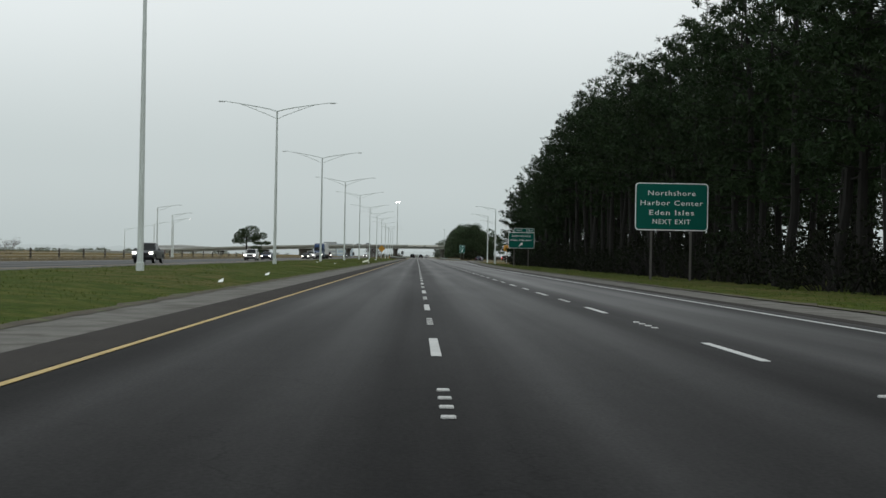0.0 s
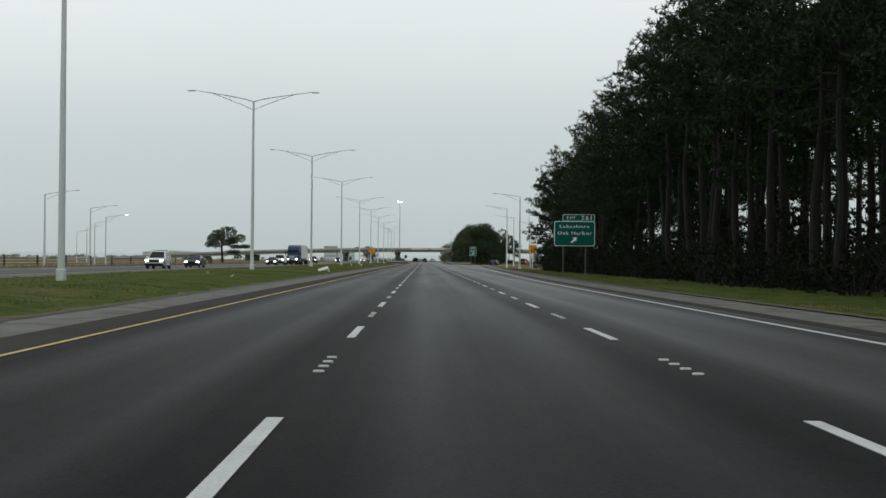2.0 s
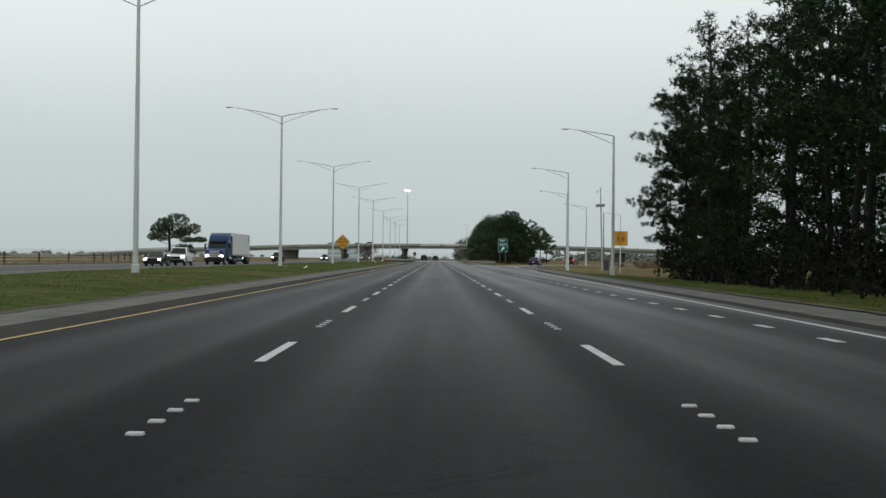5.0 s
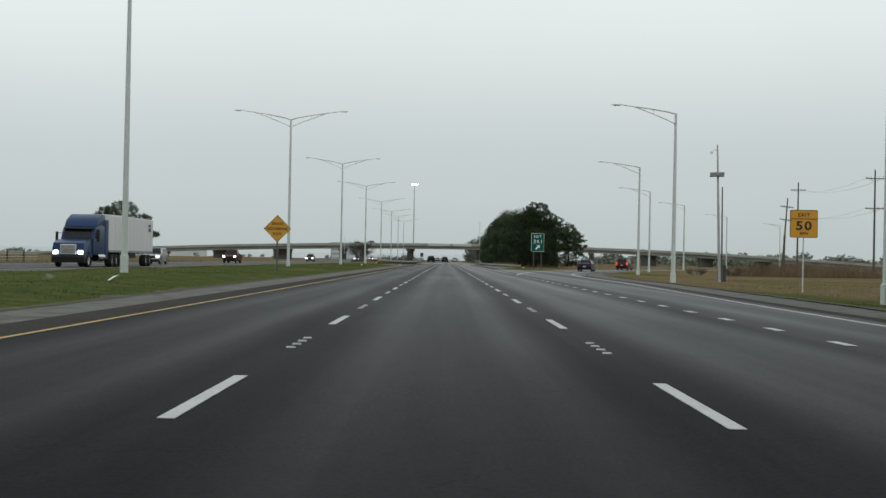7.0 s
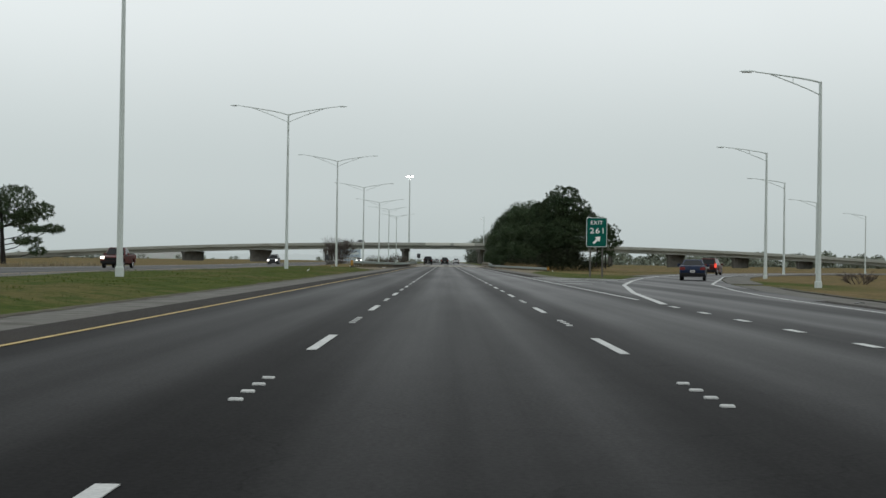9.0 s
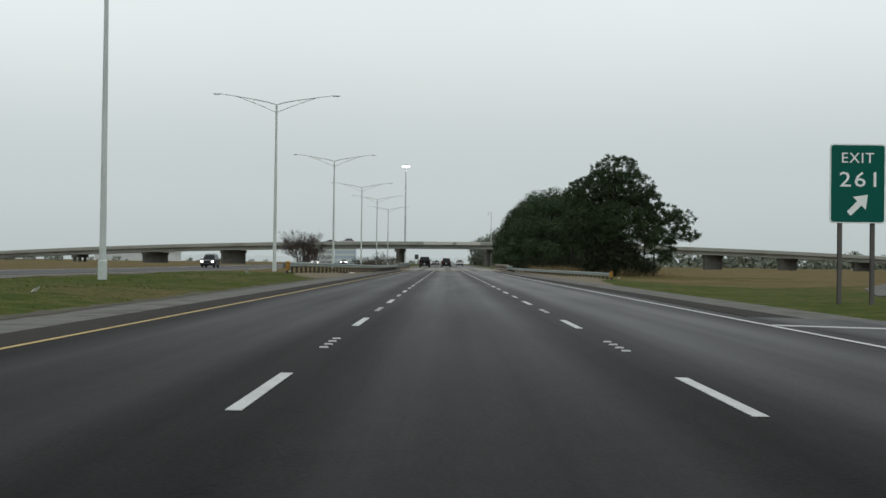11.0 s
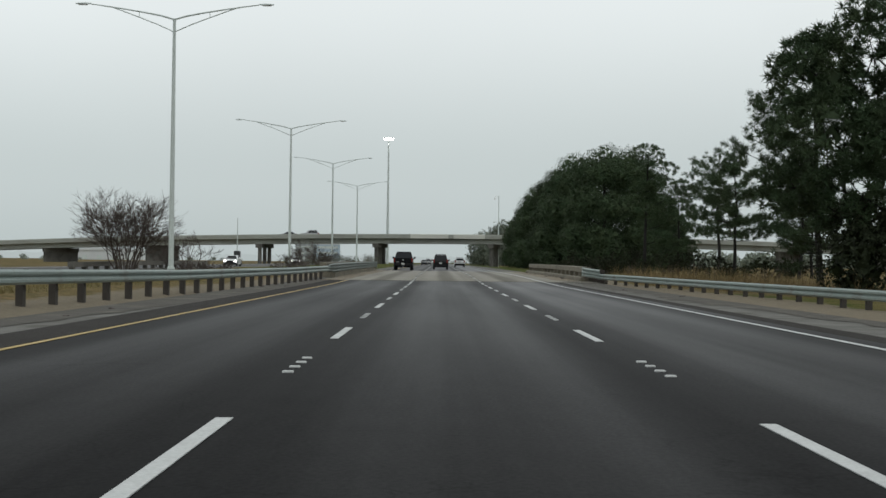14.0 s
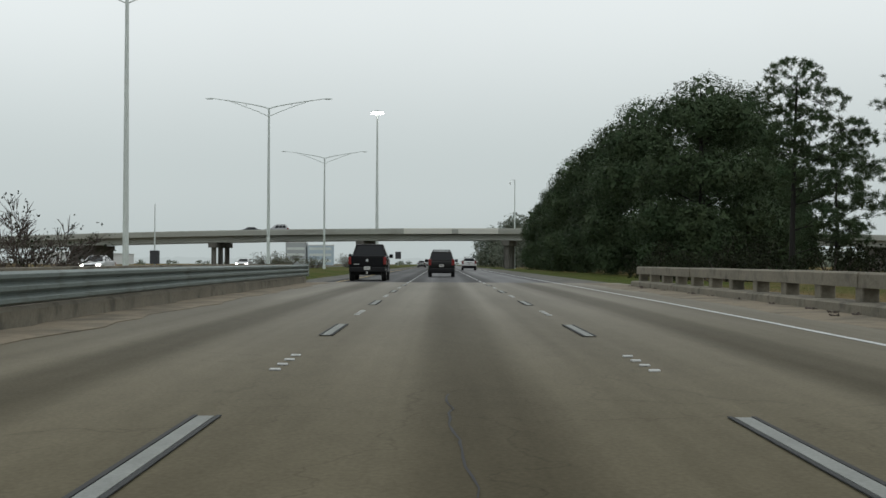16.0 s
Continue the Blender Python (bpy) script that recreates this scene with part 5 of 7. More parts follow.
sp = thing("camera_pole", "slim steel pole with a tilted solar panel and camera", "pole", pose(21.42, 337.2, -0.5, 0, -1.7, 0))
part("pole", MB().tube([(0, 0, -0.2), (0, 0, 5.6), (0, 0, 11.0)], [0.12, 0.1, 0.06], 8), POLE_GREY, sp, smooth=True)
part("conduit", MB().tube([(0.2, 0.1, -0.1), (0.36, 0.1, 7.7)], [0.07, 0.05], 7), POLE_WOOD, sp, "slim dark riser tied to the pole")
part("solar_panel", MB().add([(-0.72, -0.35, 8.5), (0.42, -0.35, 8.5), (0.6, 0.3, 8.86), (-0.54, 0.3, 8.86), (-0.72, -0.33, 8.46), (0.42, -0.33, 8.46), (0.6, 0.32, 8.82), (-0.54, 0.32, 8.82)],
                              [(0, 1, 2, 3), (7, 6, 5, 4), (0, 4, 5, 1), (1, 5, 6, 2), (2, 6, 7, 3), (3, 7, 4, 0)]), SOLAR, sp, "dark tilted solar panel")
part("camera_dome", MB().tube([(-0.45, 0, 10.3), (-0.45, 0, 10.38), (-0.45, 0, 10.5), (-0.45, 0, 10.56)], [0.05, 0.13, 0.13, 0.05], 10), SIGN_WHITE, sp, "white camera dome", True)
part("bracket", MB().tube([(-0.45, 0, 10.56), (-0.3, 0, 10.62), (0, 0, 10.55)], 0.025, 6), GALV, sp)
cab = thing("cabinet", "grey metal equipment cabinet beside the camera pole", "cabinet", pose(22.5, 341.5, -0.4))
part("body", MB().bevel_box(-0.32, 0.32, -0.25, 0.25, 0.1, 1.5, 0.04), DARK_STEEL, cab)
part("plinth", MB().box(-0.4, 0.4, -0.33, 0.33, -0.2, 0.1), OLD_CONC, cab)
part("door", MB().box(-0.27, 0.27, -0.262, -0.252, 0.2, 1.4), DARK_STEEL, cab)


def utility_pole(label, h, arms):
    t = thing("utility_pole", label, "utility pole", None, "utility poles")
    part("pole", MB().tube([(0, 0, -0.5), (0, 0, h * 0.5), (0, 0, h)], [0.17, 0.14, 0.1], 8), POLE_WOOD, t, smooth=True)
    for z in arms:
        a = part("crossarm", MB().box(-1.25, 1.25, -0.06, 0.06, z - 0.06, z + 0.06), POLE_WOOD, t)
        part("brace", MB().tube([(-0.7, -0.08, z), (0, -0.1, z - 0.55), (0.7, -0.08, z)], 0.018, 5), DARK_STEEL, t)
        for k in (-1.15, -0.55, 0.55, 1.15):
            part("insulator", MB().tube([(k, 0, z + 0.06), (k, 0, z + 0.12), (k, 0, z + 0.2), (k, 0, z + 0.26)], [0.03, 0.06, 0.06, 0.02], 6), LENS, a)
    return t


up = utility_pole("weathered wooden utility pole with two crossarms", 14.6, (13.4, 9.4))
up.matrix_basis = pose(57.0, 408.5, -0.4, 0, 0, 4)
copy_thing(up, pose(55.6, 441, -0.2, 0, 0, 4))
lean = utility_pole("leaning weathered utility pole with slack crossarms", 12.9, (11.4, 9.2))
lean.matrix_basis = pose(56.8, 455, -0.2, 0, 4.3, 20)
stub = thing("utility_pole", "cut-off wooden pole stub beside the leaning pole", "utility pole", pose(54.2, 444, -0.3), "utility poles")
part("pole", MB().tube([(0, 0, -0.3), (0.05, 0, 3.0), (0.14, 0, 6.5)], [0.2, 0.19, 0.17], 8), POLE_WOOD, stub, smooth=True)
wires = thing("power_line", "thin sagging power cables strung between the utility poles", "cable", None)
UP = [(58.5, 330), (57.0, 408.5), (55.6, 441)]
for (xa, ya), (xb, yb) in zip(UP, UP[1:]):
    for o, z in ((-1.15, 13.3), (1.15, 13.3), (-1.15, 9.3), (1.15, 9.3)):
        part("cable", MB().tube([(xa + o + (xb - xa) * u, ya + (yb - ya) * u, z - 0.9 * 4 * u * (1 - u) - 0.2) for u in (0, 0.2, 0.4, 0.6, 0.8, 1)], 0.012, 4), DARK_STEEL, wires)

mast = thing("high_mast_light", "tall steel mast with a lit ring of floodlights", "street lamp", pose(-15.0, 836, 0.3))
part("pole", MB().tube([(0, 0, 0), (0, 0, 18), (0, 0, 36.2)], [0.42, 0.3, 0.16], 12), GALV, mast, smooth=True)
part("ring", MB().tube([(math.cos(a) * 1.0, math.sin(a) * 1.0, 35.7) for a in [radians(30 * k) for k in range(13)]], 0.06, 6), GALV, mast)
for k in range(8):
    a = radians(45 * k + 22)
    fl = part("floodlight", MB().tube([(math.cos(a) * 1.2, math.sin(a) * 1.2, 35.95), (math.cos(a) * 1.2, math.sin(a) * 1.2, 35.6)], [0.2, 0.42], 10), GALV, mast)
    part("lens", MB().tube([(math.cos(a) * 1.2, math.sin(a) * 1.2, 35.6), (math.cos(a) * 1.2, math.sin(a) * 1.2, 35.32)], [0.41, 0.25], 10), LAMP_GLOW, fl, "burning white lamp")
cp = thing("camera_pole", "tall slim pole with a traffic camera beside the overpass", "pole", pose(14.7, 801, 0.3))
part("pole", MB().tube([(0, 0, -0.3), (0, 0, 18.0)], [0.16, 0.09], 8), GALV, cp, smooth=True)
part("arm", MB().tube([(0, 0, 17.9), (-0.8, 0, 17.9), (-0.95, 0, 17.6)], 0.04, 6), GALV, cp)
part("camera_dome", MB().tube([(-0.95, 0, 17.6), (-0.95, 0, 17.45), (-0.95, 0, 17.1), (-0.95, 0, 17.0)], [0.1, 0.2, 0.2, 0.08], 8), SIGN_WHITE, cp)
lp = thing("camera_pole", "slim pole with a dark cabinet in the median before the overpass", "pole", pose(-36.5, 702, 0.2))
part("pole", MB().tube([(0, 0, -0.3), (0, 0, 8.4)], [0.12, 0.06], 8), GALV, lp, smooth=True)
part("cabinet", MB().bevel_box(-0.55, 0.55, -0.4, 0.4, 0.8, 2.5, 0.05), DARK_STEEL, lp)
back_sign = thing("road_sign", "back of a dark road sign beyond the overpass", "sign", pose(-12.2, 900, 0.3))
part("panel", MB().prism(rounded(1.6, 2.0, 0.08, 0, 3.2), 0, 0.03), DARK_STEEL, back_sign)
part("post", MB().tube([(0, 0.06, 0), (0, 0.06, 4.0)], 0.06, 6), GALV, back_sign)

# ---- fence beyond the opposite carriageway ----
fence = thing("field_fence", "low wire fence on dark timber posts beside the marsh", "fence", None)
FX = [(-47.5, 30), (-47.5, 200), (-47.5, 350), (-58, 420)]
fpost = MB().tube([(0, 0, -0.6), (0, 0, 1.6), (0, 0, 1.66)], [0.13, 0.125, 0.06], 7).mesh("post")
fpost.materials.append(WOOD_POST)
for (xa, ya), (xb, yb) in zip(FX, FX[1:]):
    n = max(1, round(math.hypot(xb - xa, yb - ya) / 12.2))
    for k in range(n):
        part("post", fpost, None, fence, loc=(xa + (xb - xa) * k / n, ya + (yb - ya) * k / n, -0.3))
for z in (0.4, 0.75, 1.1, 1.45):
    part("wire", MB().tube([(x, y, z - 0.3) for x, y in FX], 0.022, 4), GALV, fence)

# ---- litter in the median ----
FOAM = mat("weathered_foam", (0.62, 0.64, 0.54), 0.8, 0, 0.18, 3.0, 0.3, 25)
junk = thing("foam_board", "broken white foam board lying folded in the median grass", "litter", pose(-8.9, 173.2, 0.12, 0, 0, 12))
slab = MB().bevel_box(-0.42, 0.42, -0.2, 0.2, 0, 0.05, 0.012).mesh("slab")
slab.transform(Matrix.Translation((-0.08, 0.0, 0.19)) @ Matrix.Rotation(radians(-17), 4, "Y") @ Matrix.Rotation(radians(24), 4, "X"))
part("slab", slab, FOAM, junk)
part("lip", MB().box(-0.38, 0.3, -0.215, -0.2, 0.09, 0.13), FOAM, junk, "split edge of the board")
flap = MB().bevel_box(-0.05, 0.05, -0.16, 0.16, 0, 0.38, 0.012).mesh("flap")
flap.transform(Matrix.Translation((0.42, 0.06, -0.04)) @ Matrix.Rotation(radians(-24), 4, "Y"))
part("flap", flap, FOAM, junk, "broken-off upright corner")
for x, y, s in ((-10.6, 134, 0.12), (-13, 141, 0.1), (-12.4, 276, 0.16), (-10.9, 278, 0.22), (-10.8, 402, 0.14), (-13.5, 455, 0.16), (-12.5, 470, 0.12), (-11.9, 476, 0.14), (-9.2, 60, 0.1), (-9.0, 44, 0.09), (-14.3, 503.4, 0.13), (-14.1, 505.2, 0.1), (14.7, 481.5, 0.12)):
    lit = thing("litter_scrap", "crumpled scrap of white paper lying in the grass", "litter", pose(x, y, ground_z(x, y) + 0.08, 20, 10, x * 40), "litter")
    part("paper", MB().add([(-s, -s, 0), (s, -s * 0.7, 0.05), (s * 0.8, s, 0.12), (-s * 0.9, s * 0.8, 0.02), (0, 0, s * 0.45), (0, 0, -0.02)], [(0, 1, 4), (1, 2, 4), (2, 3, 4), (3, 0, 4), (1, 0, 5), (2, 1, 5), (3, 2, 5), (0, 3, 5)]), SIGN_WHITE, lit)

board = thing("litter_board", "flat broken white plastic strip lying on the dirt", "litter", pose(-8.9, 487.3, 0.06, 2, 0, 70), "litter")
part("strip", MB().bevel_box(-0.42, 0.42, -0.09, 0.09, 0, 0.035, 0.008), SIGN_WHITE, board)
for x, y, rz, ln in ((-9.0, 479.9, 80, 0.55), (-9.35, 482.3, 40, 0.45), (-10.6, 489.8, 15, 0.3)):
    bark = thing("dead_branch", "dark broken branch lying on the dirt by the guardrail", "branch", pose(x, y, ground_z(x, y) + 0.09, 0, 0, rz), "debris")
    part("stem", MB().tube([(-ln, 0, 0.02), (-ln * 0.2, 0.05, 0.05), (ln, -0.06, 0.03)], [0.03, 0.04, 0.018], 6), BARK, bark)
    part("fork", MB().tube([(-ln * 0.2, 0.05, 0.05), (ln * 0.4, 0.22, 0.07)], [0.025, 0.01], 5), BARK, bark)
for x, y, rz in ((7.02, 434.3, 20), (7.42, 446.8, 65), (11.76, 339.5, 40)):
    shred = thing("tyre_shred", "torn black tyre strip lying on the shoulder", "debris", pose(x, y, 0.0, 0, 0, rz) @ Matrix.Scale(0.6, 4), "debris")
    part("tread", MB().sweep([(-0.28, 0, 0.02), (-0.1, 0.03, 0.04), (0.1, 0.02, 0.05), (0.3, -0.05, 0.02)], [(-0.09, -0.012), (-0.09, 0.012), (0.09, 0.012), (0.09, -0.012)]), DARK_STEEL, shred)


# ---- vehicles ----
def paint(name, color, rough=0.28, metal=0.0):
    m = mat(name, color, rough, metal, 0.05, 1.0)
    m.node_tree.nodes["Principled BSDF"].inputs["Specular IOR Level"].default_value = 0.18
    return m


P_BLACK = paint("black_paint", (0.005, 0.005, 0.006), 0.12)
P_BROWN = paint("dark_bronze_paint", (0.016, 0.0155, 0.015), 0.15)
P_WHITE = paint("white_paint", (0.62, 0.63, 0.63))
P_GREY = paint("grey_paint", (0.09, 0.095, 0.10), 0.3, 0.3)
P_SILVER = paint("silver_paint", (0.38, 0.39, 0.40), 0.3, 0.4)
P_RED = paint("red_paint", (0.075, 0.014, 0.012))
P_NAVY = paint("navy_paint", (0.015, 0.025, 0.055))
P_BLUE = paint("blue_paint", (0.011, 0.036, 0.10))
GLASS = mat("tinted_glass", (0.010, 0.012, 0.014), 0.06, 0, 0.05, spec=0.25)
RUBBER = mat("tyre_rubber", (0.014, 0.014, 0.014), 0.9, 0, 0.1)
RIM = mat("alloy_rim", (0.30, 0.31, 0.32), 0.35, 0.7, 0.08)
TRIM = mat("black_trim", (0.010, 0.010, 0.011), 0.6, 0, 0.1, spec=0.2)
CHROME = mat("chrome", (0.6, 0.6, 0.6), 0.15, 1.0, 0.05)
TAIL = mat("tail_lens", (0.17, 0.012, 0.010), 0.2, 0, 0.05)
PLATE = mat("plate", (0.6, 0.6, 0.58), 0.5, 0, 0.05)
HEAD_ON = glow("lit_headlamp", (1.0, 0.97, 0.9), 6.0)
HEAD_OFF = mat("headlamp_lens", (0.5, 0.52, 0.54), 0.12, 0, 0.05)
BRAKE_ON = glow("lit_brake_lamp", (1.0, 0.07, 0.04), 0.8)


def solid(name, outline, hw, taper, bevel, material, parent, label="", nose=None):
    """A body from its side outline (y, z): extruded across, narrowed towards both ends, its edges rounded."""
    bm = bmesh.new()
    ys = [p[0] for p in outline]
    y0, y1 = min(ys), max(ys)
    zt = max(p[1] for p in outline)

    def half(y, z):
        u = 2 * (y - y0) / (y1 - y0) - 1
        return hw * (1 - taper * abs(u) ** 5) * (1 - (nose or 0.0) * max(0, z - zt * 0.55) / zt)
    a = [bm.verts.new((-half(y, z), y, z)) for y, z in outline]
    b = [bm.verts.new((half(y, z), y, z)) for y, z in outline]
    n = len(outline)
    bm.faces.new(a)
    bm.faces.new(b[::-1])
    for i in range(n):
        bm.faces.new((a[(i + 1) % n], a[i], b[i], b[(i + 1) % n]))
    bmesh.ops.recalc_face_normals(bm, faces=bm.faces)
    rim = [e for e in bm.edges if len(e.link_faces) == 2 and e.calc_face_angle(0) > radians(50)]
    bmesh.ops.bevel(bm, geom=rim, offset=bevel, segments=3, profile=0.6, affect="EDGES", clamp_overlap=True)
    me = bpy.data.meshes.new(name)
    bm.to_mesh(me)
    bm.free()
    me.shade_smooth()
    me.set_sharp_from_angle(angle=radians(32))
    return part(name, me, material, parent, label)


def arch(yc, zc, r, n=7):
    """Points of a wheel arch, from front to back."""
    return [(yc + r * math.cos(math.pi * k / (n - 1)), zc + r * math.sin(math.pi * k / (n - 1))) for k in range(n)]


def wheel(parent, x, y, r, w):
    t = part("wheel", MB().tube([(x - w * 0.35, y, r), (x + w * 0.35, y, r)], r * 0.66, 18), RIM, parent, smooth=True)
    prof = [(-w / 2, r * 0.66), (-w / 2, r * 0.9), (-w * 0.36, r), (w * 0.36, r), (w / 2, r * 0.9), (w / 2, r * 0.66)]
    n, vs, fs = 20, [], []
    for k in range(n):
        a = 2 * math.pi * k / n
        vs += [(x + px, y + pr * math.cos(a), r + pr * math.sin(a)) for px, pr in prof]
    for k in range(n):
        for j in range(6):
            fs.append((k * 6 + j, k * 6 + (j + 1) % 6, ((k + 1) % n) * 6 + (j + 1) % 6, ((k + 1) % n) * 6 + j))
    part("tyre", MB().add(vs, fs), RUBBER, t, smooth=True)
    s = 1 if x > 0 else -1
    for k in range(5):
        a = 2 * math.pi * k / 5
        part("spoke", MB().tube([(x + s * w * 0.36, y + 0.05 * math.cos(a), r + 0.05 * math.sin(a)), (x + s * w * 0.38, y + r * 0.6 * math.cos(a), r + r * 0.6 * math.sin(a))], 0.035, 5), CHROME, t)


def quad_panel(name, pts, out, material, parent, t=0.006, inset=0.0, label=""):
    """A thin pane on four corner points, standing proud of the body."""
    c = sum((Vector(p) for p in pts), Vector()) / 4
    ps = [Vector(p).lerp(c, inset) for p in pts]
    n = (ps[1] - ps[0]).cross(ps[3] - ps[0]).normalized()
    if n.dot(Vector(out)) < 0:
        n = -n
    a, b = [p + n * (t + 0.004) for p in ps], [p - n * 0.01 for p in ps]
    return part(name, MB().add(a + b, [(0, 1, 2, 3), (7, 6, 5, 4), (0, 4, 5, 1), (1, 5, 6, 2), (2, 6, 7, 3), (3, 7, 4, 0)]), material, parent, label)


def cabin(parent, yb0, yb1, yt0, yt1, zb, zt, wb, wt, material, rows):
    """The upper body with its panes: rear (y0) to front (y1), bottom (b) and top (t); rows: breaks between the side windows, 0 to 1."""
    bm = bmesh.new()
    vs = [bm.verts.new(p) for p in ((-wb, yb0, zb), (wb, yb0, zb), (wb, yb1, zb), (-wb, yb1, zb), (-wt, yt0, zt), (wt, yt0, zt), (wt, yt1, zt), (-wt, yt1, zt))]
    for f in ((3, 2, 1, 0), (4, 5, 6, 7), (0, 1, 5, 4), (1, 2, 6, 5), (2, 3, 7, 6), (3, 0, 4, 7)):
        bm.faces.new([vs[i] for i in f])
    bmesh.ops.bevel(bm, geom=[e for e in bm.edges if max(v.co.z for v in e.verts) > zb + 0.01], offset=0.07, segments=3, profile=0.6, affect="EDGES", clamp_overlap=True)
    me = bpy.data.meshes.new("cabin")
    bm.to_mesh(me)
    bm.free()
    me.shade_smooth()
    me.set_sharp_from_angle(angle=radians(30))
    c = part("cabin", me, material, parent)

    def p(s, u, v):
        """A point on a side: u from rear to front, v from belt to roof."""
        y = (yb0 + (yb1 - yb0) * u) * (1 - v) + (yt0 + (yt1 - yt0) * u) * v
        return (s * (wb + (wt - wb) * v), y, zb + (zt - zb) * v)
    quad_panel("windscreen", [(-wb * 0.9, yb1 + (yt1 - yb1) * 0.06, zb + (zt - zb) * 0.06), (wb * 0.9, yb1 + (yt1 - yb1) * 0.06, zb + (zt - zb) * 0.06),
                              (wt * 0.9, yb1 + (yt1 - yb1) * 0.9, zb + (zt - zb) * 0.9), (-wt * 0.9, yb1 + (yt1 - yb1) * 0.9, zb + (zt - zb) * 0.9)], (0, 1, 0.3), GLASS, c)
    quad_panel("rear_window", [(-wb * 0.86, yb0 + (yt0 - yb0) * 0.14, zb + (zt - zb) * 0.14), (wb * 0.86, yb0 + (yt0 - yb0) * 0.14, zb + (zt - zb) * 0.14),
                               (wt * 0.86, yb0 + (yt0 - yb0) * 0.86, zb + (zt - zb) * 0.86), (-wt * 0.86, yb0 + (yt0 - yb0) * 0.86, zb + (zt - zb) * 0.86)], (0, -1, 0.3), GLASS, c)
    for s in (-1, 1):
        for a, b in zip(rows, rows[1:]):
            quad_panel("side_window", [p(s, a + 0.012, 0.1), p(s, b - 0.012, 0.1), p(s, b - 0.012, 0.86), p(s, a + 0.012, 0.86)], (s, 0, 0), GLASS, c)
    return c


def plate_bars(parent, y, z, s):
    pl = part("licence_plate", MB().box(-0.16, 0.16, min(y, y + s * 0.012), max(y, y + s * 0.012), z - 0.08, z + 0.08), PLATE, parent)
    for k in range(5):
        x = -0.11 + 0.055 * k
        a, b = y + s * 0.012, y + s * 0.016
        part("bar", MB().box(x - 0.015, x + 0.015, min(a, b), max(a, b), z - 0.035, z + 0.04), SIGN_BLACK, pl)


def fit_out(t, L, W, h_light, lit, brake, tail_box, head_box, wheels, wr, bumper_z=0.5, ww=0.24):
    """Wheels, lamps, bumpers, mirrors and plates for a vehicle of length L and width W."""
    for y in wheels:
        for s in (-1, 1):
            wheel(t, s * (W / 2 - ww / 2 - 0.03), y, wr, ww)
    part("underbody", MB().box(-W / 2 + 0.3, W / 2 - 0.3, -L / 2 + 0.3, L / 2 - 0.35, wr * 0.75, wr * 1.9), TRIM, t)
    for s in (-1, 1):
        x0, x1, z0, z1 = head_box
        part("headlight", MB().bevel_box(min(s * x0, s * x1), max(s * x0, s * x1), L / 2 - 0.22, L / 2 - 0.012, z0, z1, 0.02), HEAD_ON if lit else HEAD_OFF, t, "burning headlamp" if lit else "")
        x0, x1, z0, z1 = tail_box
        part("tail_light", MB().bevel_box(min(s * x0, s * x1), max(s * x0, s * x1), -L / 2 - 0.012, -L / 2 + 0.2, z0, z1, 0.02), BRAKE_ON if brake else TAIL, t, "red lens, lit" if brake else "red tail lamp lens")
    part("rear_bumper", MB().bevel_box(-W / 2 + 0.06, W / 2 - 0.06, -L / 2 - 0.09, -L / 2 + 0.2, bumper_z - 0.14, bumper_z + 0.1, 0.04), TRIM, t)
    part("front_bumper", MB().bevel_box(-W / 2 + 0.06, W / 2 - 0.06, L / 2 - 0.2, L / 2 + 0.06, bumper_z - 0.2, bumper_z + 0.05, 0.04), TRIM, t)
    part("grille", MB().bevel_box(-W * 0.27, W * 0.27, L / 2 - 0.1, L / 2 + 0.004, h_light - 0.16, h_light + 0.1, 0.02), TRIM, t)


def mirrors(t, x, y, z, material):
    for s in (-1, 1):
        m = part("mirror", MB().bevel_box(min(s * (x + 0.1), s * (x + 0.3)), max(s * (x + 0.1), s * (x + 0.3)), y - 0.07, y + 0.06, z, z + 0.2, 0.03), material, t)
        part("mirror_arm", MB().tube([(s * (x - 0.06), y, z + 0.05), (s * (x + 0.12), y, z + 0.07)], 0.03, 5), TRIM, m)


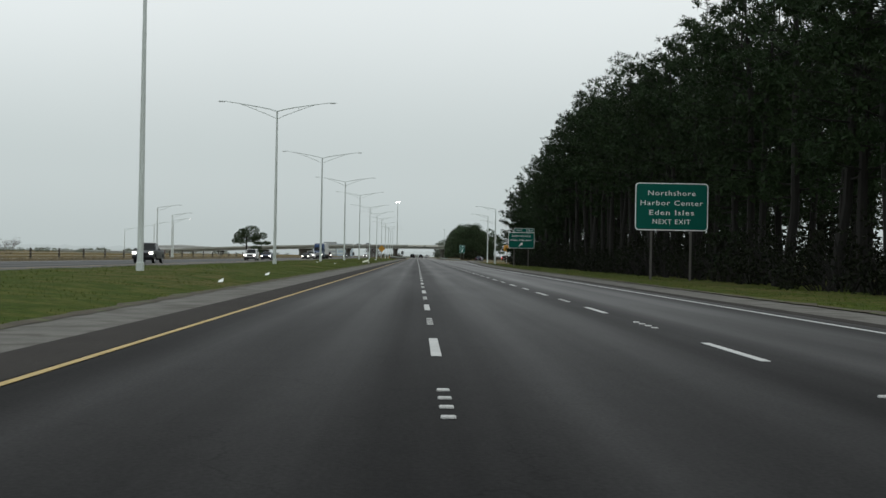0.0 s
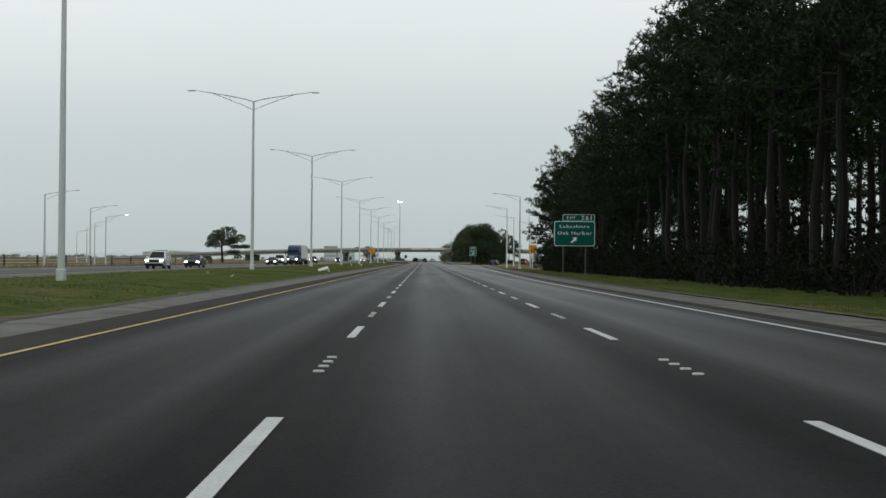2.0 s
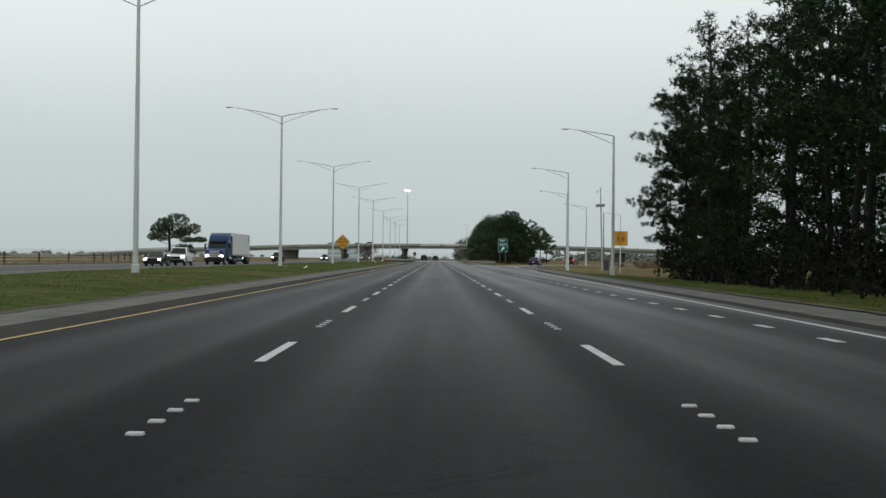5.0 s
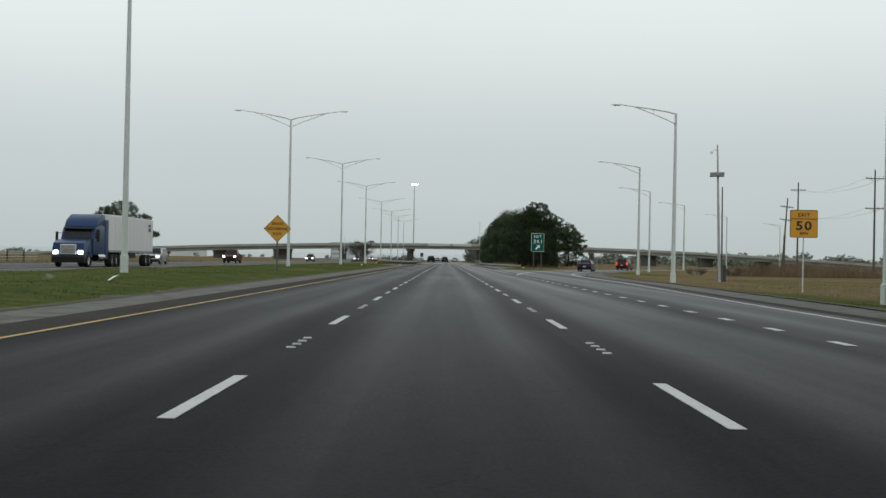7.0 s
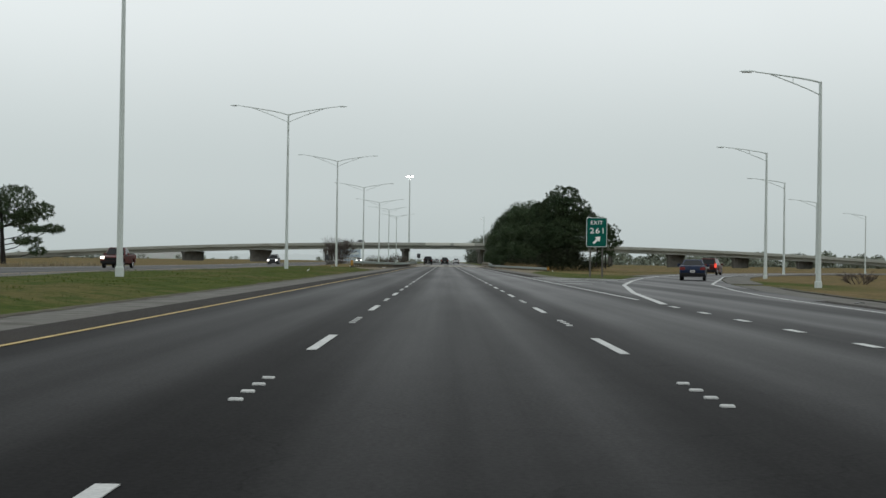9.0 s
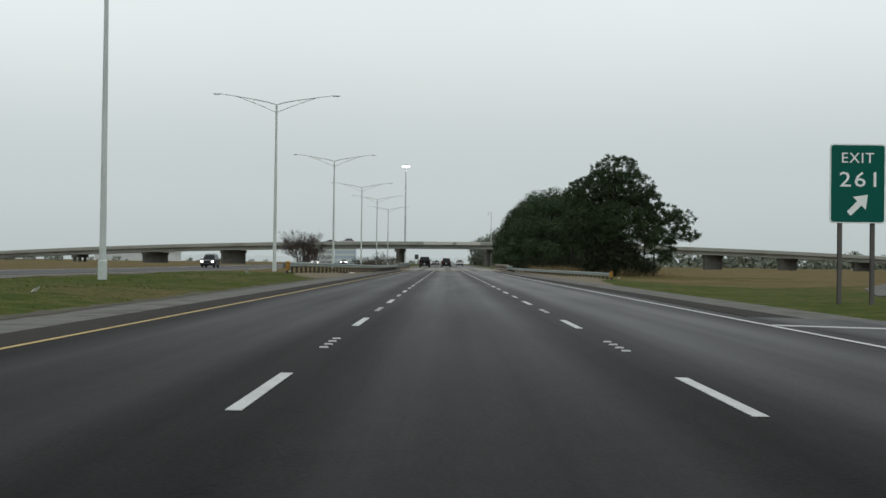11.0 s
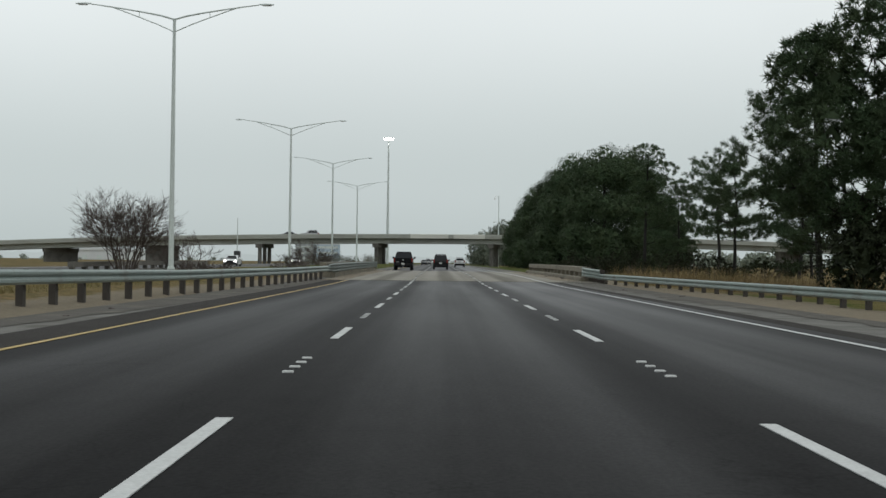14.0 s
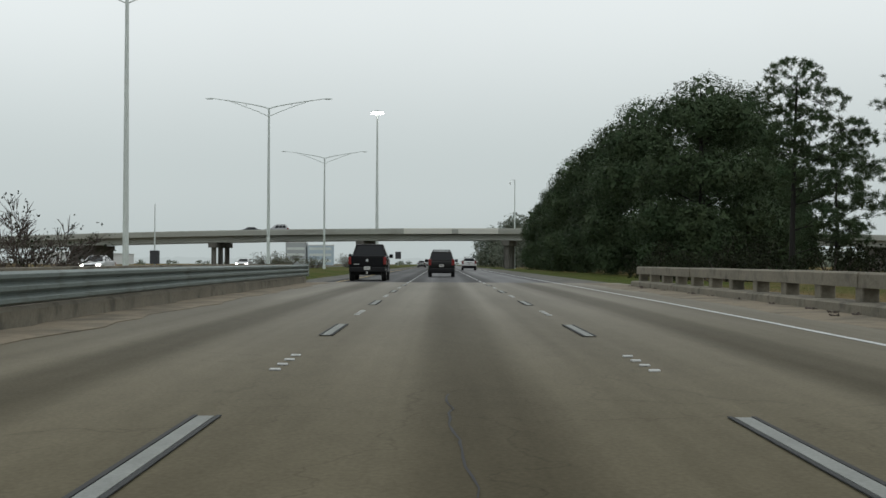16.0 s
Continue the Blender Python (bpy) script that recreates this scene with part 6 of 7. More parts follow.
def pickup(label, colour, m, lit=False, group="", brake=False):
    L, W = 5.75, 2.02
    t = thing("pickup_truck", label, "pickup truck", m, group)
    low = [(-2.85, 0.55), (-2.87, 0.75), (-2.86, 1.28), (-0.75, 1.28), (-0.7, 1.22), (0.95, 1.2), (1.35, 1.18), (2.55, 1.12), (2.82, 1.0), (2.86, 0.6), (2.8, 0.48)]
    under = [p for p in arch(1.85, 0.42, 0.48)] + [(1.3, 0.45), (-1.15, 0.45)] + [p for p in arch(-1.75, 0.42, 0.48)] + [(-2.3, 0.5)]
    solid("body", low + under, W / 2, 0.06, 0.05, colour, t)
    cabin(t, -0.72, 1.3, -0.45, 0.55, 1.2, 1.93, 0.96, 0.72, colour, (0.06, 0.46, 0.8))
    part("bed_cover", MB().bevel_box(-0.92, 0.92, -2.8, -0.78, 1.26, 1.31, 0.015), TRIM, t, "black bed cover")
    fit_out(t, L, W, 0.86, lit, brake, (0.84, 0.99, 0.86, 1.24), (0.62, 0.95, 0.86, 1.06), (-1.75, 1.85), 0.4, 0.62, 0.27)
    tg = part("tailgate", MB().bevel_box(-0.82, 0.82, -2.892, -2.85, 0.78, 1.25, 0.02), colour, t)
    part("badge", MB().tube([(0, -2.892, 1.06), (0, -2.902, 1.06)], 0.07, 14), CHROME, tg)
    part("badge_bar", MB().box(-0.7, -0.42, -2.898, -2.892, 0.84, 0.88), CHROME, tg)
    part("tow_hitch", MB().box(-0.05, 0.05, -3.02, -2.8, 0.36, 0.48), CHROME, t)
    plate_bars(t, -2.955, 0.66, -1)
    mirrors(t, 0.92, 0.75, 1.2, colour)
    return t


def suv(label, colour, m, lit=False, group="", H=1.78, brake=False):
    L, W = 4.7, 1.9
    t = thing("suv", label, "car", m, group)
    low = [(-2.3, 0.45), (-2.35, 0.7), (-2.33, 1.08), (-2.2, 1.14), (0.8, 1.1), (1.2, 1.08), (2.1, 0.98), (2.32, 0.85), (2.36, 0.5), (2.3, 0.38)]
    under = arch(1.4, 0.36, 0.41) + [(0.9, 0.32), (-0.9, 0.32)] + arch(-1.4, 0.36, 0.41) + [(-1.9, 0.38)]
    solid("body", low + under, W / 2, 0.09, 0.07, colour, t)
    cabin(t, -2.22, 1.05, -1.95, 0.3, 1.06, H, 0.86, 0.66, colour, (0.06, 0.3, 0.56, 0.82))
    fit_out(t, L, W, 0.8, lit, brake, (0.7, 0.9, 0.8, 1.22), (0.55, 0.88, 0.72, 0.9), (-1.4, 1.4), 0.35, 0.5)
    for s in (-1, 1):
        part("roof_rail", MB().tube([(s * 0.58, -1.7, H + 0.0), (s * 0.58, -1.6, H + 0.07), (s * 0.58, -0.1, H + 0.07), (s * 0.58, 0.05, H)], 0.022, 6), TRIM, t)
    part("roof_bar", MB().bevel_box(-0.6, 0.6, -1.72, -1.6, H + 0.04, H + 0.1, 0.015), TRIM, t)
    part("hatch_handle", MB().bevel_box(-0.3, 0.3, -2.375, -2.33, 0.98, 1.03, 0.01), TRIM, t)
    plate_bars(t, -2.36, 0.78, -1)
    mirrors(t, 0.86, 0.72, 1.04, colour)
    return t


def sedan(label, colour, m, lit=False, group="", brake=False):
    L, W = 4.75, 1.82
    t = thing("sedan", label, "car", m, group)
    low = [(-2.33, 0.42), (-2.38, 0.65), (-2.33, 0.98), (-2.1, 1.02), (-1.5, 1.0), (0.9, 0.96), (1.3, 0.93), (2.1, 0.82), (2.34, 0.7), (2.38, 0.45), (2.3, 0.32)]
    under = arch(1.42, 0.33, 0.38) + [(0.95, 0.26), (-0.95, 0.26)] + arch(-1.38, 0.33, 0.38) + [(-1.9, 0.32)]
    solid("body", low + under, W / 2, 0.1, 0.07, colour, t)
    cabin(t, -1.75, 1.15, -1.05, 0.3, 0.95, 1.43, 0.8, 0.58, colour, (0.1, 0.46, 0.82))
    fit_out(t, L, W, 0.62, lit, brake, (0.5, 0.86, 0.72, 0.9), (0.5, 0.84, 0.6, 0.76), (-1.38, 1.42), 0.33, 0.42, 0.22)
    plate_bars(t, -2.47, 0.62, -1)
    mirrors(t, 0.8, 0.75, 0.94, colour)
    return t


def semi(label, m):
    """A bonneted tractor with a sleeper and a box trailer; the origin is under the front bumper, the front looks along +y."""
    t = thing("semi_truck", label, "truck", m)
    hood = [(-2.4, 0.75), (-2.4, 2.1), (-0.9, 1.95), (-0.25, 1.75), (-0.12, 1.3), (-0.12, 0.6)] + [(-0.75, 0.6)] + arch(-1.35, 0.52, 0.6) + [(-2.0, 0.75)]
    solid("hood", hood, 1.15, 0.0, 0.12, P_BLUE, t, nose=0.12)
    solid("cab", [(-5.6, 0.9), (-5.6, 3.1), (-4.2, 3.15), (-2.95, 2.95), (-2.35, 2.05), (-2.35, 0.9)], 1.22, 0.0, 0.1, P_BLUE, t)
    solid("roof_fairing", [(-5.6, 3.05), (-5.6, 4.0), (-4.7, 3.98), (-3.6, 3.55), (-3.0, 2.98)], 1.2, 0.0, 0.12, P_BLUE, t)
    quad_panel("windscreen", [(-1.05, -2.39, 2.12), (1.05, -2.39, 2.12), (0.98, -2.88, 2.86), (-0.98, -2.88, 2.86)], (0, 1, 0.4), GLASS, t)
    part("sun_visor", MB().add([(-1.1, -2.9, 2.98), (1.1, -2.9, 2.98), (1.05, -2.62, 2.86), (-1.05, -2.62, 2.86), (-1.1, -2.9, 2.94), (1.1, -2.9, 2.94), (1.05, -2.62, 2.82), (-1.05, -2.62, 2.82)],
                                [(0, 1, 2, 3), (7, 6, 5, 4), (0, 4, 5, 1), (1, 5, 6, 2), (2, 6, 7, 3), (3, 7, 4, 0)]), TRIM, t)
    for s in (-1, 1):
        quad_panel("side_window", [(s * 1.22, -4.0, 2.1), (s * 1.22, -2.75, 2.1), (s * 1.22, -3.1, 2.8), (s * 1.22, -4.0, 2.8)], (s, 0, 0), GLASS, t)
        part("headlight", MB().bevel_box(min(s * 0.72, s * 1.08), max(s * 0.72, s * 1.08), -0.3, -0.05, 0.95, 1.22, 0.04), HEAD_ON, t, "burning headlamp")
        mr = part("mirror", MB().bevel_box(min(s * 1.42, s * 1.62), max(s * 1.42, s * 1.62), -2.5, -2.38, 1.9, 2.6, 0.04), TRIM, t)
        part("mirror_arm", MB().tube([(s * 1.15, -2.5, 2.5), (s * 1.5, -2.45, 2.5)], 0.025, 5), TRIM, mr)
        part("fuel_tank", MB().tube([(s * 0.95, -5.6, 0.75), (s * 0.95, -3.7, 0.75)], 0.33, 14), CHROME, t, smooth=True)
        part("side_fairing", MB().bevel_box(min(s * 1.18, s * 1.24), max(s * 1.18, s * 1.24), -6.5, -5.6, 0.6, 3.6, 0.02), P_BLUE, t)
    gr = part("grille", MB().bevel_box(-0.6, 0.6, -0.25, -0.08, 0.95, 1.65, 0.05), CHROME, t, "chrome-framed grille")
    for k in range(7):
        part("grille_bar", MB().box(-0.52, 0.52, -0.085, -0.07, 1.02 + 0.085 * k, 1.06 + 0.085 * k), TRIM, gr)
    part("front_bumper", MB().bevel_box(-1.2, 1.2, -0.5, 0.02, 0.35, 0.85, 0.1), TRIM, t)
    part("chassis", MB().box(-0.45, 0.45, -9.6, -0.6, 0.7, 1.0), TRIM, t)
    tr = part("trailer", MB().bevel_box(-1.28, 1.28, -21.5, -6.6, 1.2, 4.05, 0.05), P_WHITE, t, "plain white box trailer")
    part("lower_rail", MB().box(-1.295, 1.295, -21.51, -6.59, 1.14, 1.3), RIM, tr)
    for k in range(12):
        for s in (-1, 1):
            y = -7.8 - 1.2 * k
            part("seam", MB().box(min(s * 1.281, s * 1.287), max(s * 1.281, s * 1.287), y - 0.02, y + 0.02, 1.32, 4.0), SIGN_WHITE, tr)
    for k, (a, b) in enumerate(((0, 0.28), (0.4, 0.62))):
        part("emblem", MB().box(-1.29, -1.281, -20.6, -19.7, 3.0 + a, 3.0 + b), P_NAVY, tr)
    part("skirt", MB().box(-1.2, 1.2, -15.5, -10.0, 0.7, 1.14), TRIM, tr)
    for y in (-1.35, -7.6, -8.9, -19.0, -20.3):
        for s in (-1, 1):
            wheel(t, s * 1.05, y, 0.5, 0.3 if y > -2 else 0.55)
    return t


pickup("black crew-cab pickup truck with a bed cover on asphalt", P_BLACK, pose(-4.2, 610.2, lift(610)) @ Matrix.Diagonal((1.03, 1, 1.04, 1)), group="traffic ahead")
suv("dark bronze sport utility car with roof rails in the middle lane", P_BROWN, pose(-0.2, 629.1, lift(629)), group="traffic ahead")
suv("white estate car far ahead in the outer lane", P_WHITE, pose(3.3, 703, lift(703)), group="traffic ahead", H=1.6)
sedan("white saloon far ahead beneath the overpass", P_WHITE, pose(-4.2, 806, lift(806)), group="traffic ahead")
suv("pale van-like car far ahead beyond the overpass", P_SILVER, pose(-3.7, 868, lift(868)), group="traffic ahead")
sedan("black saloon leaving on the slip road", P_NAVY, pose(16.9, 391.5, -0.0, 0, 0, -12), group="exiting traffic")
suv("dark red sport utility car braking on the slip road", P_RED, pose(28.4, 441.5, -0.0, 0, 0, -20), group="exiting traffic", brake=True)
ON = 0.02
pickup("grey oncoming pickup truck with burning headlamps", P_GREY, pose(-27.6, 122, ON, 0, 0, 180), True, "oncoming traffic")
suv("white oncoming sport utility car with burning headlamps", P_WHITE, pose(-27.6, 199, ON, 0, 0, 180), True, "oncoming traffic")
sedan("navy oncoming saloon with burning headlamps", P_NAVY, pose(-27.6, 220, ON, 0, 0, 180), True, "oncoming traffic")
sedan("black oncoming saloon with burning headlamps", P_BLACK, pose(-27.6, 298, ON, 0, 0, 180), True, "oncoming traffic")
pickup("white oncoming pickup truck with burning headlamps", P_WHITE, pose(-27.4, 308.5, ON, 0, 0, 180), True, "oncoming traffic")
semi("blue semi truck with a white box trailer on the opposite carriageway", pose(-27.3, 329, ON, 0, 0, 180))
suv("silver oncoming people carrier with burning headlamps", P_SILVER, pose(-31.0, 374, ON, 0, 0, 180), True, "oncoming traffic")
pickup("dark red oncoming pickup truck", P_RED, pose(-31.0, 424, ON, 0, 0, 180), True, "oncoming traffic")
suv("grey oncoming sport utility car behind the guardrail", P_GREY, pose(-32.2, 544.5, ON + 0.05, 0, 0, 180), True, "oncoming traffic")
sedan("white oncoming saloon with burning headlamps", P_WHITE, pose(-27.6, 641, lift(641) + ON, 0, 0, 180), True, "oncoming traffic")
sedan("white oncoming saloon near the overpass", P_WHITE, pose(-27.6, 718, lift(718) + ON, 0, 0, 180), True, "oncoming traffic")
sedan("dark car crossing on the overpass", P_GREY, pose(-38.4, over_y(-38.4) - 2.0, deck_top(-38.4), 0, 0, 90), group="overpass traffic")
suv("pale car crossing on the overpass", P_SILVER, pose(-33, over_y(-33) - 2.0, deck_top(-33), 0, 0, 90), group="overpass traffic")


# ---- bare bushes, reeds, tufts and distant woods ----
def bare_bush(label, height, spread, seed, stems, leaves=0, stout=0.046):
    """A leafless many-stemmed bush; twigs fork four times."""
    rng = np.random.default_rng(seed)
    t = thing("bare_shrub", label, "shrub", None, "bare bushes")
    mb = MB()
    ends = []

    def grow(p, d, ln, r, depth):
        q = p + d * ln * 0.5 + rng.normal(0, 0.04, 3) * ln
        e = p + d * ln
        if depth < 3:
            mb.tube([p, q, e], [r, r * 0.8, r * 0.55], 5 if depth < 2 else 3, False)
        else:
            mb.tube([p, e], [r, r * 0.5], 3, False)
        if depth == 4:
            ends.append(e)
            return
        for _ in range((5, 4, 4, 4)[depth] if stems > 10 else (4, 3, 3, 4)[depth]):
            nd = d + rng.normal(0, 0.46, 3)
            nd[2] = abs(nd[2]) * 0.8 + 0.18
            nd /= np.linalg.norm(nd)
            grow(p + d * ln * rng.uniform(0.45, 1.0), nd, ln * rng.uniform(0.5, 0.76), max(r * 0.52, 0.009), depth + 1)

    for i in range(stems):
        a = 2 * math.pi * i / stems + rng.uniform(-0.4, 0.4)
        d = np.array([math.cos(a) * spread / height, math.sin(a) * spread / height, 1.0])
        d /= np.linalg.norm(d)
        grow(np.array([math.cos(a) * 0.3, math.sin(a) * 0.3, -0.3]), d, height * 0.38 * rng.uniform(0.75, 1.1), stout, 0)
    part("woody_frame", mb, TWIG, t)
    if leaves:
        v, f = tufts(rng, ends[::3], [0.22] * len(ends[::3]), [leaves] * len(ends[::3]), 0.055, 0.75, 0, 0.3, 2)
        part("foliage", raw_mesh("foliage", v, f, SHRUB), None, t)
    return t


bare_bush("leafless grey-brown bush in the median behind the guardrail", 7.0, 2.7, 5, 15).matrix_basis = pose(-21.0, 555, 0.1)
bare_bush("nearly leafless bush with a few leaves at the twig ends", 3.5, 2.6, 6, 9, 4, 0.015).matrix_basis = pose(-9.9, 566.0, 0.0) @ Matrix.Scale(1.1, 4)
bare_bush("small leafless bush before the overpass", 4.3, 1.3, 7, 4).matrix_basis = pose(-20.2, 573.5, 0.1)
for i, (x, y, h, s) in enumerate(((36, 399, 2.8, 2.6), (40, 403, 3.0, 2.8), (44, 405, 2.8, 2.8), (33, 406, 2.2, 2.4), (48, 409, 2.8, 3.0), (53, 410, 2.6, 3.0))):
    bare_bush("tangled grey-brown winter brush beside dry grass", h, s, 90 + i, 8).matrix_basis = pose(x, y, ground_z(x, y))
bare_bush("small leafless bush before the overpass", 4.0, 1.2, 17, 4).matrix_basis = pose(-22.6, 574, 0.1)
bare_bush("low tangle of brown twigs beside the canal", 2.2, 2.4, 18, 7).matrix_basis = pose(-18.0, 572, 0.0)
bare_bush("low tangle of brown twigs beside the canal", 2.4, 2.2, 19, 7).matrix_basis = pose(-12.6, 577, 0.0)
bare_bush("low tangle of brown twigs beside the canal", 2.0, 2.4, 20, 7).matrix_basis = pose(-16.5, 556, 0.0)
bare_bush("pale leafless tree at the edge of the marsh", 7.0, 4.0, 8, 6).matrix_basis = pose(-106, 330, -0.4)
for i, (x, y, s, h) in enumerate(((28, 600, 2.6, 2.4), (31.5, 596, 2.8, 2.2), (35, 600, 2.6, 2.2), (17, 640, 2.4, 3), (21, 640, 3, 4), (25, 640, 3, 3.6), (16.2, 634, 2.0, 1.9), (20, 631, 2.6, 2.3), (24, 630, 2.8, 2.4), (28, 631, 2.8, 2.6), (32, 635, 3.0, 3.0))):
    sh = shrub("shrub", "dense dark shrub with bare brown stems", "shrub", s, h, 180, 0.2, 70 + i, SHRUB, "brush", 18)
    sh.matrix_basis = pose(x, y, ground_z(x, y) - 0.05)


def blades(rng, areas, n, h, w, zfun):
    """Many thin upright blades over rectangles (x0, x1, y0, y1)."""
    vs = []
    per = n // len(areas)
    for x0, x1, y0, y1 in areas:
        x, y = rng.uniform(x0, x1, per), rng.uniform(y0, y1, per)
        z = np.array([zfun(a, b) for a, b in zip(x, y)])
        p = np.stack([x, y, z], 1)
        a = rng.uniform(0, np.pi, per)
        s = np.stack([np.cos(a), np.sin(a), np.zeros(per)], 1) * (w * rng.uniform(0.6, 1.4, per))[:, None]
        hh = h * rng.uniform(0.3, 1.2, per) * (0.6 + 0.6 * np.sin(x * 1.3 + 2 * np.sin(y * 0.5)) ** 2)
        tip = p + np.stack([rng.normal(0, 0.25, per) * hh, rng.normal(0, 0.25, per) * hh, hh], 1)
        vs.append(np.stack([p - s, p + s, tip], 1).reshape(-1, 3))
    v = np.concatenate(vs)
    return v, np.arange(len(v)).reshape(-1, 3)


rg = np.random.default_rng(9)
GRASS_LEAF = leaf_mat("grass_blades", (0.082, 0.106, 0.022), 0.3)
STRAW = leaf_mat("straw_blades", (0.20, 0.16, 0.08), 0.35)
TAN_SAND = mat("tan_sand", (0.185, 0.152, 0.105), 0.95, 0, 0.3, 1.0, 0.4, 30, stain=((0.10, 0.088, 0.064), 0.9, 0.5))
v, f = blades(rg, [(-12.5, -8.0, y, y + 20) for y in range(0, 460, 20)] + [(9.0, 12.5, y, y + 20) for y in range(0, 250, 20)], 80000, 0.06, 0.014, lambda x, y: ground_z(x, y) + bump_noise(x, y) * (1 - paved(x, y)) - 0.02)
tagged(part("grass_blades", raw_mesh("grass_blades", v, f, GRASS_LEAF), None), "short green grass blades along the shoulders", "grass", "", "stuff")
v, f = blades(rg, [(-20, -12.5, y, y + 40) for y in range(0, 460, 40)] + [(12.5, 17, y, y + 40) for y in range(0, 250, 40)], 36000, 0.08, 0.022, lambda x, y: ground_z(x, y) + bump_noise(x, y) * (1 - paved(x, y)) - 0.02)
tagged(part("grass_tufts", raw_mesh("grass_tufts", v, f, GRASS_LEAF), None), "rough green and brown grass of the median", "grass", "", "stuff")
v, f = blades(rg, [(-13, -11, 478, 540), (10.5, 26, 540, 600), (15, 30, 488, 540), (16, 40, 280, 330), (24, 50, 330, 360)], 36000, 0.14, 0.016, lambda x, y: ground_z(x, y) + bump_noise(x, y) * (1 - paved(x, y)) - 0.02)
tagged(part("dry_grass", raw_mesh("dry_grass", v, f, STRAW), None), "dry straw-coloured winter grass", "grass", "", "stuff")
v, f = blades(rg, [(11.5, 17, 540, 562), (12, 24, 548, 564), (13.5, 19, 532, 552), (16, 27, 520, 545)], 9000, 0.95, 0.017, lambda x, y: ground_z(x, y) - 0.05)
tagged(part("reeds", raw_mesh("reeds", v, f, DRY), None), "tall tan dead reeds behind the guardrail", "reeds", "", "stuff")

RUSSET = leaf_mat("russet_stems", (0.215, 0.145, 0.100), 0.5)
v, f = blades(rg, [(37, 47, 396, 408), (42, 54, 401, 412), (50, 60, 406, 420)], 10500, 1.9, 0.017, lambda x, y: ground_z(x, y) - 0.05)
tagged(part("winter_brush", raw_mesh("winter_brush", v, f, RUSSET), None), "dense russet dead brush beside the dry grass", "brush", "", "stuff")
# dead stems, with the haze across the road paled into their colour
WEEDS = leaf_mat("hazed_weeds", (0.20, 0.165, 0.125), 0.4)
v, f = blades(rg, [(-47, -41, y, y + 25) for y in range(60, 460, 25)], 16000, 0.6, 0.035, lambda x, y: ground_z(x, y) - 0.1)
tagged(part("roadside_brush", raw_mesh("roadside_brush", v, f, WEEDS), None), "tall grey-brown dead weeds beyond the opposite carriageway", "weeds", "", "stuff")

# leaf colour paled to stand for the haze over the distance
HAZED_LEAF = leaf_mat("hazed_foliage", (0.17, 0.185, 0.16), 0.25)
cs, rs = [], []
for i in range(520):
    side = rg.random()
    if side < 0.45:
        x, y = rg.uniform(150, 900), rg.uniform(1250, 1800)
    elif side < 0.8:
        x, y = rg.uniform(-620, -200), rg.uniform(700, 1200)
    else:
        x, y = rg.uniform(-300, 500), rg.uniform(1250, 1600)
    h = rg.uniform(5.0, 12.0) if side < 0.45 else rg.uniform(1.0, 3.2)
    cs += [np.array([x, y, h * 0.35]), np.array([x + rg.uniform(-2, 2), y, h * 0.75])]
    rs += [h * 0.75, h * 0.5]
clumps = []
for c, r in zip(cs, rs):
    q = ball(rg, 84)
    clumps.append(leaf_skin(rg, c + q * np.array([r * 1.25, r, r * 0.9]) * rg.uniform(0.7, 1.0, (84, 1)), q + np.array([0, 0, 0.3]), 0.4 * r))
v = np.concatenate(clumps)
f = np.arange(len(v)).reshape(-1, 3)
v[:, 2] = np.maximum(v[:, 2], -0.4)
tagged(part("far_woods", raw_mesh("far_woods", v, f, HAZED_LEAF), None), "low hazy woods along the marsh horizon", "woods", "", "stuff")
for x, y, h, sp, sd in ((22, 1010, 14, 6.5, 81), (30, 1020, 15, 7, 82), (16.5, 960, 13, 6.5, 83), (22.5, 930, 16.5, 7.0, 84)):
    o = lobed_tree("oak_tree", "dense hazy roadside tree far beyond the overpass", "tree", h, oak_masses(h, sp, sd), sd, HAZED_LEAF, "far roadside trees", dense=3.5, skin=0.5, core=20)
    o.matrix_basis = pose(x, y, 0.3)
CLAD = mat("pale_cladding", (0.55, 0.57, 0.57), 0.6, 0, 0.06, 0.2)
shed = thing("warehouse", "long low pale metal warehouse far across the marsh", "building", pose(-286, 1575, -0.4))
part("hall", MB().box(-37, 37, -14, 14, 0, 8.4), CLAD, shed)
part("roof", MB().prism([(-38, 8.4), (38, 8.4), (38, 8.8), (0, 10.6), (-38, 8.8)], -14.8, 14.8), CLAD, shed)
for k in range(5):
    part("door", MB().box(-26 + 12 * k, -22 + 12 * k, -14.05, -14.0, 0, 4.2), GALV, shed)

# soft brush in the median before the overpass and blocks far beyond it
# mist before the overpass is greyed into the brush leaf colour
HAZED_MEDIAN_LEAF = leaf_mat("hazed_brush_leaves", (0.115, 0.112, 0.085), 0.25)
for i, (x, y, w, h) in enumerate(((-18.5, 690, 2.4, 2.2), (-21.5, 700, 2.6, 2.6), (-17.5, 712, 2.2, 2.0), (-14.6, 740, 2.0, 2.6), (-23.5, 716, 2.4, 2.4))):
    shrub("shrub", "winter shrub in the median, greyed by haze in its colour", "shrub", w, h, 260, 0.1, 170 + i, HAZED_MEDIAN_LEAF, "brush", 22).matrix_basis = pose(x, y, ground_z(x, y) - 0.05)
# haze is mixed into the grey block's wall colour
BLOCK_GREY = mat("hazed_grey_stucco", (0.33, 0.36, 0.37), 0.8, 0, 0.06, 0.2)
BLOCK_BLUE = mat("blue_cladding", (0.36, 0.45, 0.52), 0.7, 0, 0.06, 0.2)
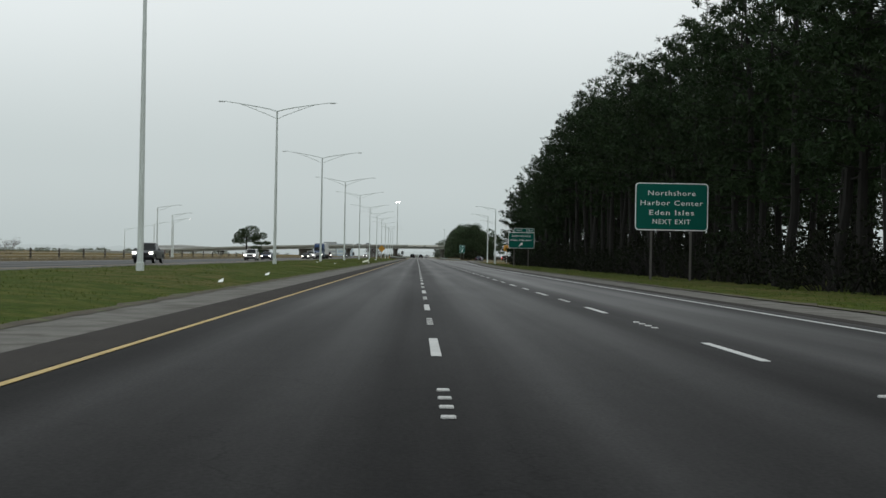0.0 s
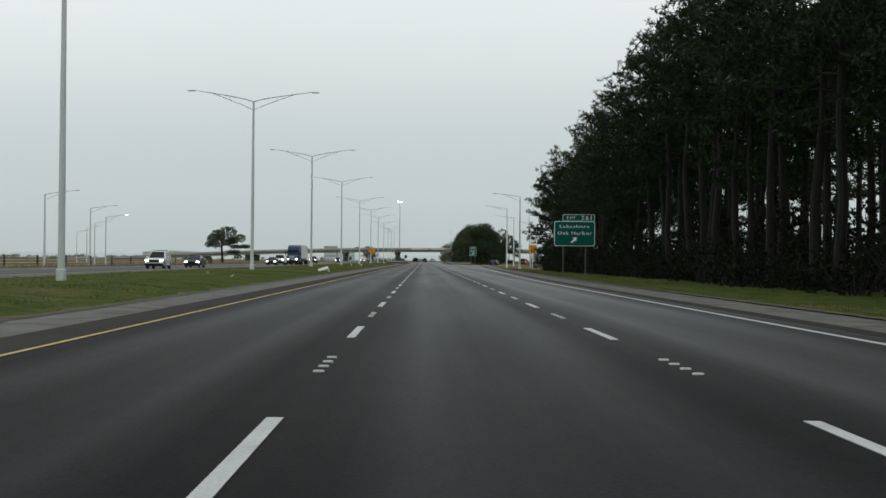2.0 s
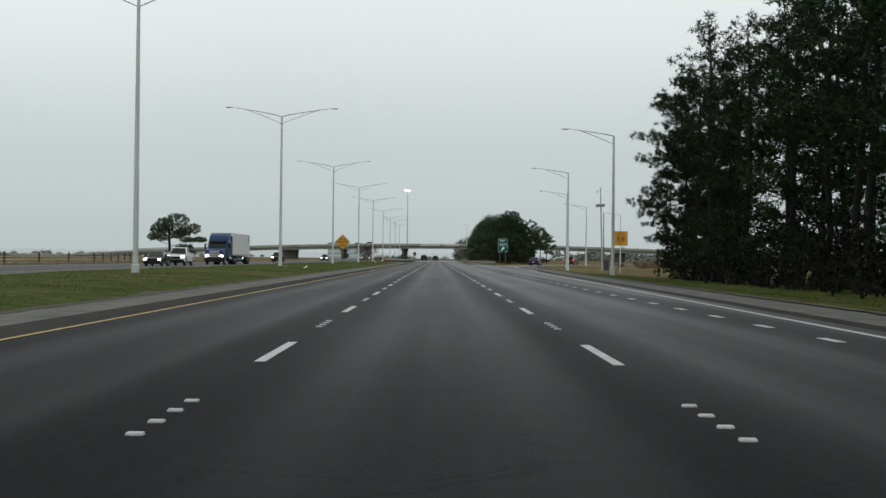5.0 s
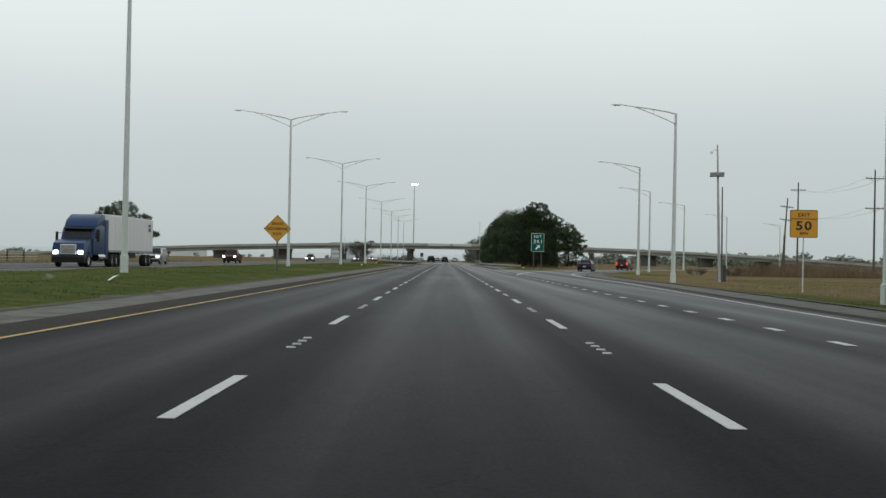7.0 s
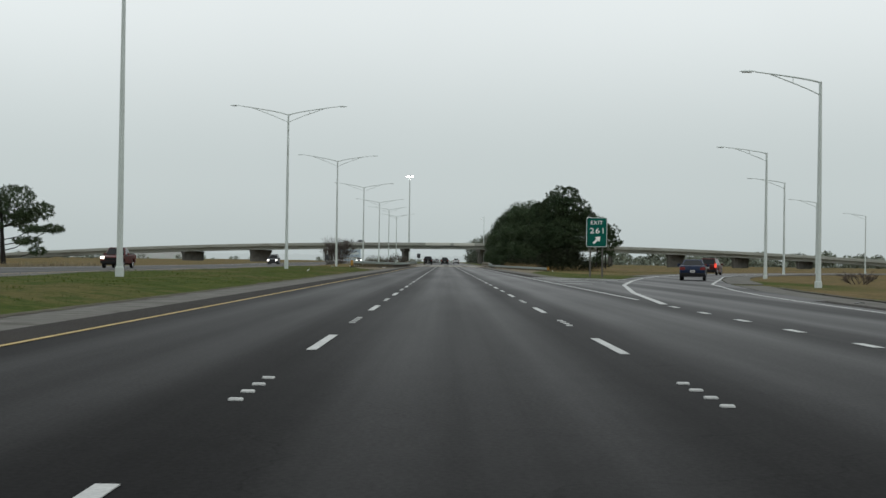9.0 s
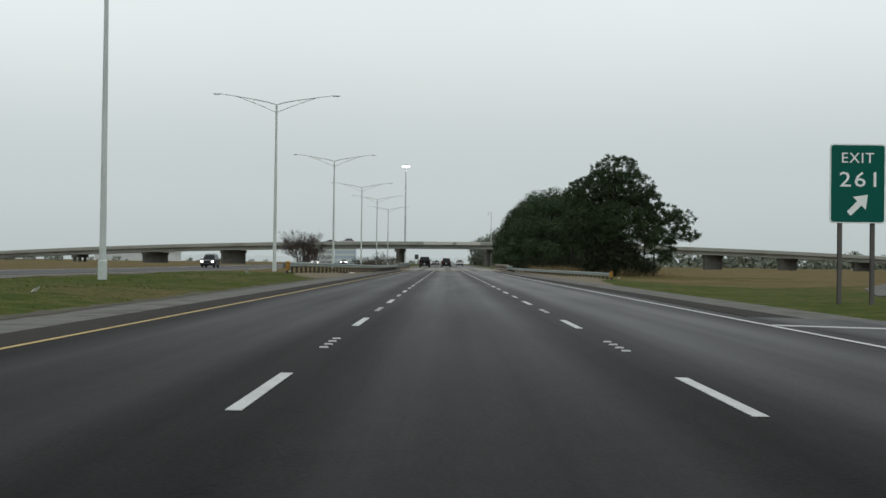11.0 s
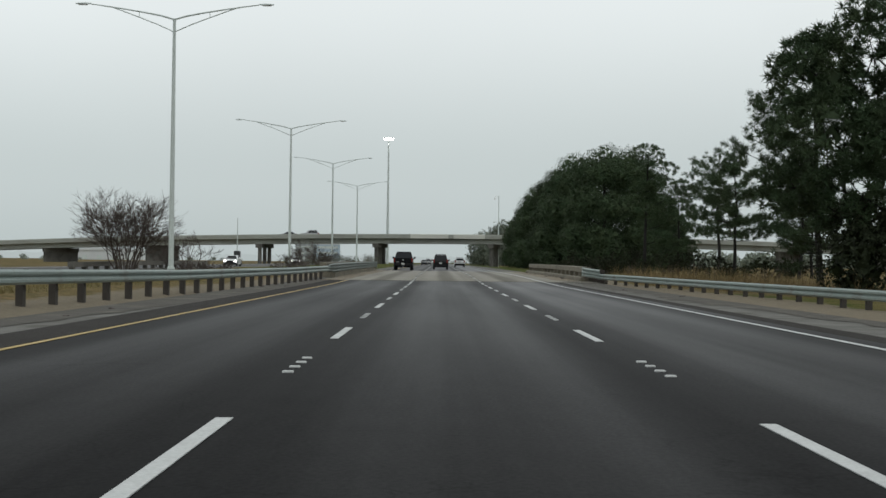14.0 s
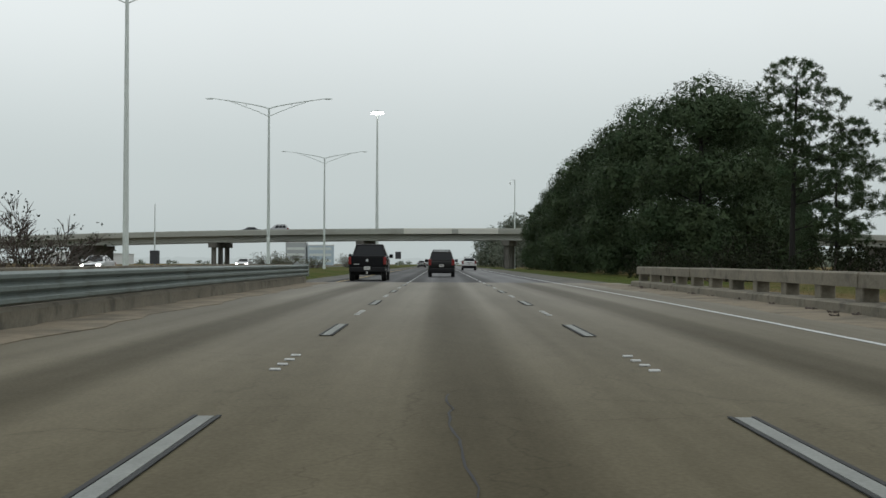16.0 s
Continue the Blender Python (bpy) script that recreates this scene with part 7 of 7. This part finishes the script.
for nm, x, w, h, skin in (("grey", -95, 6.6, 15.0, BLOCK_GREY), ("pale blue", -79, 8.0, 13.2, BLOCK_BLUE)):
    blk = thing("office_block", nm + " flat-roofed commercial block far beyond the overpass", "building", pose(x, 1390, -0.4), "far blocks")
    part("wall", MB().box(-w, w, -6, 6, 0, h), skin, blk)
    part("roof", MB().box(-w - 0.2, w + 0.2, -6.2, 6.2, h, h + 0.5), CLAD, blk)
    for k in range(3):
        part("window", MB().box(-w + 0.8, w - 0.8, -6.06, -6.0, 2.4 + 4.0 * k, 4.0 + 4.0 * k), GALV, blk)

# low line of woods far beyond everything, its mist painted in as emission
HAZE_GLOW = glow("haze_glow", (0.44, 0.495, 0.495), 1.0)
HAZE_GLOW.node_tree.nodes["Principled BSDF"].inputs["Base Color"].default_value = (0, 0, 0, 1)
HAZE_GLOW.node_tree.nodes["Principled BSDF"].inputs["Specular IOR Level"].default_value = 0
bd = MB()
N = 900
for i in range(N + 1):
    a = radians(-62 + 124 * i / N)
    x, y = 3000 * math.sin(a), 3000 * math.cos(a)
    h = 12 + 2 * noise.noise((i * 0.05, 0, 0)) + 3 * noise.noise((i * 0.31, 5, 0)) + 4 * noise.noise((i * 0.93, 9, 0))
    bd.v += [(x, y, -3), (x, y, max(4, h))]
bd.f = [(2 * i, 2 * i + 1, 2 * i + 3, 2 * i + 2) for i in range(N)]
structure("backdrop", bd, HAZE_GLOW, "pale misty line of distant woods on the horizon")

# dirt washed along the kerb of the bridge deck
structure("deck_dirt", MB().sweep([(-6.1 + 0.12 * math.sin(y * 0.6) - 0.1 * math.sin(y * 1.7), y, lift(y) + 0.012) for y in run(541, 600, 1.5)], [(-0.62, -0.01), (-0.62, 0.01), (0.15, 0.01), (0.5, 0.0), (0.5, -0.01)]), TAN_SAND, "sandy dirt washed against the bridge kerb", category="ground")

structure("deck_dirt_right", MB().sweep([(7.35 + 0.14 * math.sin(y * 0.5) + 0.08 * math.sin(y * 1.9), y, lift(y) + 0.012) for y in run(546, 600, 1.5)], [(-0.75, -0.01), (-0.6, 0.0), (-0.1, 0.012), (0.6, 0.02), (0.6, -0.01)]), TAN_SAND, "sandy dirt and grit along the parapet foot", category="ground")
for k in range(26):
    x, y = 7.75 - 0.5 * rw.random() ** 2, 547 + 46 * rw.random()
    wd = shrub("weed_tuft", "small dry weed growing in the dirt by the parapet", "weed", 0.16, 0.07, 10, 0.06, 300 + k, STRAW if k % 3 else SHRUB, "weeds", 5)
    wd.matrix_basis = pose(x, y, lift(y) + 0.02)
for k in range(10):
    s = -1 if k % 2 else 1
    x, y = (-7.6 + 1.0 * rw.random() if s < 0 else 6.9 + 1.2 * rw.random()), 470 + 70 * rw.random()
    wd = shrub("weed_tuft", "small dry weed growing at the shoulder edge", "weed", 0.14, 0.06, 10, 0.055, 340 + k, STRAW, "weeds", 5)
    wd.matrix_basis = pose(x, y, -0.01)

# ---- grit on the shoulders before the bridge, and the opposite bridge's railing ----
rj = random.Random(31)
for nm, xa, xb, y0, y1, lab in (("grit_left", -8.0, -6.24, 474, 549.0, "dark wet grit washed over the shoulder before the bridge"), ("grit_right", 7.0, 8.4, 478, 540.8, "dark grit and leaf mould along the shoulder edge")):
    ys = run(y0, y1, 1.2)
    inner = [(xb if xa < 0 else xa) + (rj.uniform(-0.25, 0.04) if xa < 0 else rj.uniform(-0.2, 0.35)) for _ in ys]
    outer = xa if xa < 0 else xb
    mb = MB()
    for k, (y, q) in enumerate(zip(ys, inner)):
        w = min(1.0, (k + 1) / 26)
        q = outer + (q - outer) * w
        mb.v += [(min(q, outer), y, lift(y) + 0.002), (max(q, outer), y, lift(y) + 0.002)]
    mb.f = [(2 * i, 2 * i + 1, 2 * i + 3, 2 * i + 2) for i in range(len(ys) - 1)]
    structure(nm, mb, GRIME, lab, category="ground")
opar = thing("bridge_parapet", "dark weathered concrete railing of the opposite canal bridge", "railing", None)
part("kerb", MB().sweep([(-22.6, y, lift(y)) for y in run(548, 593.5, 6)], [(-0.3, -0.4), (-0.3, 0.2), (0.3, 0.2), (0.3, -0.4)]), PIER_CONC, opar)
for k in range(8):
    ya = 548 + 5.69 * k
    part("top_beam", MB().sweep([(-22.6, y, lift(y)) for y in (ya + 0.01, ya + 2.85, ya + 5.68)], [(-0.17, 0.45), (-0.17, 0.76), (0.17, 0.76), (0.17, 0.45)]), PIER_CONC, opar)
for k in range(17):
    y = 548.4 + 2.79 * k
    part("post", MB().box(-22.74, -22.46, y - 0.22, y + 0.22, lift(y) + 0.18, lift(y) + 0.47), PIER_CONC, opar)

# ---- bare brown edge where the turf meets the shoulders ----
EDGE_DIRT = mat("turf_edge_dirt", (0.052, 0.042, 0.025), 0.95, 0, 0.35, 1.5, 0.6, 30, stain=((0.07, 0.085, 0.025), 1.4, 0.52))
for nm, s, y0, y1, lab in (("turf_edge_left", -1, -60, 452, "bare brown dirt where the median turf meets the shoulder"), ("turf_edge_right", 1, -60, 366, "bare brown dirt where the verge turf meets the shoulder")):
    ys = run(y0, y1, 0.8)
    mb = MB()
    for y in ys:
        x0 = 7.9 if s < 0 else edge_x(y) + 2.85
        a, c, d = s * (x0 - rj.uniform(0.0, 0.16)), s * (x0 + 0.15), s * (x0 + rj.uniform(0.25, 0.55))
        hi = ground_z(d, y) + bump_noise(d, y) * (1 - paved(d, y))
        mb.v += [(a, y, 0.001), (c, y, max(0.02, (hi + 0.03) * 0.5)), (d, y, hi + 0.025), (d + s * 0.05, y, hi - 0.1)]
    for i in range(len(ys) - 1):
        for k in range(3):
            q = (4 * i + k, 4 * i + k + 1, 4 * i + k + 5, 4 * i + k + 4)
            mb.f.append(q if s > 0 else q[::-1])
    structure(nm, mb, EDGE_DIRT, lab, category="ground")

# ---- joint and crack of the bridge deck ----
structure("deck_joint", strip([(0, DECK0 - 0.03), (0, DECK0 + 0.04)], 6.6, 8.6, 0.009, 0.01), TRIM, "dark open joint at the start of the bridge deck", category="road")
crack = MB()
x, y = -0.1, 541.7
while y < 548:
    w = rj.uniform(0.003, 0.011)
    crack.v += [(x - w, y, lift(y) + 0.0085), (x + w, y, lift(y) + 0.0085)]
    y += rj.uniform(0.12, 0.4)
    x += rj.uniform(-0.04, 0.04) + (-0.1 - x) * 0.15
crack.f = [(2 * i, 2 * i + 1, 2 * i + 3, 2 * i + 2) for i in range(len(crack.v) // 2 - 1)]
structure("deck_crack", crack, TRIM, "jagged dark crack running along the concrete deck", category="road")
